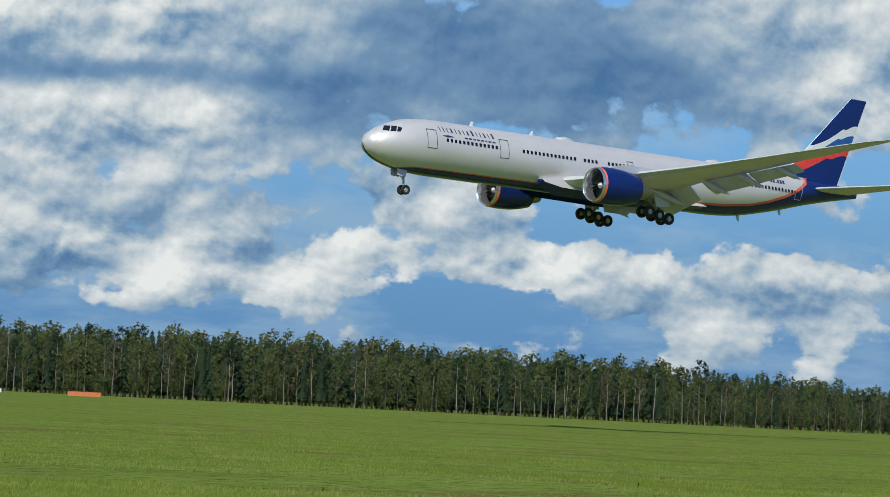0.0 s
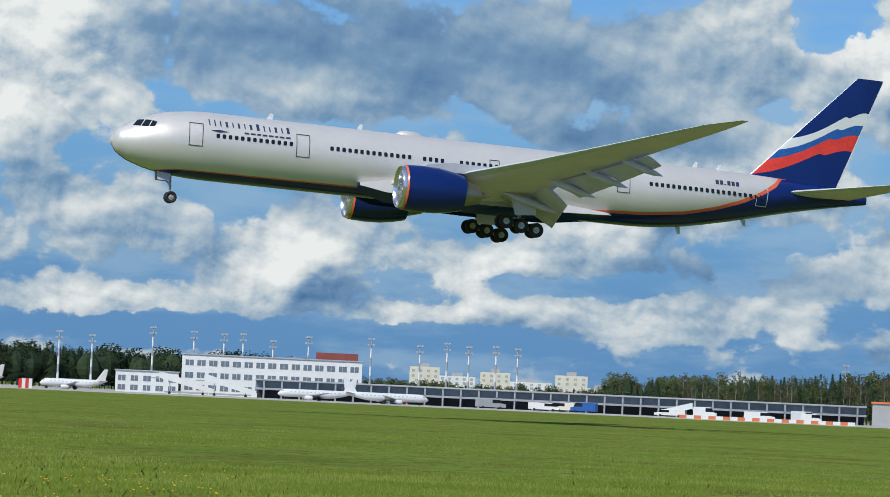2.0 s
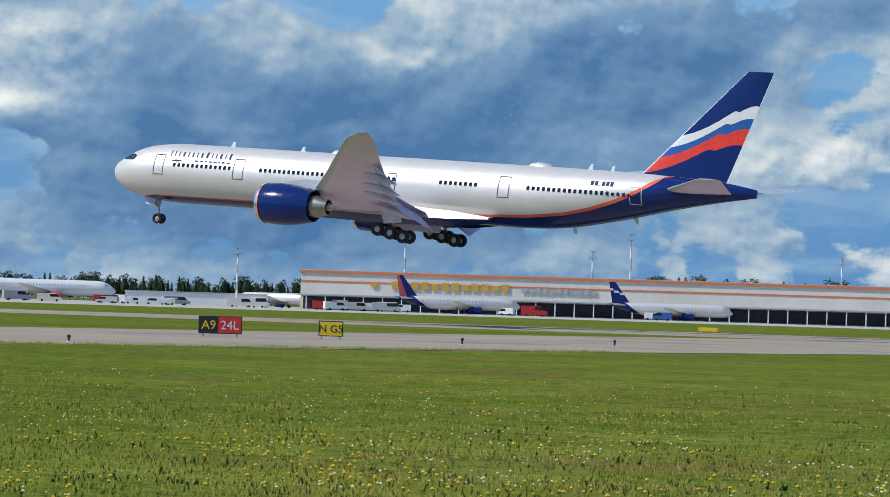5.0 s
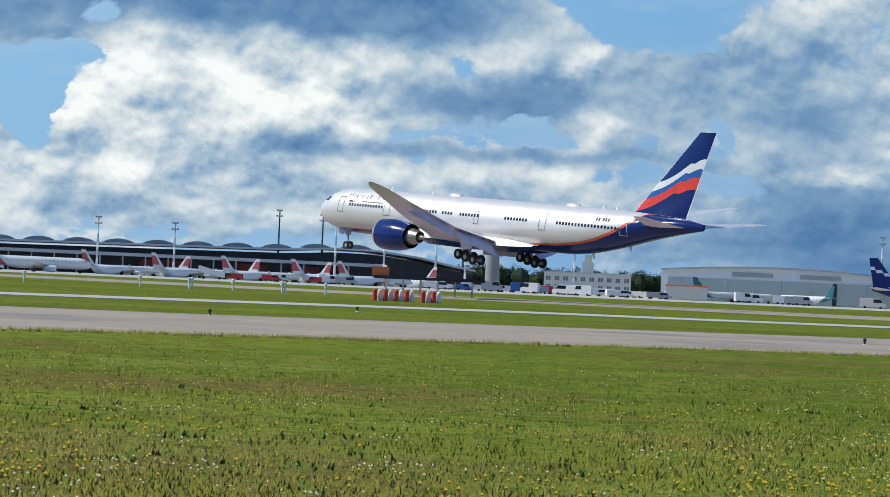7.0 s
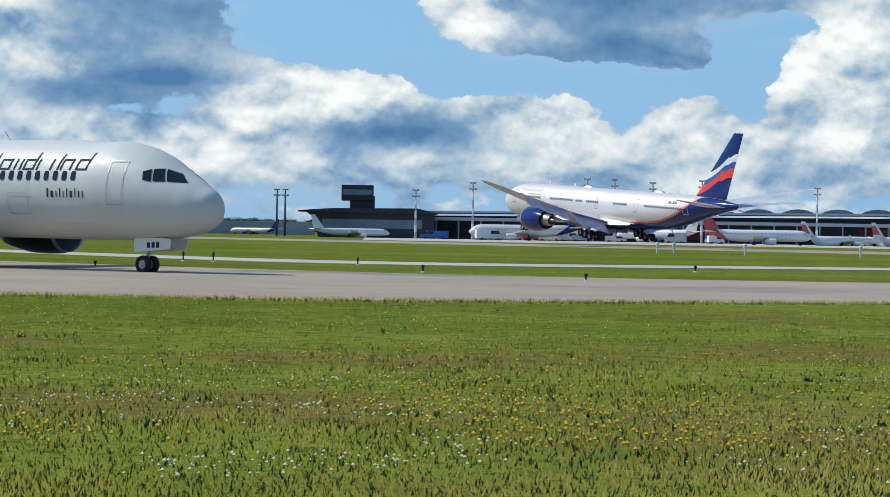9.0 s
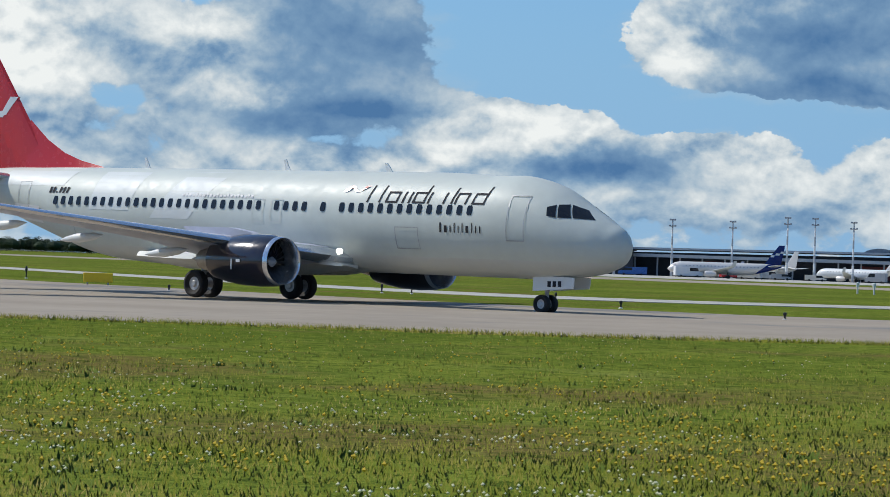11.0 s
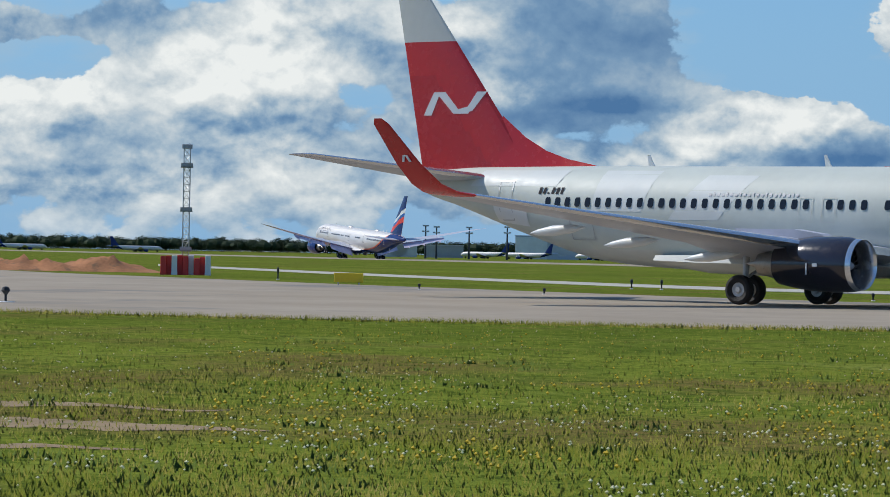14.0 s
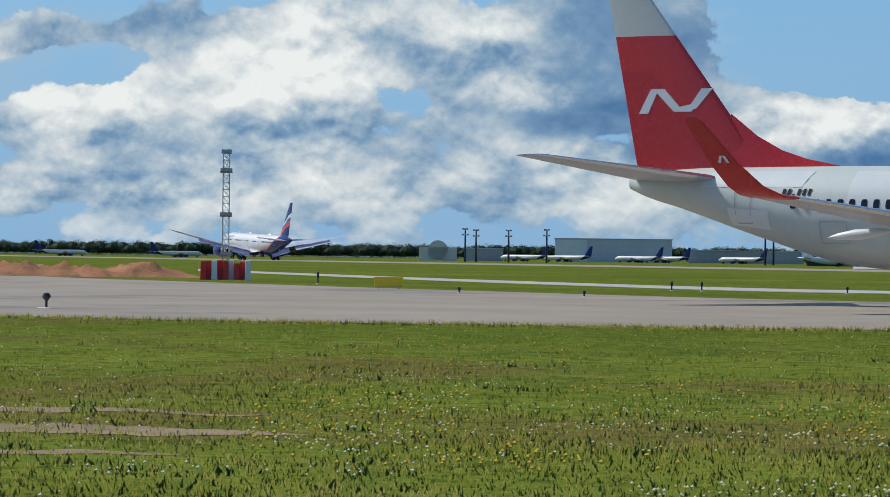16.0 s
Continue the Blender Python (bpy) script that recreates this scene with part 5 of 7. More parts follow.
part("cab", Shape().spin([(23.0, 4.2), (25.6, 5.0)], 16, axis="z", cap=True), GLASS, t, "glazed cab")
part("gallery_band", Shape().spin([(17.8, 3.72), (18.4, 3.78)], 16, axis="z"), DARKCLAD, t, "dark glazed band")
part("gallery_band", Shape().spin([(19.0, 4.42), (19.9, 4.55)], 16, axis="z"), DARKCLAD, t, "dark glazed band")
part("cab_roof", Shape().spin([(25.5, 5.2), (26.1, 5.3), (26.3, 4.8)], 16, axis="z", cap=True), TOWERGREY, t)
part("aerial", Shape().tube((3.5, 0, 26), (4.6, 0, 28.4), 0.35).tube((-3, 0, 26), (-3.2, 0, 27.6), 0.2), GREYCLAD, t)

# long dark terminal with a rolling roof
t = thing("passenger_terminal", "long dark glass terminal with a rolling steel roof", "terminal", place(55.0, 1080))
half = 1080 * math.tan(radians(7.2))


def crest(x):
    az = 55.0 - math.degrees(math.atan(x / 1080))
    return float(np.interp(az, [47.6, 48.2, 48.8, 49.6, 50.4, 51.2, 53, 56, 62.3], [6.5, 8.2, 10.6, 12.4, 12.6, 11.6, 11.2, 10.6, 9.6]))


n = 70
xs = [-half + 2 * half * i / n for i in range(n + 1)]
part("facade", Shape().prism([(-half, 0)] + [(x, crest(x) - 1.6) for x in xs] + [(half, 0)], 40, "y"), DARKCLAD, t, "dark glass facade")
part("roof", Shape().prism([(x, crest(x) - 0.7) for x in xs] + [(x, crest(x)) for x in reversed(xs)], 50, "y", -6), STEELROOF, t, "rolling steel roof")
part("gallery_roof", Shape().box(2 * half * 0.86, 10, 1.1, (-half * 0.1, -9, 6.4)), STEELROOF, t, "pale steel gallery roof")
for x in run(-half, half * 0.7, 30):
    part("facade_post", Shape().box(0.5, 0.5, 6.4), GREYCLAD, t, m=Matrix.Translation((x, -12, 0)))
for a, ww in ((60.3, 12), (57.2, 14), (53.5, 16), (51.9, 12), (50.9, 10)):
    part("red_panel", Shape().box(ww, 0.4, 4.6, (1080 * math.tan(radians(55.0 - a)), -0.4, 1.0)), BRICKRED, t, "brown-red wall panel")
for i in range(11):
    a = 50.0 + 0.72 * i
    x0 = 1080 * math.tan(radians(55.0 - a - 0.3))
    x1 = 1080 * math.tan(radians(55.0 - a + 0.3))
    z0 = crest((x0 + x1) / 2) - 0.1
    part("roof_light", Shape().prism([(x0, z0)] + [(x0 + (x1 - x0) * k / 10, z0 + 1.5 * math.sin(math.pi * k / 10) ** 0.7) for k in range(1, 10)] + [(x1, z0)], 8, "y", -5.5), GLASS, t, "bulging glazed roof light")
w = wide(64.0, 61.7, 1060)
t = thing("pier_building", "dark round-fronted pier with a boxy tower", "terminal", place(62.85, 1060))
part("facade", Shape().prism([(-w / 2 + 3, 0), (-w / 2 + 1, 7), (-w / 2 - 2, 9), (w / 2 - 3, 9.6), (w / 2, 8.2), (w / 2, 0)], 30, "y"), DARKCLAD, t)
part("roof", Shape().prism([(-w / 2 - 4, 9.0), (-w / 2 + 8, 9.9), (w / 2 - 6, 10.2), (w / 2 + 1, 8.6), (w / 2 + 1, 8.2), (-w / 2 - 4, 8.6)], 34, "y", -2), DARKCLAD, t)
part("tower", Shape().box(8.5, 8, 4.5, (-w * 0.08, 12, 9.8)).box(11, 10, 5.4, (-w * 0.12, 12, 12.6)), DARKCLAD, t, "boxy lookout tower", bevel=0.15)
part("tower_glass", Shape().box(10, 0.3, 1.8, (-w * 0.12, 6.8, 14.6)), GLASS, t)
part("glass_band", Shape().box(w * 0.8, 0.3, 3.0, (0, -0.25, 3.2)), GLASS, t)

# far hangars by the treeline
t, w = hall("far_hangar", "far white and grey hangar", "hangar", 68.45, 66.3, 1500, 11.0, 40, PALECLAD)
part("white_bay", Shape().box(w * 0.27, 0.5, 10.6, (-w * 0.36, -0.3, 0)), PLASTER, t, "white end bay")
t, w = hall("far_shed", "far low grey sheds", "building", 66.0, 63.9, 1550, 6.0, 20, GREYCLAD)
t = thing("dome_shed", "far pale shed with a rounded roof", "building", place(70.6, 1400))
part("wall", Shape().box(17, 14, 6, (0, 7, 0)), CREAM, t)
part("roof", Shape().spin([(0, 4.5), (14, 4.5)], 20, at=(0, 0, 4.6), axis="y", cap=True), CREAM, t, smooth=True)
t, w = hall("far_store", "far low grey store", "building", 70.1, 69.4, 1450, 5.5, 14, GREYCLAD)

# distant housing
for az, d, w, h, m in ((-15.3, 2500, 24, 28, CREAM), (-15.9, 2550, 30, 22, PLASTER), (-16.6, 2500, 24, 26, CREAM), (-17.2, 2600, 40, 20, PLASTER), (-18.0, 2500, 26, 26, CREAM), (-18.5, 2550, 22, 17, CREAM), (-13.7, 2500, 22, 30, PLASTER)):
    t = thing("apartment_block", "far pale apartment block", "building", place(az, d), "far housing")
    part("wall", Shape().box(w, 14, h, (0, 7, 0)), m, t)
    part("roof", Shape().box(w * 0.3, 6, 3, (0, 7, h)), GREYCLAD, t)
    windows(t, run(-w / 2, w / 2, max(3, int(w / 6))), [h * k for k in (0.3, 0.5, 0.7, 0.85)], 2.2, 2.0, GREYCLAD)


# ---- masts ----
def mast(az, d, h, dark=False):
    p = spot(az, d)
    t = thing("floodlight_mast", "tall dark apron mast" if dark else "tall pale grey banded floodlight mast", "mast", pose(p.x, p.y, 0, 0, 0, az), "apron masts")
    n = 7
    for i in range(n):
        r0, r1 = 0.42 - 0.2 * i / n, 0.42 - 0.2 * (i + 1) / n
        part("mast_section", Shape().tube((0, 0, h * i / n), (0, 0, h * (i + 1) / n), r0, r1, 8), (DARKCLAD if dark else (BARWHITE if i % 2 else GALV)), t)
    for z, ww in ((h, 1.7), (h - 2.0, 2.1)):
        part("lamp_frame", Shape().box(ww, 0.4, 0.25, (0, 0, z)).box(0.7, 0.5, 0.55, (-ww * 0.42, -0.2, z)).box(0.7, 0.5, 0.55, (ww * 0.42, -0.2, z)).box(0.6, 0.5, 0.5, (0, -0.2, z)), GREYCLAD, t)
    return t


for az, el in ((-23.0, .92), (-16.1, .95), (-15.2, .93), (-10.3, 1.05), (-11.05, 1.0), (-11.6, .98), (-11.95, 1.0), (-12.5, .9), (-13.15, 1.0), (-14.3, 1.02), (-15.7, 1.0), (-16.6, .98), (-17.0, .95),
               (3.4, 1.1), (2.5, 1.0), (2.25, .95), (-2.1, 1.05), (-4.75, 1.1), (-5.75, 1.02), (-5.45, .9), (-7.4, .85), (-8.6, .9), (-9.2, .85), (12.0, 1.1), (16.5, 1.2), (20.5, 1.1),
               (28.5, 1.26), (36.35, 1.25), (25.05, 1.08), (24.35, 1.42), (31.57, .95), (38.6, 1.0), (40.35, 1.15), (36.15, 1.05), (45.95, .95), (48.5, 1.3), (49.45, 1.35), (47.95, .95),
               (50.35, 1.1), (58.9, 1.0), (58.4, 1.0), (57.7, .95), (56.8, 1.0), (59.9, .9), (61.0, .9), (62.05, .75), (53.3, .85), (54.7, .9)):
    mast(az, 1020, 1.75 + 1020 * math.tan(radians(el + 0.03)))
for az, el in ((51.4, 1.2), (50.6, 1.15), (48.0, 1.0), (70.1, .5), (69.9, .48), (69.3, .48), (68.6, .5), (64.6, .75), (64.45, .75)):
    mast(az, 1100, 1.75 + 1100 * math.tan(radians(el)), True)


# ---- parked aircraft ----
FADED = mat("faded_red_paint", (0.48, 0.085, 0.085), 0.4, 0.0, 0.15, 0.4)


def parked(label, az, d, heading, L, body, tail, engine_mat=None, fin=None, group="parked aircraft", winglets=False, split=0.72):
    """A parked jet of length L; heading in degrees, 0 pointing to the observer's right."""
    k = L / 39.5
    r = 1.95 * k ** 0.85 if L > 30 else 1.1
    G = L * 0.5
    p = spot(az, d)
    jet = thing("parked_airliner" if L > 25 else "business_jet", label, "airliner" if L > 25 else "business jet", pose(p.x, p.y, 0.02 if az < 66 else 0.0, 0, 0, az + heading), group)
    zc = r * 1.72
    st = [(0, 0.03, zc - 0.25 * r, zc - 0.35 * r), (0.02 * L, 0.5 * r, zc + 0.2 * r, zc - 0.72 * r), (0.06 * L, 0.85 * r, zc + 0.75 * r, zc - 0.93 * r), (0.13 * L, r, zc + r, zc - r), (0.4 * L, r, zc + r, zc - r), (split * L, r * 0.97, zc + r, zc - 0.93 * r), (0.86 * L, 0.6 * r, zc + 0.97 * r, zc - 0.3 * r), (0.97 * L, 0.1 * r, zc + 0.7 * r, zc + 0.45 * r)]
    hull = Hull(st, G, 36)
    edge = lambda a: float(np.interp(a, [0, split * L, 0.8 * L, 0.9 * L], [zc - 1.5 * r, zc - 1.2 * r, zc, zc + 1.5 * r]))
    part("fuselage", hull.body(edge, lambda a: edge(a) + 0.05), [body, tail, tail], jet, smooth=True)
    row = Shape()
    for side in (1, -1):
        for a in np.arange(0.16 * L, 0.8 * L, 1.1):
            hull.patch(row, ((a, zc + 0.22 * r), (a + 0.4, zc + 0.22 * r), (a + 0.4, zc + 0.42 * r), (a, zc + 0.42 * r)), side, 0.02, 1)
        hull.patch(row, ((0.035 * L, zc + 0.3 * r), (0.07 * L, zc + 0.3 * r), (0.075 * L, zc + 0.58 * r), (0.055 * L, zc + 0.58 * r)), side, 0.03, 2)
    tagged(part("window_row", row, GREYCLAD, jet), kind="stuff")
    span = 0.45 * L
    for side in (1, -1):
        rows = [(0, 0.33 * L, 0.2 * L, zc - 0.75 * r, 1.0), (r, 0.35 * L, 0.18 * L, zc - 0.65 * r, 1.0), (span * 0.38, 0.42 * L, 0.11 * L, zc - 0.3 * r, 0.95), (span, 0.57 * L, 0.04 * L, zc + 0.35 * r, 0.9)]
        if winglets:
            rows.append((span * 1.04, 0.6 * L, 0.025 * L, zc + 1.3 * r, 0.8))
        part("wing", wing_shape(G, rows, side), [WINGGREY, PALEGREY, PALEGREY], jet, smooth=True)
        part("tailplane", wing_shape(G, [(0, 0.84 * L, 0.11 * L, zc + 0.5 * r, 0.9), (0.19 * L, 0.95 * L, 0.04 * L, zc + 0.85 * r, 0.8)], side), [tail, PALEGREY, PALEGREY], jet, smooth=True)
        er = 0.58 * r
        e = part("engine", Shape().spin([(-0.3 * er, 0.8 * er), (0, 0.86 * er), (-0.5 * er, er), (-2.2 * er, 0.98 * er), (-3.4 * er, 0.7 * er), (-3.3 * er, 0.5 * er)], 18, at=(G - 0.33 * L, side * span * 0.3, zc - 1.05 * r)), engine_mat or tail, jet, smooth=True)
        part("fan", Shape().spin([(-0.5 * er, 0.01), (-0.55 * er, 0.83 * er)], 16, at=(G - 0.33 * L, side * span * 0.3, zc - 1.05 * r)), DARKMETAL, e)
        part("main_gear", Shape().tube((G - 0.52 * L, side * r * 1.3, zc - 0.7 * r), (G - 0.52 * L, side * r * 1.3, 0.5), 0.14 * k).spin([(-0.35, 0.02), (-0.35, 0.55), (0.35, 0.55), (0.35, 0.02)], 14, at=(G - 0.52 * L, side * r * 1.3, 0.55), axis="y"), RUBBER, jet)
    part("nose_gear", Shape().tube((G - 0.1 * L, 0, zc - 0.9 * r), (G - 0.1 * L, 0, 0.4), 0.1 * k).spin([(-0.2, 0.02), (-0.2, 0.4), (0.2, 0.4), (0.2, 0.02)], 12, at=(G - 0.1 * L, 0, 0.4), axis="y"), RUBBER, jet)
    top = zc + r + 0.16 * L
    part("fin", fin_shape(G, zc + 0.8 * r, top, (0.82 * L, 0.965 * L), (0.945 * L, 0.995 * L), 0.12 * r, fin or (lambda u, v: 0), 10, 10), [tail, WHITE, FLAG_BLUE, FADED], jet)
    return jet


band = lambda u, v: 1 if 0.5 < v - 0.3 * u + 0.15 < 0.60 else 0
parked("parked white wide-body airliner with a red rear half", 35.3, 1120, 3, 60, WHITE, FADED, FADED, split=0.55)
parked("parked silver wide-body airliner with a navy tail", 39.0, 985, 2, 55, SILVER, NAVY, NAVY, band)
parked("parked silver airliner with a blue tail", 30.7, 1130, 150, 40, SILVER, FLAG_BLUE, FLAG_BLUE, band)
parked("parked silver airliner with a dark tail by the cargo terminal", 27.5, 960, 8, 39, SILVER, NAVY, NAVY, lambda u, v: 3 if u > 0.6 else 0)
parked("parked silver airliner at the cargo stands", 23.6, 970, 6, 39, SILVER, NAVY, NAVY, band)
parked("parked pale jet with teal tail by the hangar", 43.0, 960, 14, 27, PALEGREY, TEAL)
parked("small parked jet with a pale tail", 41.7, 955, 150, 20, PLASTER, TEAL)
parked("parked silver narrow-body with a navy tail and winglets", 60.0, 960, 176, 36, SILVER, NAVY, SILVER, band, winglets=True)
parked("parked white airliner with red tail", 55.8, 880, 5, 31, WHITE, FADED, WHITE, split=0.74)
for az, hd in ((54.25, 24), (53.0, 28), (51.7, 24), (50.4, 20), (49.6, 30)):
    parked("small white airliner with red tail in a row", az, 985, hd, 28, WHITE, PALEGREY, WHITE, lambda u, v: 3 if u > 0.3 and 0.2 < v < 0.8 else 1, winglets=True, split=0.84, group="row of red-tailed jets")
for az, hd in ((53.65, 158), (52.35, 152), (51.05, 156), (50.0, 150), (49.1, 154)):
    parked("small white airliner with red tail facing the row", az, 1010, hd, 25, WHITE, PALEGREY, WHITE, lambda u, v: 3 if u > 0.3 and 0.2 < v < 0.8 else 1, winglets=True, split=0.84, group="row of red-tailed jets")
for az, hd in ((59.7, 140), (59.4, 145), (57.6, 150)):
    parked("white airliner with a grey tail at the pier", az, 1045, hd, 32, WHITE, SILVER, SILVER, winglets=True, group="jets at the pier")
parked("small white airliner at the round pier", 63.25, 990, 15, 26, WHITE, PLASTER, PLASTER)
parked("white jet parked at the gallery", -14.6, 850, 10, 24, WHITE, WHITE)
parked("white jet parked before the office block", -13.35, 860, 186, 22, WHITE, PLASTER)
parked("white jet with a grey tail", -8.9, 880, 175, 19, WHITE, SILVER)
parked("pale business jet parked on the apron", -5.7, 870, 8, 19, WHITE, WHITE)
parked("business jet beside the barriers", -7.0, 890, 178, 20, WHITE, SILVER)
parked("green and white jet before the terminal", -4.0, 870, 184, 27, GREENPAINT, GREENPAINT, fin=lambda u, v: 1 if v > 0.5 else 0)
parked("small white jet before the hangar", 4.25, 900, 180, 12, WHITE, WHITE)
parked("small white jet by the hangar door", 2.6, 900, 178, 12, WHITE, WHITE)
for az in (69.0, 68.2, 66.9, 66.4, 65.0):
    parked("far parked airliner with a navy tail", az, 1380, 150, 25, SILVER, NAVY, group="far parked jets")
for az in (77.5, 75.4):
    parked("far parked airliner with a navy tail", az, 1500, 20, 27, SILVER, NAVY, group="far parked jets")


# ---- barriers, vehicles, clutter on the apron ----
def barrier(az0, az1, d, h, label, cells, mats, rows=1):
    w = wide(az0, az1, d)
    t = thing("barrier", label, "barrier", place((az0 + az1) / 2, d), "apron barriers")
    cw, ch = w / cells, h / rows
    for i in range(cells):
        for j in range(rows):
            part("panel", Shape().box(cw, 0.5, ch), mats[(i + j) % 2], t, m=Matrix.Translation((-w / 2 + (i + 0.5) * cw, 0, j * ch)))
    return t


barrier(-7.4, -6.35, 800, 2.9, "red and white striped blast fence", 10, (BARRED, BARWHITE))
barrier(-2.05, -1.3, 800, 2.6, "red and white striped blast fence", 8, (BARRED, BARWHITE))
barrier(-8.15, -7.9, 800, 2.5, "short red and white fence", 4, (BARRED, BARWHITE))
barrier(0.9, -0.42, 820, 4.8, "red and white chequered blast fence", 14, (BARRED, BARWHITE), 4)
barrier(-0.42, -0.92, 820, 5.2, "black and white chequered blast fence", 6, (BLACK, BARWHITE), 4)
barrier(-28.2, -26.2, 780, 1.0, "low orange and white road barrier", 16, (BRIGHT, BARWHITE))
barrier(-30.0, -29.4, 780, 1.1, "low orange road barrier", 5, (BRIGHT, BRIGHT))
barrier(-23.2, -20.0, 800, 0.9, "low orange and white road barrier", 24, (BRIGHT, BARWHITE))
random.seed(11)


def van(az, d, m, heading, long=5.0, high=2.1):
    t = thing("service_van" if high < 2.6 else "service_truck", "white service vehicle on the apron" if m is PLASTER else "coloured service vehicle on the apron", "van", pose(*spot(az, d, 0.05), 0, 0, az + heading), "apron vehicles")
    part("body", Shape().prism([(-long / 2, 0.45), (long / 2, 0.45), (long / 2, high * 0.5), (long * 0.36, high * 0.58), (long * 0.26, high), (-long / 2, high)], 1.9, "y", -0.95), m, t, bevel=0.06)
    part("windscreen", Shape().prism([(long * 0.37, high * 0.6), (long * 0.29, high * 0.93), (long * 0.02, high * 0.93), (long * 0.02, high * 0.6)], 1.94, "y", -0.97), PANE, t)
    for x in (-long * 0.3, long * 0.3):
        for y in (-0.85, 0.85):
            part("wheel", Shape().spin([(-0.12, 0.02), (-0.12, 0.36), (0.12, 0.36), (0.12, 0.02)], 12, at=(x, y, 0.38), axis="y"), RUBBER, t)


for az0, az1, n, d in ((44.0, 48.5, 26, 930), (31.0, 37.5, 14, 960), (38, 44, 10, 930), (55.5, 62, 14, 970), (-22.5, -14, 12, 870), (-6, 6, 10, 860), (23.6, 30, 12, 930), (49, 53, 8, 960), (7, 9.5, 4, 900)):
    for i in range(n):
        az = random.uniform(az0, az1)
        m = random.choice((PLASTER, PLASTER, PLASTER, BARWHITE, BARWHITE, GREYCLAD, GREYCLAD, DEEPRED, CREAM, FLAG_BLUE))
        van(az, d + random.uniform(-25, 25), m, random.choice((0, 180, 0, 20, 160)), random.uniform(4.5, 9), random.uniform(1.9, 3.2))


def boarding_stair(az, d, length, height, flip):
    """A covered stair on wheels, rising to one side."""
    t = thing("boarding_stair", "white covered boarding stair on wheels", "boarding stair", place(az, d), "boarding stairs")
    k = -1 if flip else 1
    part("flight", Shape().prism([(-k * length / 2, 0.5), (k * length / 2, height - 1.6), (k * length / 2, height), (k * length * 0.42, height), (-k * length / 2, 1.9)], 2.2, "y", -1.1), PLASTER, t, "white covered flight")
    part("platform", Shape().box(2.4, 2.4, 0.3, (k * (length / 2 + 1.1), 0, height - 1.9)), GALV, t)
    part("chassis", Shape().box(length * 0.8, 2.0, 0.5, (0, 0, 0.35)), GREYCLAD, t, bevel=0.05)
    for x in (-0.3, 0.3):
        part("leg", Shape().box(0.3, 0.3, height * (0.5 + x), (k * x * length, 0, 0.5)), GALV, t)
        for y in (-0.9, 0.9):
            part("wheel", Shape().spin([(-0.15, 0.02), (-0.15, 0.42), (0.15, 0.42), (0.15, 0.02)], 12, at=(k * x * length, y, 0.42), axis="y"), RUBBER, t)


for az, d, length, height, flip in ((-10.95, 905, 16, 6.2, True), (-11.75, 895, 15, 6.0, True), (-19.95, 900, 9, 4.2, False), (52.6, 940, 8, 4.0, True), (46.2, 935, 9, 4.4, False)):
    boarding_stair(az, d, length, height, flip)

# tall stacks of barrels, canopy near the middle of the field
t = thing("barrel_block", "block of red and white plastic barrier posts on the grass", "barrier", place(49.05, 275))
for i in range(12):
    x = -2.6 + i * 0.47 + (0.5 if i > 7 else 0)
    part("post", Shape().spin([(0, 0.2), (0.1, 0.22), (0.95, 0.2), (1.05, 0.1)], 10, at=(x, (i % 2) * 0.3, 0), axis="z", cap=True), BARRED if i % 2 == 0 else BARWHITE, t)
t = thing("canopy", "low dark canopy with signboard beyond the runway", "canopy", place(48.6, 420))
part("roof", Shape().box(15, 4, 0.4, (0, 0, 2.1)), DARKCLAD, t)
for x in run(-7, 7, 6):
    part("post", Shape().box(0.25, 0.25, 2.1, (x, 0, 0)), BARWHITE, t)
part("signboard", Shape().box(2.3, 0.2, 1.2, (-6.6, -1.5, 2.5)), BRIGHT, t)
for az in (53.9, 53.0, 52.95, 52.2, 51.3, 51.25, 50.5, 57.6, 57.3, 56.0):
    t = thing("marker_post", "white post light beside the runway", "marker", place(az, 330), "runway markers")
    part("stem", Shape().tube((0, 0, 0), (0, 0, 0.8), 0.09), BARWHITE, t)
    part("lamp", Shape().spin([(0.75, 0.16), (1.15, 0.2), (1.25, 0.08)], 10, axis="z", cap=True), BARWHITE, t)


# ---- near field: signs, lights, mast, mound, net ----
def letters(text, size, m, at, parent):
    c = bpy.data.curves.new("lettering", "FONT")
    c.body, c.size, c.extrude, c.align_x, c.align_y = text, size, 0.004, "CENTER", "CENTER"
    c.materials.append(m)
    ob = new("lettering", c)
    ob.parent = parent
    ob.matrix_basis = Matrix.Translation(at) @ pose(0, 0, 0, 90, 0, 0)


def board(az, d, panels, h, label):
    """A guidance sign: panels of (width, face, text, ink), from left to right."""
    t = thing("taxiway_sign", label, "sign", place(az, d))
    total = sum(p[0] for p in panels)
    part("case", Shape().box(total + 0.08, 0.22, h + 0.08, (0, 0.13, 0.16)), BLACK, t, bevel=0.02)
    for x in (-total * 0.4, total * 0.4):
        part("leg", Shape().box(0.08, 0.08, 0.2, (x, 0.12, 0)), GALV, t)
    x = -total / 2
    for w, face, text, ink in panels:
        p = part("face", Shape().box(w - 0.02, 0.04, h, (0, 0, 0)), face, t, m=Matrix.Translation((x + w / 2, 0.0, 0.2)))
        letters(text, h * 0.78, ink, (0, -0.027, h * 0.47), p)
        x += w


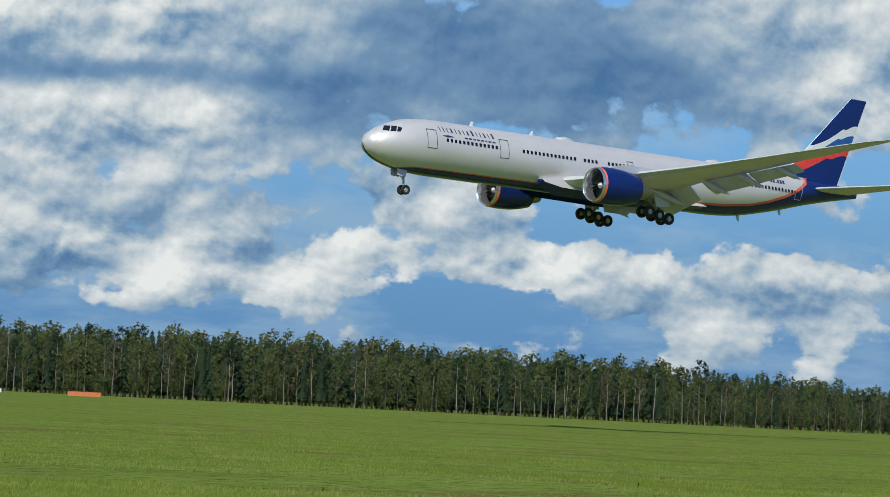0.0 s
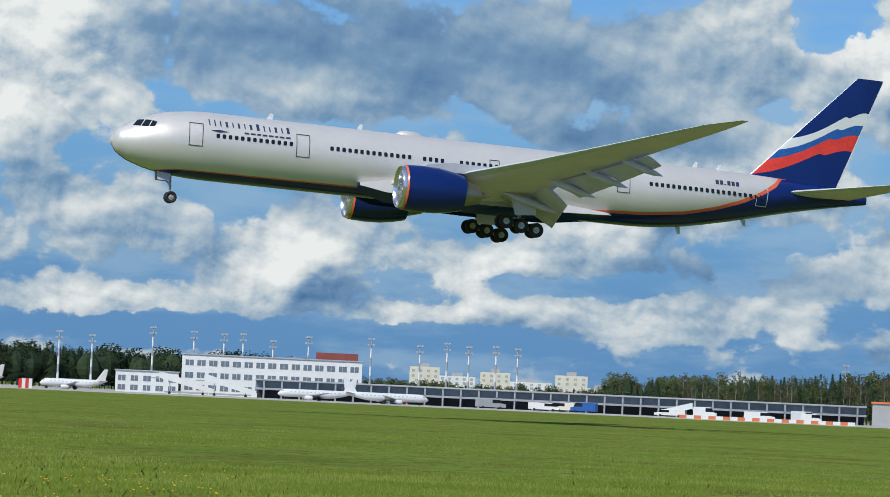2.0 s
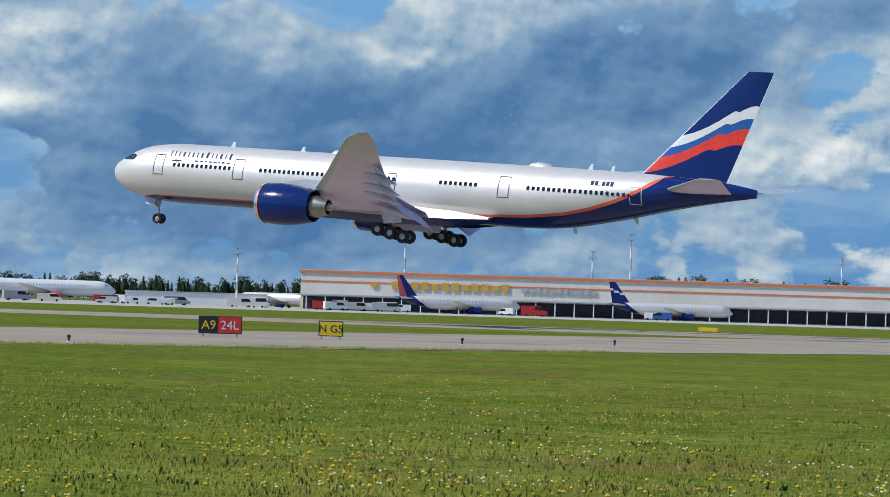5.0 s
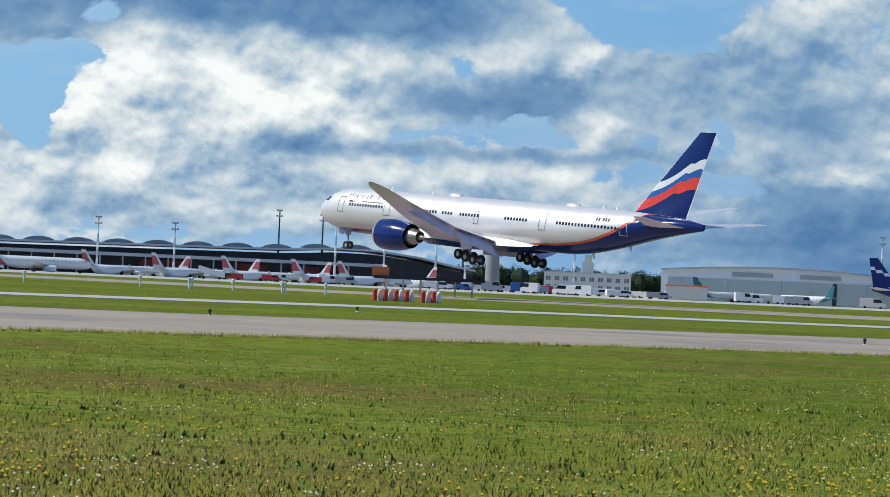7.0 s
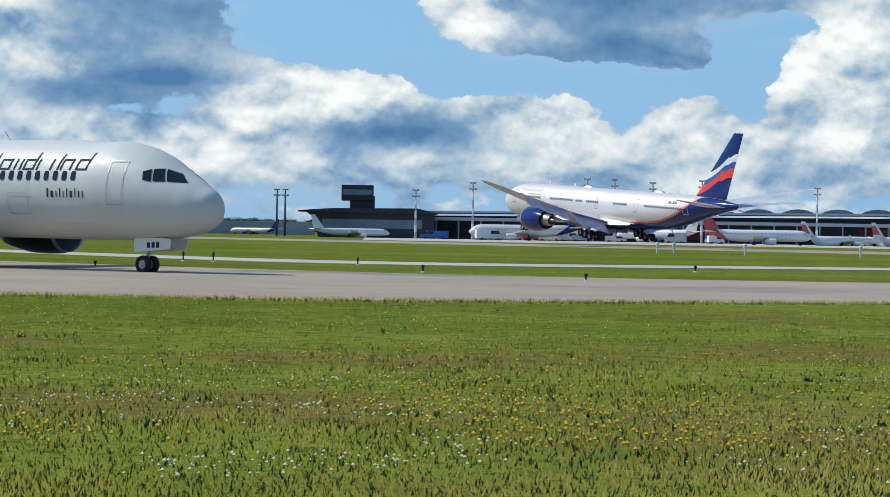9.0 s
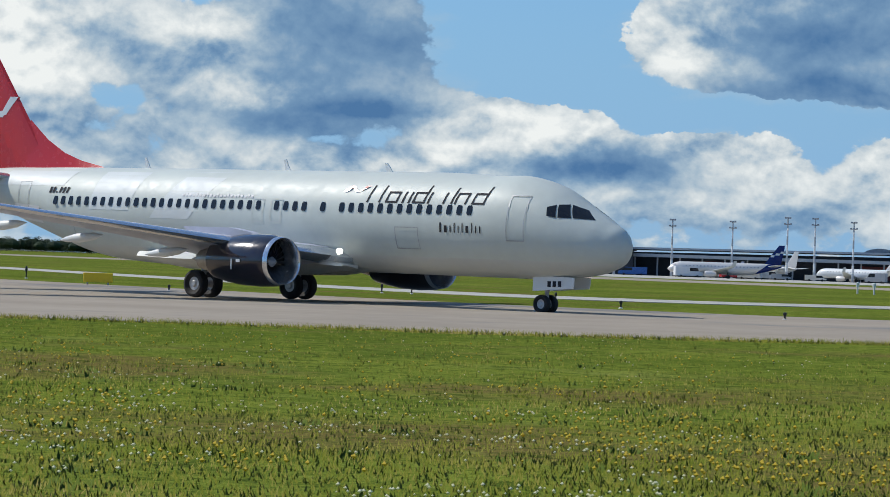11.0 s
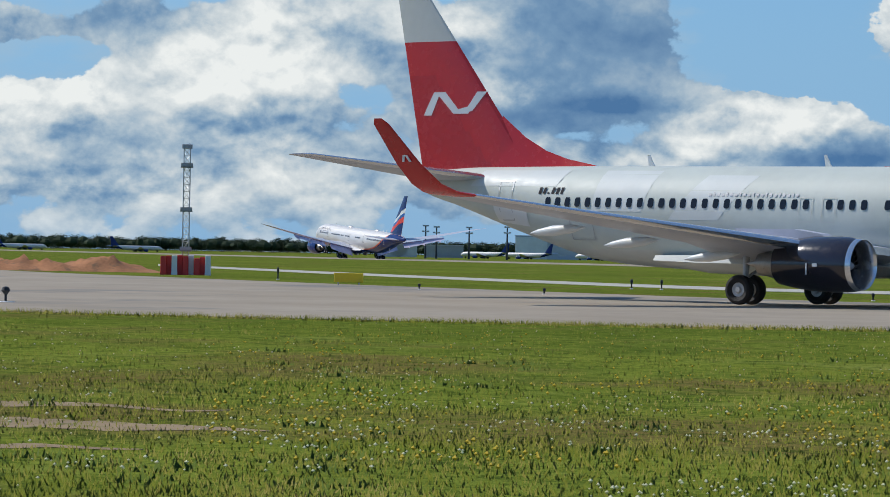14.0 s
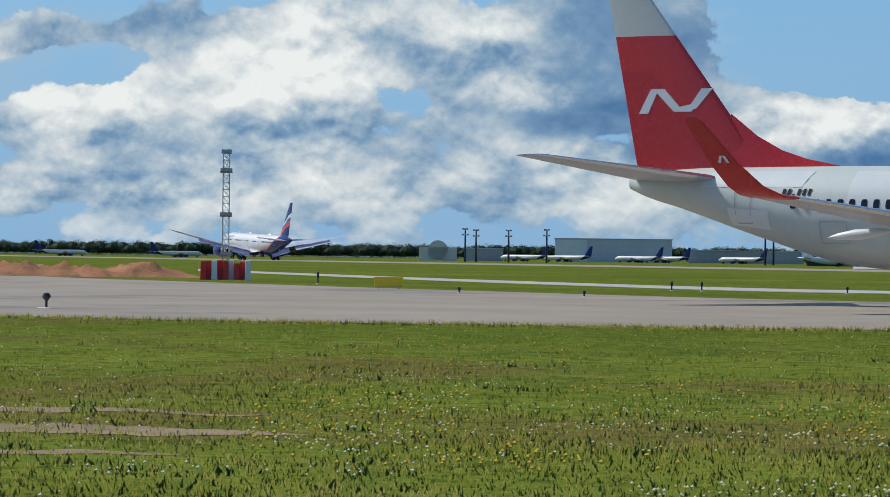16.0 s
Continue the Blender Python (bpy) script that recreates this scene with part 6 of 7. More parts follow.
SIGNRED = mat("sign_red", (0.66, 0.03, 0.025), 0.45)
board(31.85, 152, [(0.92, BLACK, "A9", YELLOW), (1.12, SIGNRED, "24L", BARWHITE)], 0.78, "black and red taxiway sign on the grass verge")
board(29.82, 156, [(1.15, YELLOW, "N G5", BLACK)], 0.68, "yellow taxiway sign with black letters")
for az, d, w, h in ((71.5, 165, 1.55, 0.5), (9.05, 235, 2.4, 0.8), (22.9, 330, 2.0, 0.4)):
    t = thing("sign_back", "blank yellow sign on short legs", "sign", place(az, d))
    part("panel", Shape().box(w, 0.2, h, (0, 0, 0.15)), YELLOW, t, bevel=0.02)
    for x in (-w * 0.35, w * 0.35):
        part("leg", Shape().box(0.08, 0.08, 0.18, (x, 0, 0)), GALV, t)
t = thing("cable_cabinet", "grey-green cable cabinet on a concrete foot", "cabinet", place(39.1, 185))
part("case", Shape().box(1.0, 0.5, 0.55, (0, 0, 0.1)), HANGARGREEN, t, bevel=0.03)
part("foot", Shape().box(1.1, 0.6, 0.1), TOWERGREY, t)


def edge_light(az, d, tall=0.35):
    plate = 0.3 if d < 100 else 0.1
    t = thing("edge_light", "dark taxiway edge light on a pale base", "light", place(az, d), "edge lights")
    part("base", Shape().spin([(0, plate), (0.04, plate * 0.93), (0.05, 0.04)], 12, axis="z", cap=True), BARWHITE, t)
    part("stem", Shape().tube((0, 0, 0.05), (0, 0, tall * 0.6), 0.04), BLACK, t)
    part("head", Shape().spin([(tall * 0.5, 0.05), (tall * 0.75, plate * 0.3 + 0.05), (tall * 0.95, plate * 0.2 + 0.04), (tall, 0.03)], 12, axis="z", cap=True), BLACK, t, smooth=True)


for az, d, h in ((77.75, 97, 0.5), (66.3, 172, 0.55), (65.75, 172, 0.55), (72.8, 190, 0.75), (63.1, 168, 0.4), (61.9, 140, 0.35), (52.6, 128, 0.3), (58.9, 122, 0.3), (40.1, 118, 0.35), (40.6, 128, 0.3), (34.6, 120, 0.3), (27.4, 150, 0.35), (24.6, 165, 0.35), (67.9, 140, 0.3), (70.2, 150, 0.3), (56.9, 160, 0.35), (49.9, 170, 0.3)):
    edge_light(az, d, h)

# lattice mast on a red and white foot
t = thing("lattice_mast", "slim lattice mast with small platforms", "mast", place(74.5, 213))
s = Shape()
H = 8.6
for i, (x, y) in enumerate(((-0.22, -0.22), (0.22, -0.22), (0.22, 0.22), (-0.22, 0.22))):
    s.tube((x, y, 0.8), (x, y, H), 0.035, seg=6)
for k in range(16):
    z0, z1 = 0.8 + (H - 0.8) * k / 16, 0.8 + (H - 0.8) * (k + 1) / 16
    for (a, b), (c, d2) in (((-0.22, -0.22), (0.22, -0.22)), ((0.22, -0.22), (0.22, 0.22)), ((0.22, 0.22), (-0.22, 0.22)), ((-0.22, 0.22), (-0.22, -0.22))):
        s.tube((a, b, z0), (c, d2, z1), 0.02, seg=5)
        s.tube((a, b, z1), (c, d2, z1), 0.02, seg=5)
part("lattice", s, GALV, t, "grey steel lattice")
for z in (1.6, 4.3, 7.3):
    part("platform", Shape().box(0.85, 0.85, 0.08, (0, 0, z)).box(0.8, 0.05, 0.3, (0, -0.4, z)).box(0.8, 0.05, 0.3, (0, 0.4, z)), GREYCLAD, t)
part("lamp_head", Shape().box(0.7, 0.3, 0.3, (0, 0, H)), GREYCLAD, t, bevel=0.03)
part("aerial", Shape().tube((0.15, 0, H), (0.15, 0, H + 0.4), 0.02), GALV, t)
part("plinth", Shape().box(0.9, 0.9, 0.85), BARWHITE, t, "white concrete plinth", bevel=0.04)
random.seed(5)
for i in range(9):
    x = -1.5 + i * 0.38
    p = spot(74.5, 213)
    b = thing("road_barrier", "red plastic barrier block" if i % 3 != 2 else "white plastic barrier block", "barrier", place(74.5 - math.degrees(x / 213), 211.5 + 0.35 * (i % 2)), "barriers round the mast")
    hh = 1.15 + 0.2 * random.random()
    part("body", Shape().box(0.4, 0.5, hh, taper=0.92), BARRED if i % 3 != 2 else BARWHITE, b, bevel=0.03)
    part("foot", Shape().box(0.42, 0.6, 0.16), BARRED if i % 3 != 2 else BARWHITE, b)

# heaps of dug soil
SOIL = mat("orange_clay_soil", (0.36, 0.17, 0.085), 0.95, 0.0, 0.3, 0.5, bump=0.6, spec=0.1, spots=((0.20, 0.12, 0.07), 1.5))
s = Shape()
n, k = 90, 10
for i in range(n + 1):
    u = i / n
    az = 84 - 9.1 * u
    for j in range(k + 1):
        v = j / k
        q = spot(az, 226 + 9 * v)
        ends = min(1.0, 8 * u + 0.2, 10 * (1 - u))
        z = ends * math.sin(math.pi * v) ** 0.8 * (0.6 + 0.9 * abs(noise.noise((u * 11, v * 2, 0))) + 0.7 * noise.fractal((u * 26, v * 5, 3), 1.0, 2.0, 4))
        s.v.append((q.x, q.y, max(z, 0.0) - 0.02))
for i in range(n):
    for j in range(k):
        a = i * (k + 1) + j
        s.face((a, a + 1, a + k + 2, a + k + 1))
lone("soil_heap", s, SOIL, "long low heap of orange clay beside the taxiway", "soil heap", smooth=True)

# marker with crossbar
t = thing("crossbar_marker", "T-shaped marker with a yellow lamp and a red foot", "marker", place(-26.47, 75) @ Matrix.Scale(1.137, 4))
part("pole", Shape().tube((0, 0, 0), (0, 0, 1.2), 0.035), GALV, t)
part("crossbar", Shape().box(0.74, 0.08, 0.06, (-0.2, 0, 1.16)), GALV, t, bevel=0.01)
part("lamp", Shape().box(0.26, 0.2, 0.16, (0.09, 0, 1.2), taper=0.8), YELLOW, t, "yellow lamp", bevel=0.02)
part("foot_sleeve", Shape().spin([(0.0, 0.11), (0.12, 0.12), (0.4, 0.1), (0.46, 0.05)], 12, axis="z", cap=True), SIGNRED, t, "red sleeve")
part("cable", Shape().tube((0.1, 0, 1.2), (0.3, 0, 0.6), 0.012, seg=5).tube((0.3, 0, 0.6), (0.34, 0.05, 0.0), 0.012, seg=5), BLACK, t)
part("stay", Shape().tube((0, 0, 0.7), (0.18, 0.05, 0), 0.012, seg=5), GALV, t)

# green net slung between thin posts
NET = bpy.data.materials.new("green_net")
NET.use_nodes = True
g = Nodes(NET.node_tree)
o, b, tr, mx = g.add("ShaderNodeOutputMaterial"), g.add("ShaderNodeBsdfPrincipled"), g.add("ShaderNodeBsdfTransparent"), g.add("ShaderNodeMixShader")
b.inputs["Base Color"].default_value, b.inputs["Roughness"].default_value = (0.015, 0.16, 0.075, 1), 0.8
tc = g.add("ShaderNodeTexCoord").outputs["Object"]
g.wire(g.ramp(g.noise(tc, 1.6, 5, 0.6), 0.3, 0.7, 0.06, 0.28), mx.inputs[0])
g.wire(tr.outputs[0], mx.inputs[1]), g.wire(b.outputs[0], mx.inputs[2]), g.wire(mx.outputs[0], o.inputs[0])
ROPE = mat("pale_rope", (0.5, 0.5, 0.28), 0.8)
net = thing("net_fence", "sagging green net on thin dark posts in the grass", "net fence")
posts = [(6.15, 55, 1.1), (5.8, 58, 1.15), (4.95, 62, 1.2), (0.35, 62, 1.12), (-5.5, 59, 1.12), (-4.55, 59, 0.95), (-0.9, 51, 1.1), (5.6, 57, 1.2)]
for az, d, h in posts:
    p = spot(az, d)
    part("post", Shape().tube((p.x, p.y, 0), (p.x + random.uniform(-0.07, 0.07), p.y, h), 0.016, seg=6), BLACK, net)
edges = [(2, 3), (3, 4), (4, 6), (6, 7), (7, 2)]
for a, b2 in edges:
    pa, pb = spot(*posts[a][:2]), spot(*posts[b2][:2])
    s, r = Shape(), Shape()
    m = 26
    for i in range(m + 1):
        u = i / m
        p = pa.lerp(pb, u)
        sag = 4 * u * (1 - u)
        top = 1.2 - 0.16 * sag + 0.02 * math.sin(9 * u)
        for j in range(5):
            v = j / 4
            s.v.append((p.x, p.y + 0.1 * math.sin(14 * u + 2 * v) - 0.25 * sag * v, top + (0.12 + 0.05 * math.sin(7 * u) - top) * v))
        if i:
            r.tube(last, (p.x, p.y, top), 0.014, seg=5)
        last = (p.x, p.y, top)
    for i in range(m):
        for j in range(4):
            s.face((i * 5 + j, i * 5 + j + 1, i * 5 + j + 6, i * 5 + j + 5))
    part("net", s, NET, net, "thin green netting", smooth=True)
    part("rope", r, ROPE, net)
t = thing("lamp_frame", "small yellow frame round a pale lamp", "lamp", place(-0.97, 72))
s = Shape()
for x in (-0.13, 0.13):
    s.tube((x, 0, 0), (x, 0, 0.62), 0.014, seg=6)
s.tube((-0.13, 0, 0.62), (0.13, 0, 0.62), 0.014, seg=6)
part("frame", s, YELLOW, t)
part("lamp", Shape().spin([(0.45, 0.03), (0.5, 0.07), (0.58, 0.05)], 10, axis="z", cap=True), BARWHITE, t)


# ---- woods ----
rng = np.random.default_rng(7)
BARK = mat("pale_bark", (0.25, 0.225, 0.19), 0.9, 0.0, 0.35, 0.8)
DARKBARK = mat("dark_bark", (0.11, 0.085, 0.065), 0.9, 0.0, 0.3, 0.8)
LEAF = tinted("broadleaf_foliage", [(0.028, 0.048, 0.014), (0.055, 0.08, 0.022), (0.10, 0.115, 0.034), (0.14, 0.14, 0.055)])
NEEDLE_AND_SHADE = tinted("spruce_and_crown_shade", [(0.012, 0.026, 0.012), (0.022, 0.042, 0.018), (0.035, 0.055, 0.022)])
TWIG = tinted("bare_twig_foliage", [(0.07, 0.055, 0.038), (0.10, 0.08, 0.05), (0.08, 0.085, 0.035), (0.12, 0.105, 0.06)])


def bole(h, r, lean, limbs, top):
    s = Shape()
    pts = [Vector((lean * (i / 5) ** 2 + rng.normal(0, 0.12) * (i > 0), rng.normal(0, 0.12) * (i > 0), h * top * i / 5)) for i in range(6)]
    for i in range(5):
        s.tube(pts[i], pts[i + 1], r * (1 - 0.16 * i), r * (1 - 0.16 * (i + 1)), 6, cap=False)
    for k in range(limbs):
        u = 0.5 + 0.45 * k / max(limbs, 1)
        a = rng.uniform(0, 2 * math.pi)
        p = pts[0].lerp(pts[5], u)
        s.tube(p, p + Vector((math.cos(a), math.sin(a), rng.uniform(0.5, 1.1))) * h * 0.11, r * 0.35, r * 0.1, 4, cap=False)
    return s


def leaves(centres, size, n):
    """n loose three-cornered leaf sprays about clump centres of (x, y, z, radius)."""
    s = Shape()
    for c in centres:
        for _ in range(n):
            d = rng.normal(size=3)
            d /= np.linalg.norm(d)
            p = np.array(c[:3]) + d * c[3] * rng.uniform(0.35, 1.08) * np.array([1, 1, 0.8])
            e1, e2 = rng.normal(size=3), rng.normal(size=3)
            e1 *= size * rng.uniform(0.6, 1.3) / np.linalg.norm(e1)
            e2 *= size * rng.uniform(0.6, 1.3) / np.linalg.norm(e2)
            k = len(s.v)
            s.v += [tuple(p - e1 * 0.5 - e2 * 0.3), tuple(p + e1 * 0.5 - e2 * 0.3), tuple(p + e2 * 0.7)]
            s.face((k, k + 1, k + 2))
    return s


def broadleaf(h, bare=0.4, spread=0.17, clumps=16, per=24):
    cs = []
    for i in range(clumps):
        u = bare + (1 - bare) * (i + 0.5) / clumps
        w = spread * h * math.sin(math.pi * min(0.97, 0.12 + 0.85 * (u - bare) / (1 - bare))) ** 0.6
        a = rng.uniform(0, 2 * math.pi)
        rad = rng.uniform(0.45, 0.75) * spread * h * 0.62
        cs.append((math.cos(a) * w * 0.7, math.sin(a) * w * 0.7, u * h, rad))
    return leaves(cs, 0.75, per)


def spruce(h):
    s = Shape()
    tiers = 15
    for i in range(tiers):
        u = i / tiers
        z, r = h * (0.14 + 0.86 * u), h * 0.14 * (1 - u) ** 0.85 + 0.18
        for j in range(9):
            a = 2 * math.pi * (j + rng.uniform(-0.3, 0.3)) / 9 + i
            rr = r * rng.uniform(0.7, 1.15)
            t = Vector((math.cos(a), math.sin(a), 0))
            n = Vector((-math.sin(a), math.cos(a), 0))
            k = len(s.v)
            s.v += [tuple(Vector((0, 0, z + 0.09 * h * (1 - u) + 0.3))), tuple(t * rr * 0.7 + n * rr * 0.3 + Vector((0, 0, z - 0.02 * h))), tuple(t * rr + Vector((0, 0, z - 0.05 * h))), tuple(t * rr * 0.7 - n * rr * 0.3 + Vector((0, 0, z - 0.02 * h)))]
            s.face((k, k + 1, k + 2, k + 3))
    return s


KINDS = []
for name, label, bark, leaf, wood, crown in (
        ("birch_tree", "slender birch with a pale bare lower trunk", BARK, LEAF, lambda h: bole(h, 0.17, 0.4, 4, 0.85), lambda h: broadleaf(h, 0.30, 0.18, 19, 24)),
        ("birch_tree", "leaning birch with a thin crown", BARK, LEAF, lambda h: bole(h, 0.15, -0.8, 5, 0.88), lambda h: broadleaf(h, 0.38, 0.15, 15, 22)),
        ("aspen_tree", "broad-crowned green aspen at the wood's edge", DARKBARK, LEAF, lambda h: bole(h, 0.22, 0.2, 5, 0.8), lambda h: broadleaf(h, 0.12, 0.22, 24, 26)),
        ("bare_tree", "grey-brown thin-leaved tree with upright twigs", BARK, TWIG, lambda h: bole(h, 0.16, 0.3, 9, 0.95), lambda h: broadleaf(h, 0.3, 0.16, 15, 18)),
        ("spruce_tree", "dark pointed spruce above the wood", DARKBARK, NEEDLE_AND_SHADE, lambda h: bole(h, 0.2, 0.0, 0, 0.9), spruce),
        ("pine_tree", "tall pine with bare trunk and high crown", BARK, NEEDLE_AND_SHADE, lambda h: bole(h, 0.2, 0.3, 4, 0.9), lambda h: broadleaf(h, 0.6, 0.15, 12, 26)),
        ("bush", "dense green undergrowth bush", DARKBARK, LEAF, lambda h: bole(h, 0.12, 0.2, 3, 0.6), lambda h: broadleaf(h, 0.1, 0.38, 14, 22))):
    w, c = wood(20.0), crown(20.0)
    KINDS.append((name, label, w.mesh("trunk", bark), c.mesh("crown", leaf), w, c, bark, leaf))


def plant(kind, p, h, turn):
    name, label, wood, crown = KINDS[kind][:4]
    t = thing(name, label, "bush" if name == "bush" else "tree", Matrix.LocRotScale((p.x, p.y, -0.05), Euler((0, 0, turn)), (h / 20,) * 3), "edge of the wood")
    part("trunk", wood, None, t)
    part("crown", crown, None, t)


def skyline(az):
    return float(np.interp(az, [-47, -44, -40, -34, -28, -25.5, -24, -21, -18], [14, 15, 20, 22, 22, 20, 17, 14, 12]))


for i in range(255):
    az = -46.5 + 26.5 * (i + rng.uniform(0, 1)) / 255
    row = i % 3
    h = skyline(az)
    if az > -27.5:
        kind = int(rng.choice([3, 3, 3, 1, 6, 4]))
    else:
        kind = int(rng.choice([0, 1, 2, 2, 2, 4, 5, 3] if row < 2 else [4, 4, 4, 5, 2]))
    k = rng.uniform(0.62, 0.86) if row == 0 else rng.uniform(0.72, 0.95) if row == 1 else rng.uniform(0.85, 1.06)
    plant(kind, spot(az, 955 + 9 * row + rng.uniform(-3, 3)), max(6.0, h * k), rng.uniform(0, 6.28))
for i in range(60):
    az = -46.5 + 22.5 * (i + rng.uniform(0, 1)) / 60
    plant(6, spot(az, 948 + rng.uniform(-2, 3)), rng.uniform(3.5, 7.5), rng.uniform(0, 6.28))


def woods(label, az0, az1, d0, d1, h0, h1, n, kinds, fat=1.0, leaf=None):
    """A far wood as one mass of trees."""
    vs, fs, ms, base = [], [], [], 0
    mats = [BARK, DARKBARK, LEAF, NEEDLE_AND_SHADE, TWIG]
    cache = {}
    for k in set(kinds):
        w, c = KINDS[k][4], KINDS[k][5]
        v = np.array(w.v + c.v)
        f = list(w.f) + [tuple(i + len(w.v) for i in q) for q in c.f]
        m = [mats.index(KINDS[k][6])] * len(w.f) + [mats.index(leaf or KINDS[k][7])] * len(c.f)
        zs = sorted(q[2] for q in c.v)
        lo, hi = zs[len(zs) // 8], zs[-len(zs) // 8]
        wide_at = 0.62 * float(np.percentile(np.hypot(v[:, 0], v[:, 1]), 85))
        # Added dark core closes see-through gaps and stands in for the crown's inner shade.
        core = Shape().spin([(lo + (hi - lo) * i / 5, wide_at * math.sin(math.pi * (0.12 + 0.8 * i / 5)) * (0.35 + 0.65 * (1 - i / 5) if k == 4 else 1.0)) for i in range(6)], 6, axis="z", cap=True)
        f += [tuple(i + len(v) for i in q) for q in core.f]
        m += [mats.index(NEEDLE_AND_SHADE)] * len(core.f)
        v = np.concatenate([v, np.array([tuple(q) for q in core.v])])
        cache[k] = (v, f, m)
    for i in range(n):
        k = int(rng.choice(kinds))
        v, f, m = cache[k]
        az = az0 + (az1 - az0) * (i + rng.uniform(0, 1)) / n
        p, t = spot(az, rng.uniform(d0, d1)), rng.uniform(0, 6.28)
        h = (skyline(az) * rng.uniform(0.8, 1.05) if h0 is None else rng.uniform(h0, h1)) / 20
        c, s = math.cos(t), math.sin(t)
        x = np.stack([v[:, 0] * c - v[:, 1] * s, v[:, 0] * s + v[:, 1] * c, v[:, 2]], -1) * h * np.array([fat, fat, 1.0]) + np.array([p.x, p.y, -0.05])
        vs.append(x)
        fs += [tuple(j + base for j in q) for q in f]
        ms += m
        base += len(v)
    me = bpy.data.meshes.new("woods")
    me.from_pydata(np.concatenate(vs).tolist(), [], fs)
    for x in mats:
        me.materials.append(x)
    me.polygons.foreach_set("material_index", ms)
    tagged(new("woods", me), label, "woods", kind="stuff")


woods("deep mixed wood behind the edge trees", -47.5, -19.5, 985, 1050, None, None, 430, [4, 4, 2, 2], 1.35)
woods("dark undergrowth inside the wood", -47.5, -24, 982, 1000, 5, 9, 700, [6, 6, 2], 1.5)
woods("dark treeline behind the hangars", -13.5, 11.5, 1250, 1300, 12.5, 18, 560, [2, 2, 6, 4], 1.6, NEEDLE_AND_SHADE)
woods("thin wood behind the gallery", -24, -18.6, 1120, 1200, 10, 15, 110, [3, 3, 2, 2, 4], 1.5)
woods("low trees before the far housing", -18.6, -12.5, 1120, 1180, 6.5, 9.0, 170, [2, 2, 6, 4], 1.7)
woods("dark treeline in the gap", 9, 24, 1300, 1360, 13, 19, 170, [2, 2, 4], 1.6)
woods("far dark treeline beyond the sheds", 30, 41, 1700, 1800, 11, 16, 130, [2, 2, 4], 1.6, NEEDLE_AND_SHADE)
woods("low dark woods on the horizon", 60.5, 86, 2450, 2600, 8, 12, 800, [6, 6, 6, 2], 3.0, NEEDLE_AND_SHADE)
woods("dark low trees behind the old terminal", 43, 50, 1500, 1560, 9, 12.5, 110, [6, 2], 2.2, NEEDLE_AND_SHADE)


# ---- near grass ----
LAWN = tinted("field_grass_blades", [(0.050, 0.085, 0.014), (0.11, 0.17, 0.024), (0.16, 0.225, 0.036), (0.26, 0.29, 0.085)], 0.9, 0.2, 0.0)
BLADE = tinted("grass_blades", [(0.105, 0.14, 0.02), (0.13, 0.162, 0.022), (0.185, 0.198, 0.032), (0.26, 0.235, 0.06), (0.36, 0.30, 0.12)], 0.9, 0.25, 0.0)


def clumps_of(value, n, az0, az1, d0, d1, power=1.0):
    """n places, thinning with distance, gathered where a slow pattern is high."""
    out = np.empty((0, 2))
    while len(out) < n:
        az = rng.uniform(az0, az1, n * 3)
        u = rng.uniform(0, 1, n * 3)
        d = 1 / (1 / d0 + u * (1 / d1 - 1 / d0))
        x, y = -d * np.sin(np.radians(az)), d * np.cos(np.radians(az))
        k = np.array([noise.noise((a * value, b * value, 1.7)) for a, b in zip(x, y)]) if value else np.ones(len(x))
        keep = rng.uniform(0, 1, len(x)) < (np.clip(0.5 + 1.3 * k, 0.02, 1) ** power if value else 1)
        out = np.concatenate([out, np.stack([x, y], -1)[keep]])
    return out[:n]


def blades(name, label, at, per, h0, h1, width, spread, material, face=-60.0):
    """Blades lean at random; their facing and upward normals are set so few shade dark."""
    n = len(at) * per
    p = np.repeat(at, per, axis=0) + rng.normal(0, spread, (n, 2))
    a, h, lean = radians(face + 90) + rng.normal(0, 0.6, n), rng.uniform(h0, h1, n), rng.normal(0, 0.35, (n, 2))
    w = width * rng.uniform(0.7, 1.3, n)
    v = np.empty((n, 3, 3))
    v[:, 0, :2] = p - np.stack([np.cos(a), np.sin(a)], -1) * w[:, None]
    v[:, 1, :2] = p + np.stack([np.cos(a), np.sin(a)], -1) * w[:, None]
    v[:, 2, :2] = p + lean * h[:, None]
    v[:, :2, 2], v[:, 2, 2] = -0.005, h
    me = bpy.data.meshes.new(name)
    me.vertices.add(3 * n), me.loops.add(3 * n), me.polygons.add(n)
    me.vertices.foreach_set("co", v.ravel().astype(np.float32))
    me.loops.foreach_set("vertex_index", np.arange(3 * n, dtype=np.int32))
    me.polygons.foreach_set("loop_start", np.arange(0, 3 * n, 3, dtype=np.int32))
    me.update(calc_edges=True)
    me.materials.append(material)
    me.normals_split_custom_set_from_vertices(np.tile([0.0, -0.1, 0.995], (3 * n, 1)).tolist())
    return tagged(new(name, me), label, "grass", kind="stuff")


blades("grass", "short uneven grass blades across the field", clumps_of(0.0, 42000, -16, 84, 19, 78), 4, 0.02, 0.06, 0.009, 0.15, BLADE)
blades("grass_tufts", "taller tufts of grass in patches", clumps_of(0.22, 9000, -14, 84, 20, 84, 2.0), 6, 0.03, 0.085, 0.010, 0.09, BLADE)
verge = np.array([p for p in curve([(-58, 125), (-66, 90), (-70, 60), (-70, 42), (-74, 29), (-84, 16), (-110, 4)], 2600)]) + rng.normal(0, 0.25, (2600, 2)) + np.array([0.9, -0.35])
blades("verge_grass", "long grass fringe along the taxiway edge", verge, 7, 0.05, 0.17, 0.012, 0.16, BLADE)
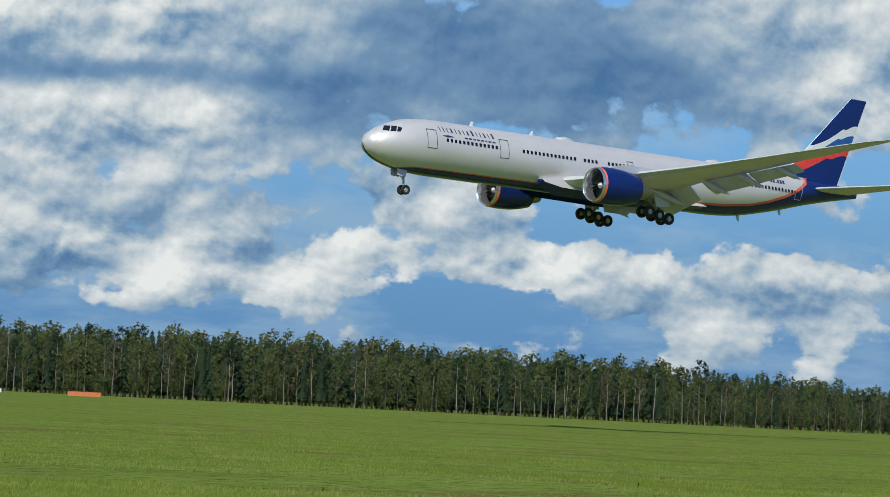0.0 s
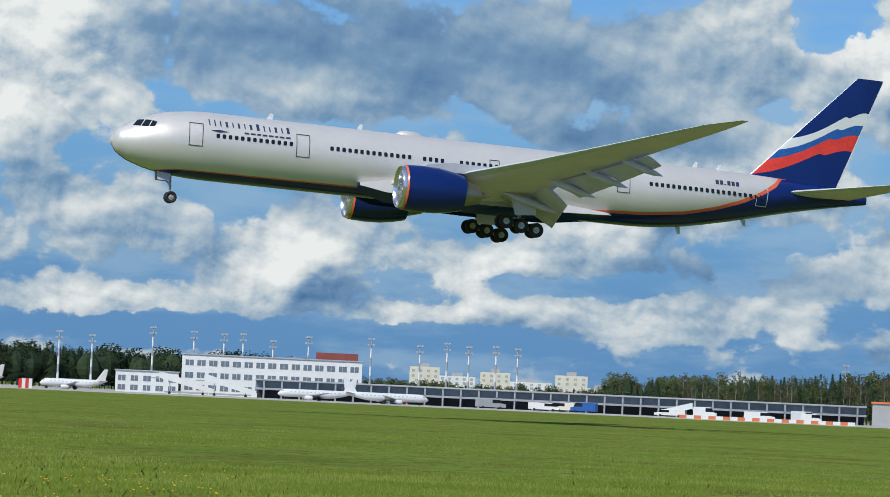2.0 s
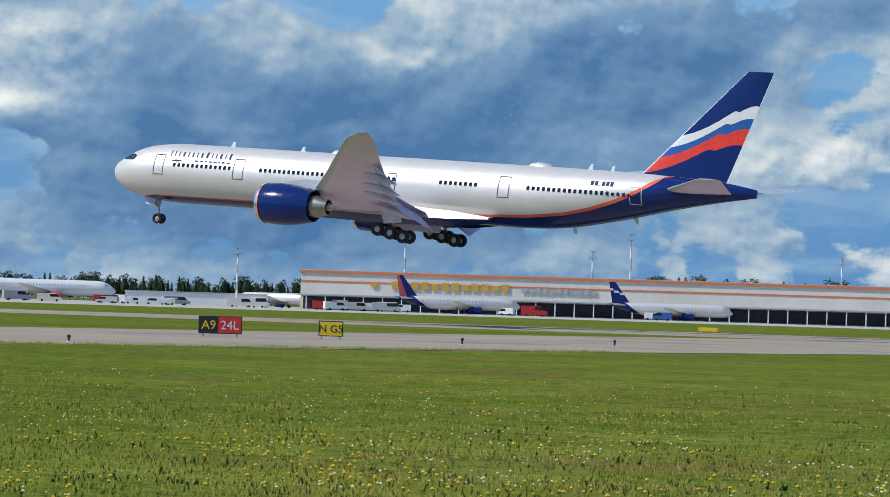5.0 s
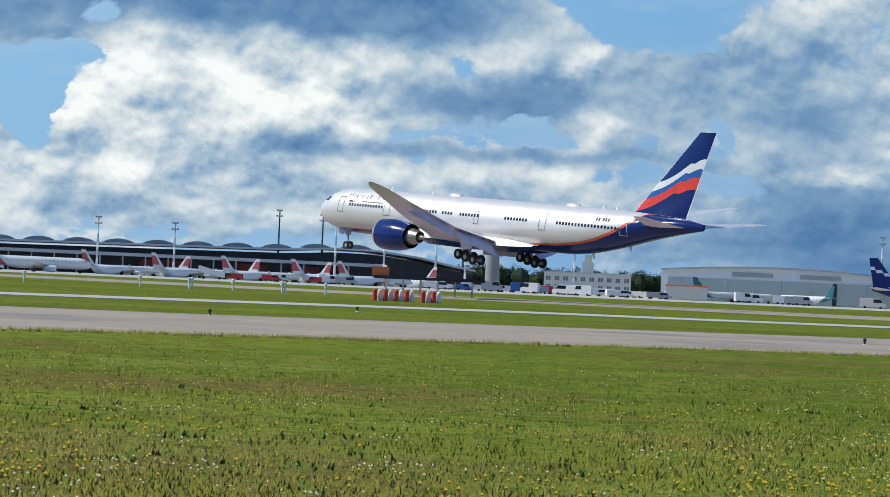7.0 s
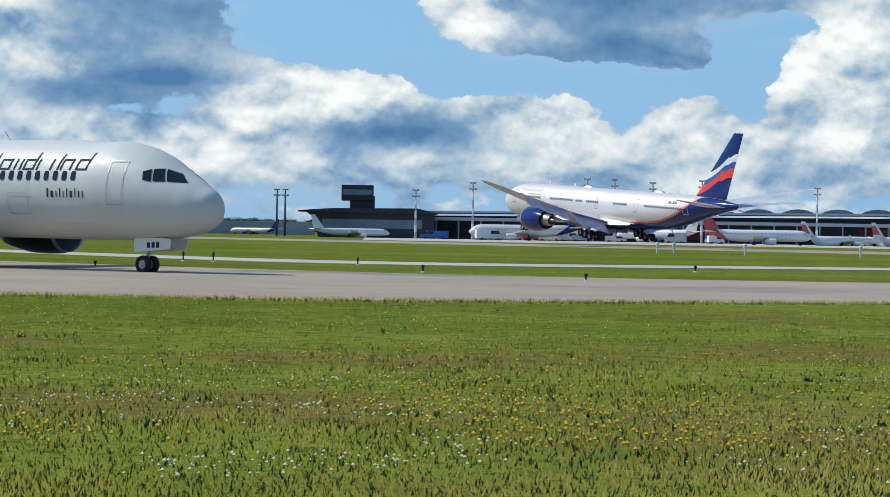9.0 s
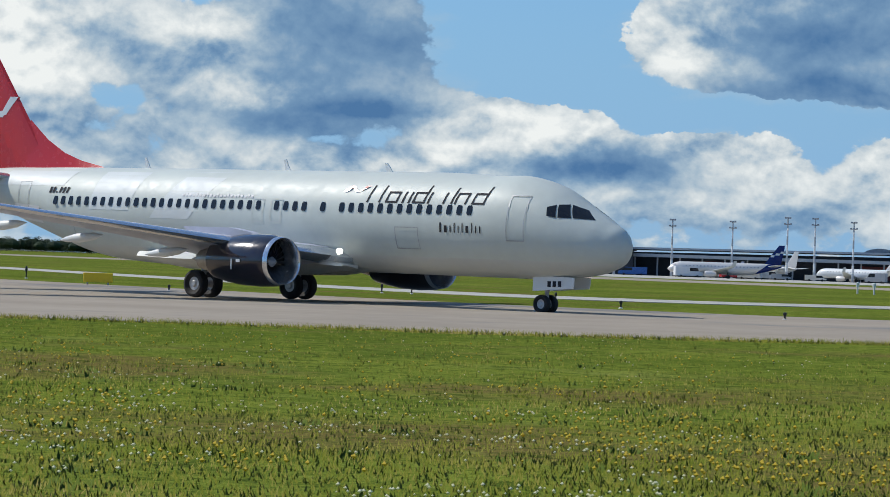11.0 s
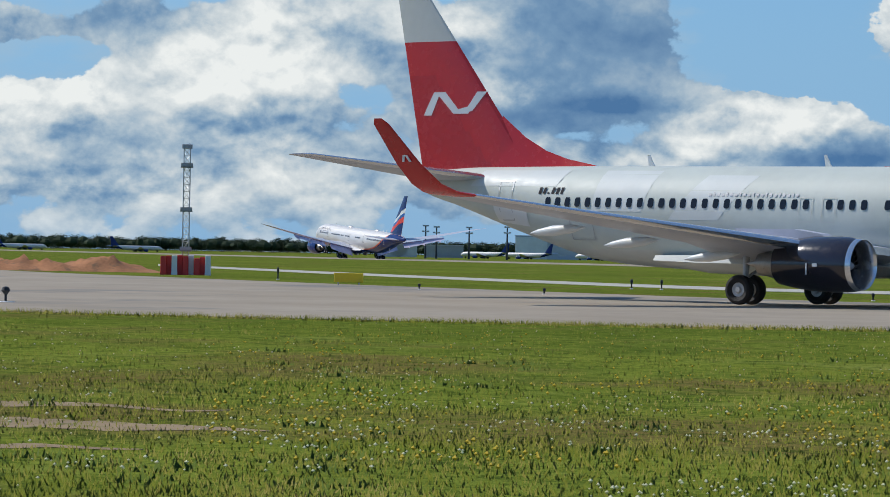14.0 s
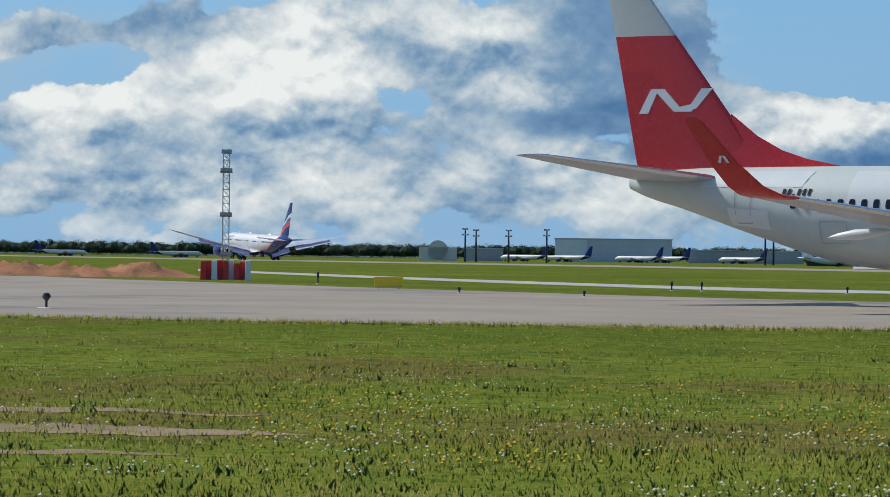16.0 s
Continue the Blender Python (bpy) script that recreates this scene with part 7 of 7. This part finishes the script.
lawn = clumps_of(0.08, 36000, -47, -2, 40, 300, 1.5)
blades("field_grass", "coarse grass across the wide field", lawn, 4, 0.03, 0.11, 0.022, 0.25, LAWN, -120.0)

PETAL = mat("pale_flower_heads", (0.76, 0.71, 0.42), 0.8, 0.0, 0.08, 5.0)
GOLD = mat("yellow_flower_heads", (0.62, 0.42, 0.02), 0.8, 0.0, 0.1, 5.0)
WEED = tinted("weed_leaves", [(0.085, 0.13, 0.022), (0.11, 0.155, 0.027), (0.13, 0.175, 0.032)], 0.8, 0.5, 0.05)


def heads(name, label, at, r0, r1, h0, h1, material):
    s = []
    f = []
    for i, (x, y) in enumerate(at):
        r, h = rng.uniform(r0, r1), rng.uniform(h0, h1)
        s += [(x + r, y, h), (x, y + r, h), (x - r, y, h), (x, y - r, h), (x, y, h + r * 0.8), (x, y, h - r * 0.8)]
        k = 6 * i
        f += [(k, k + 1, k + 4), (k + 1, k + 2, k + 4), (k + 2, k + 3, k + 4), (k + 3, k, k + 4), (k + 1, k, k + 5), (k + 2, k + 1, k + 5), (k + 3, k + 2, k + 5), (k, k + 3, k + 5)]
    me = bpy.data.meshes.new(name)
    me.from_pydata(s, [], f)
    me.materials.append(material)
    tagged(new(name, me), label, "flowers", kind="stuff")


heads("white_flowers", "small white flower heads scattered in the grass", clumps_of(0.55, 2800, 8, 82, 21, 75, 6.0), 0.010, 0.022, 0.06, 0.14, PETAL)
heads("yellow_flowers", "small yellow flower heads in loose patches", clumps_of(0.3, 3000, -12, 74, 24, 64, 3.0), 0.014, 0.030, 0.08, 0.2, GOLD)
weeds = clumps_of(0.35, 170, -12, 82, 22, 55, 2.0)
blades("weeds", "low dark broad-leaved weeds", weeds, 26, 0.02, 0.09, 0.022, 0.13, WEED)

# bare sandy track
DUST = mat("bare_sandy_earth", (0.30, 0.22, 0.13), 0.95, 0.0, 0.22, 0.8, bump=0.5, spec=0.1, spots=((0.16, 0.15, 0.05), 2.0))
for az0, az1, d, wd in ((82, 72.9, 31.5, 2.6), (82, 73.6, 35.5, 1.3), (82, 75.2, 28.4, 1.0)):
    s = Shape()
    n = 60
    for i in range(n + 1):
        u = i / n
        az = az0 + (az1 - az0) * u
        w = wd * (1 - u ** 3) * (0.6 + 0.7 * abs(noise.noise((u * 9, d, 0)))) + 0.02
        mid = d + 0.8 * noise.noise((u * 4, d, 5)) - 1.2 * u
        for k in (-0.5, -0.2, 0.2, 0.5):
            q = spot(az, mid + k * w)
            s.v.append((q.x, q.y, 0.012 if abs(k) < 0.3 else 0.004))
    for i in range(n):
        for j in range(3):
            s.face((i * 4 + j, i * 4 + j + 1, i * 4 + j + 5, i * 4 + j + 4))
    lone("bare_track", s, DUST, "bare sandy wheel track worn into the grass", "bare earth", kind="structure")


motions()
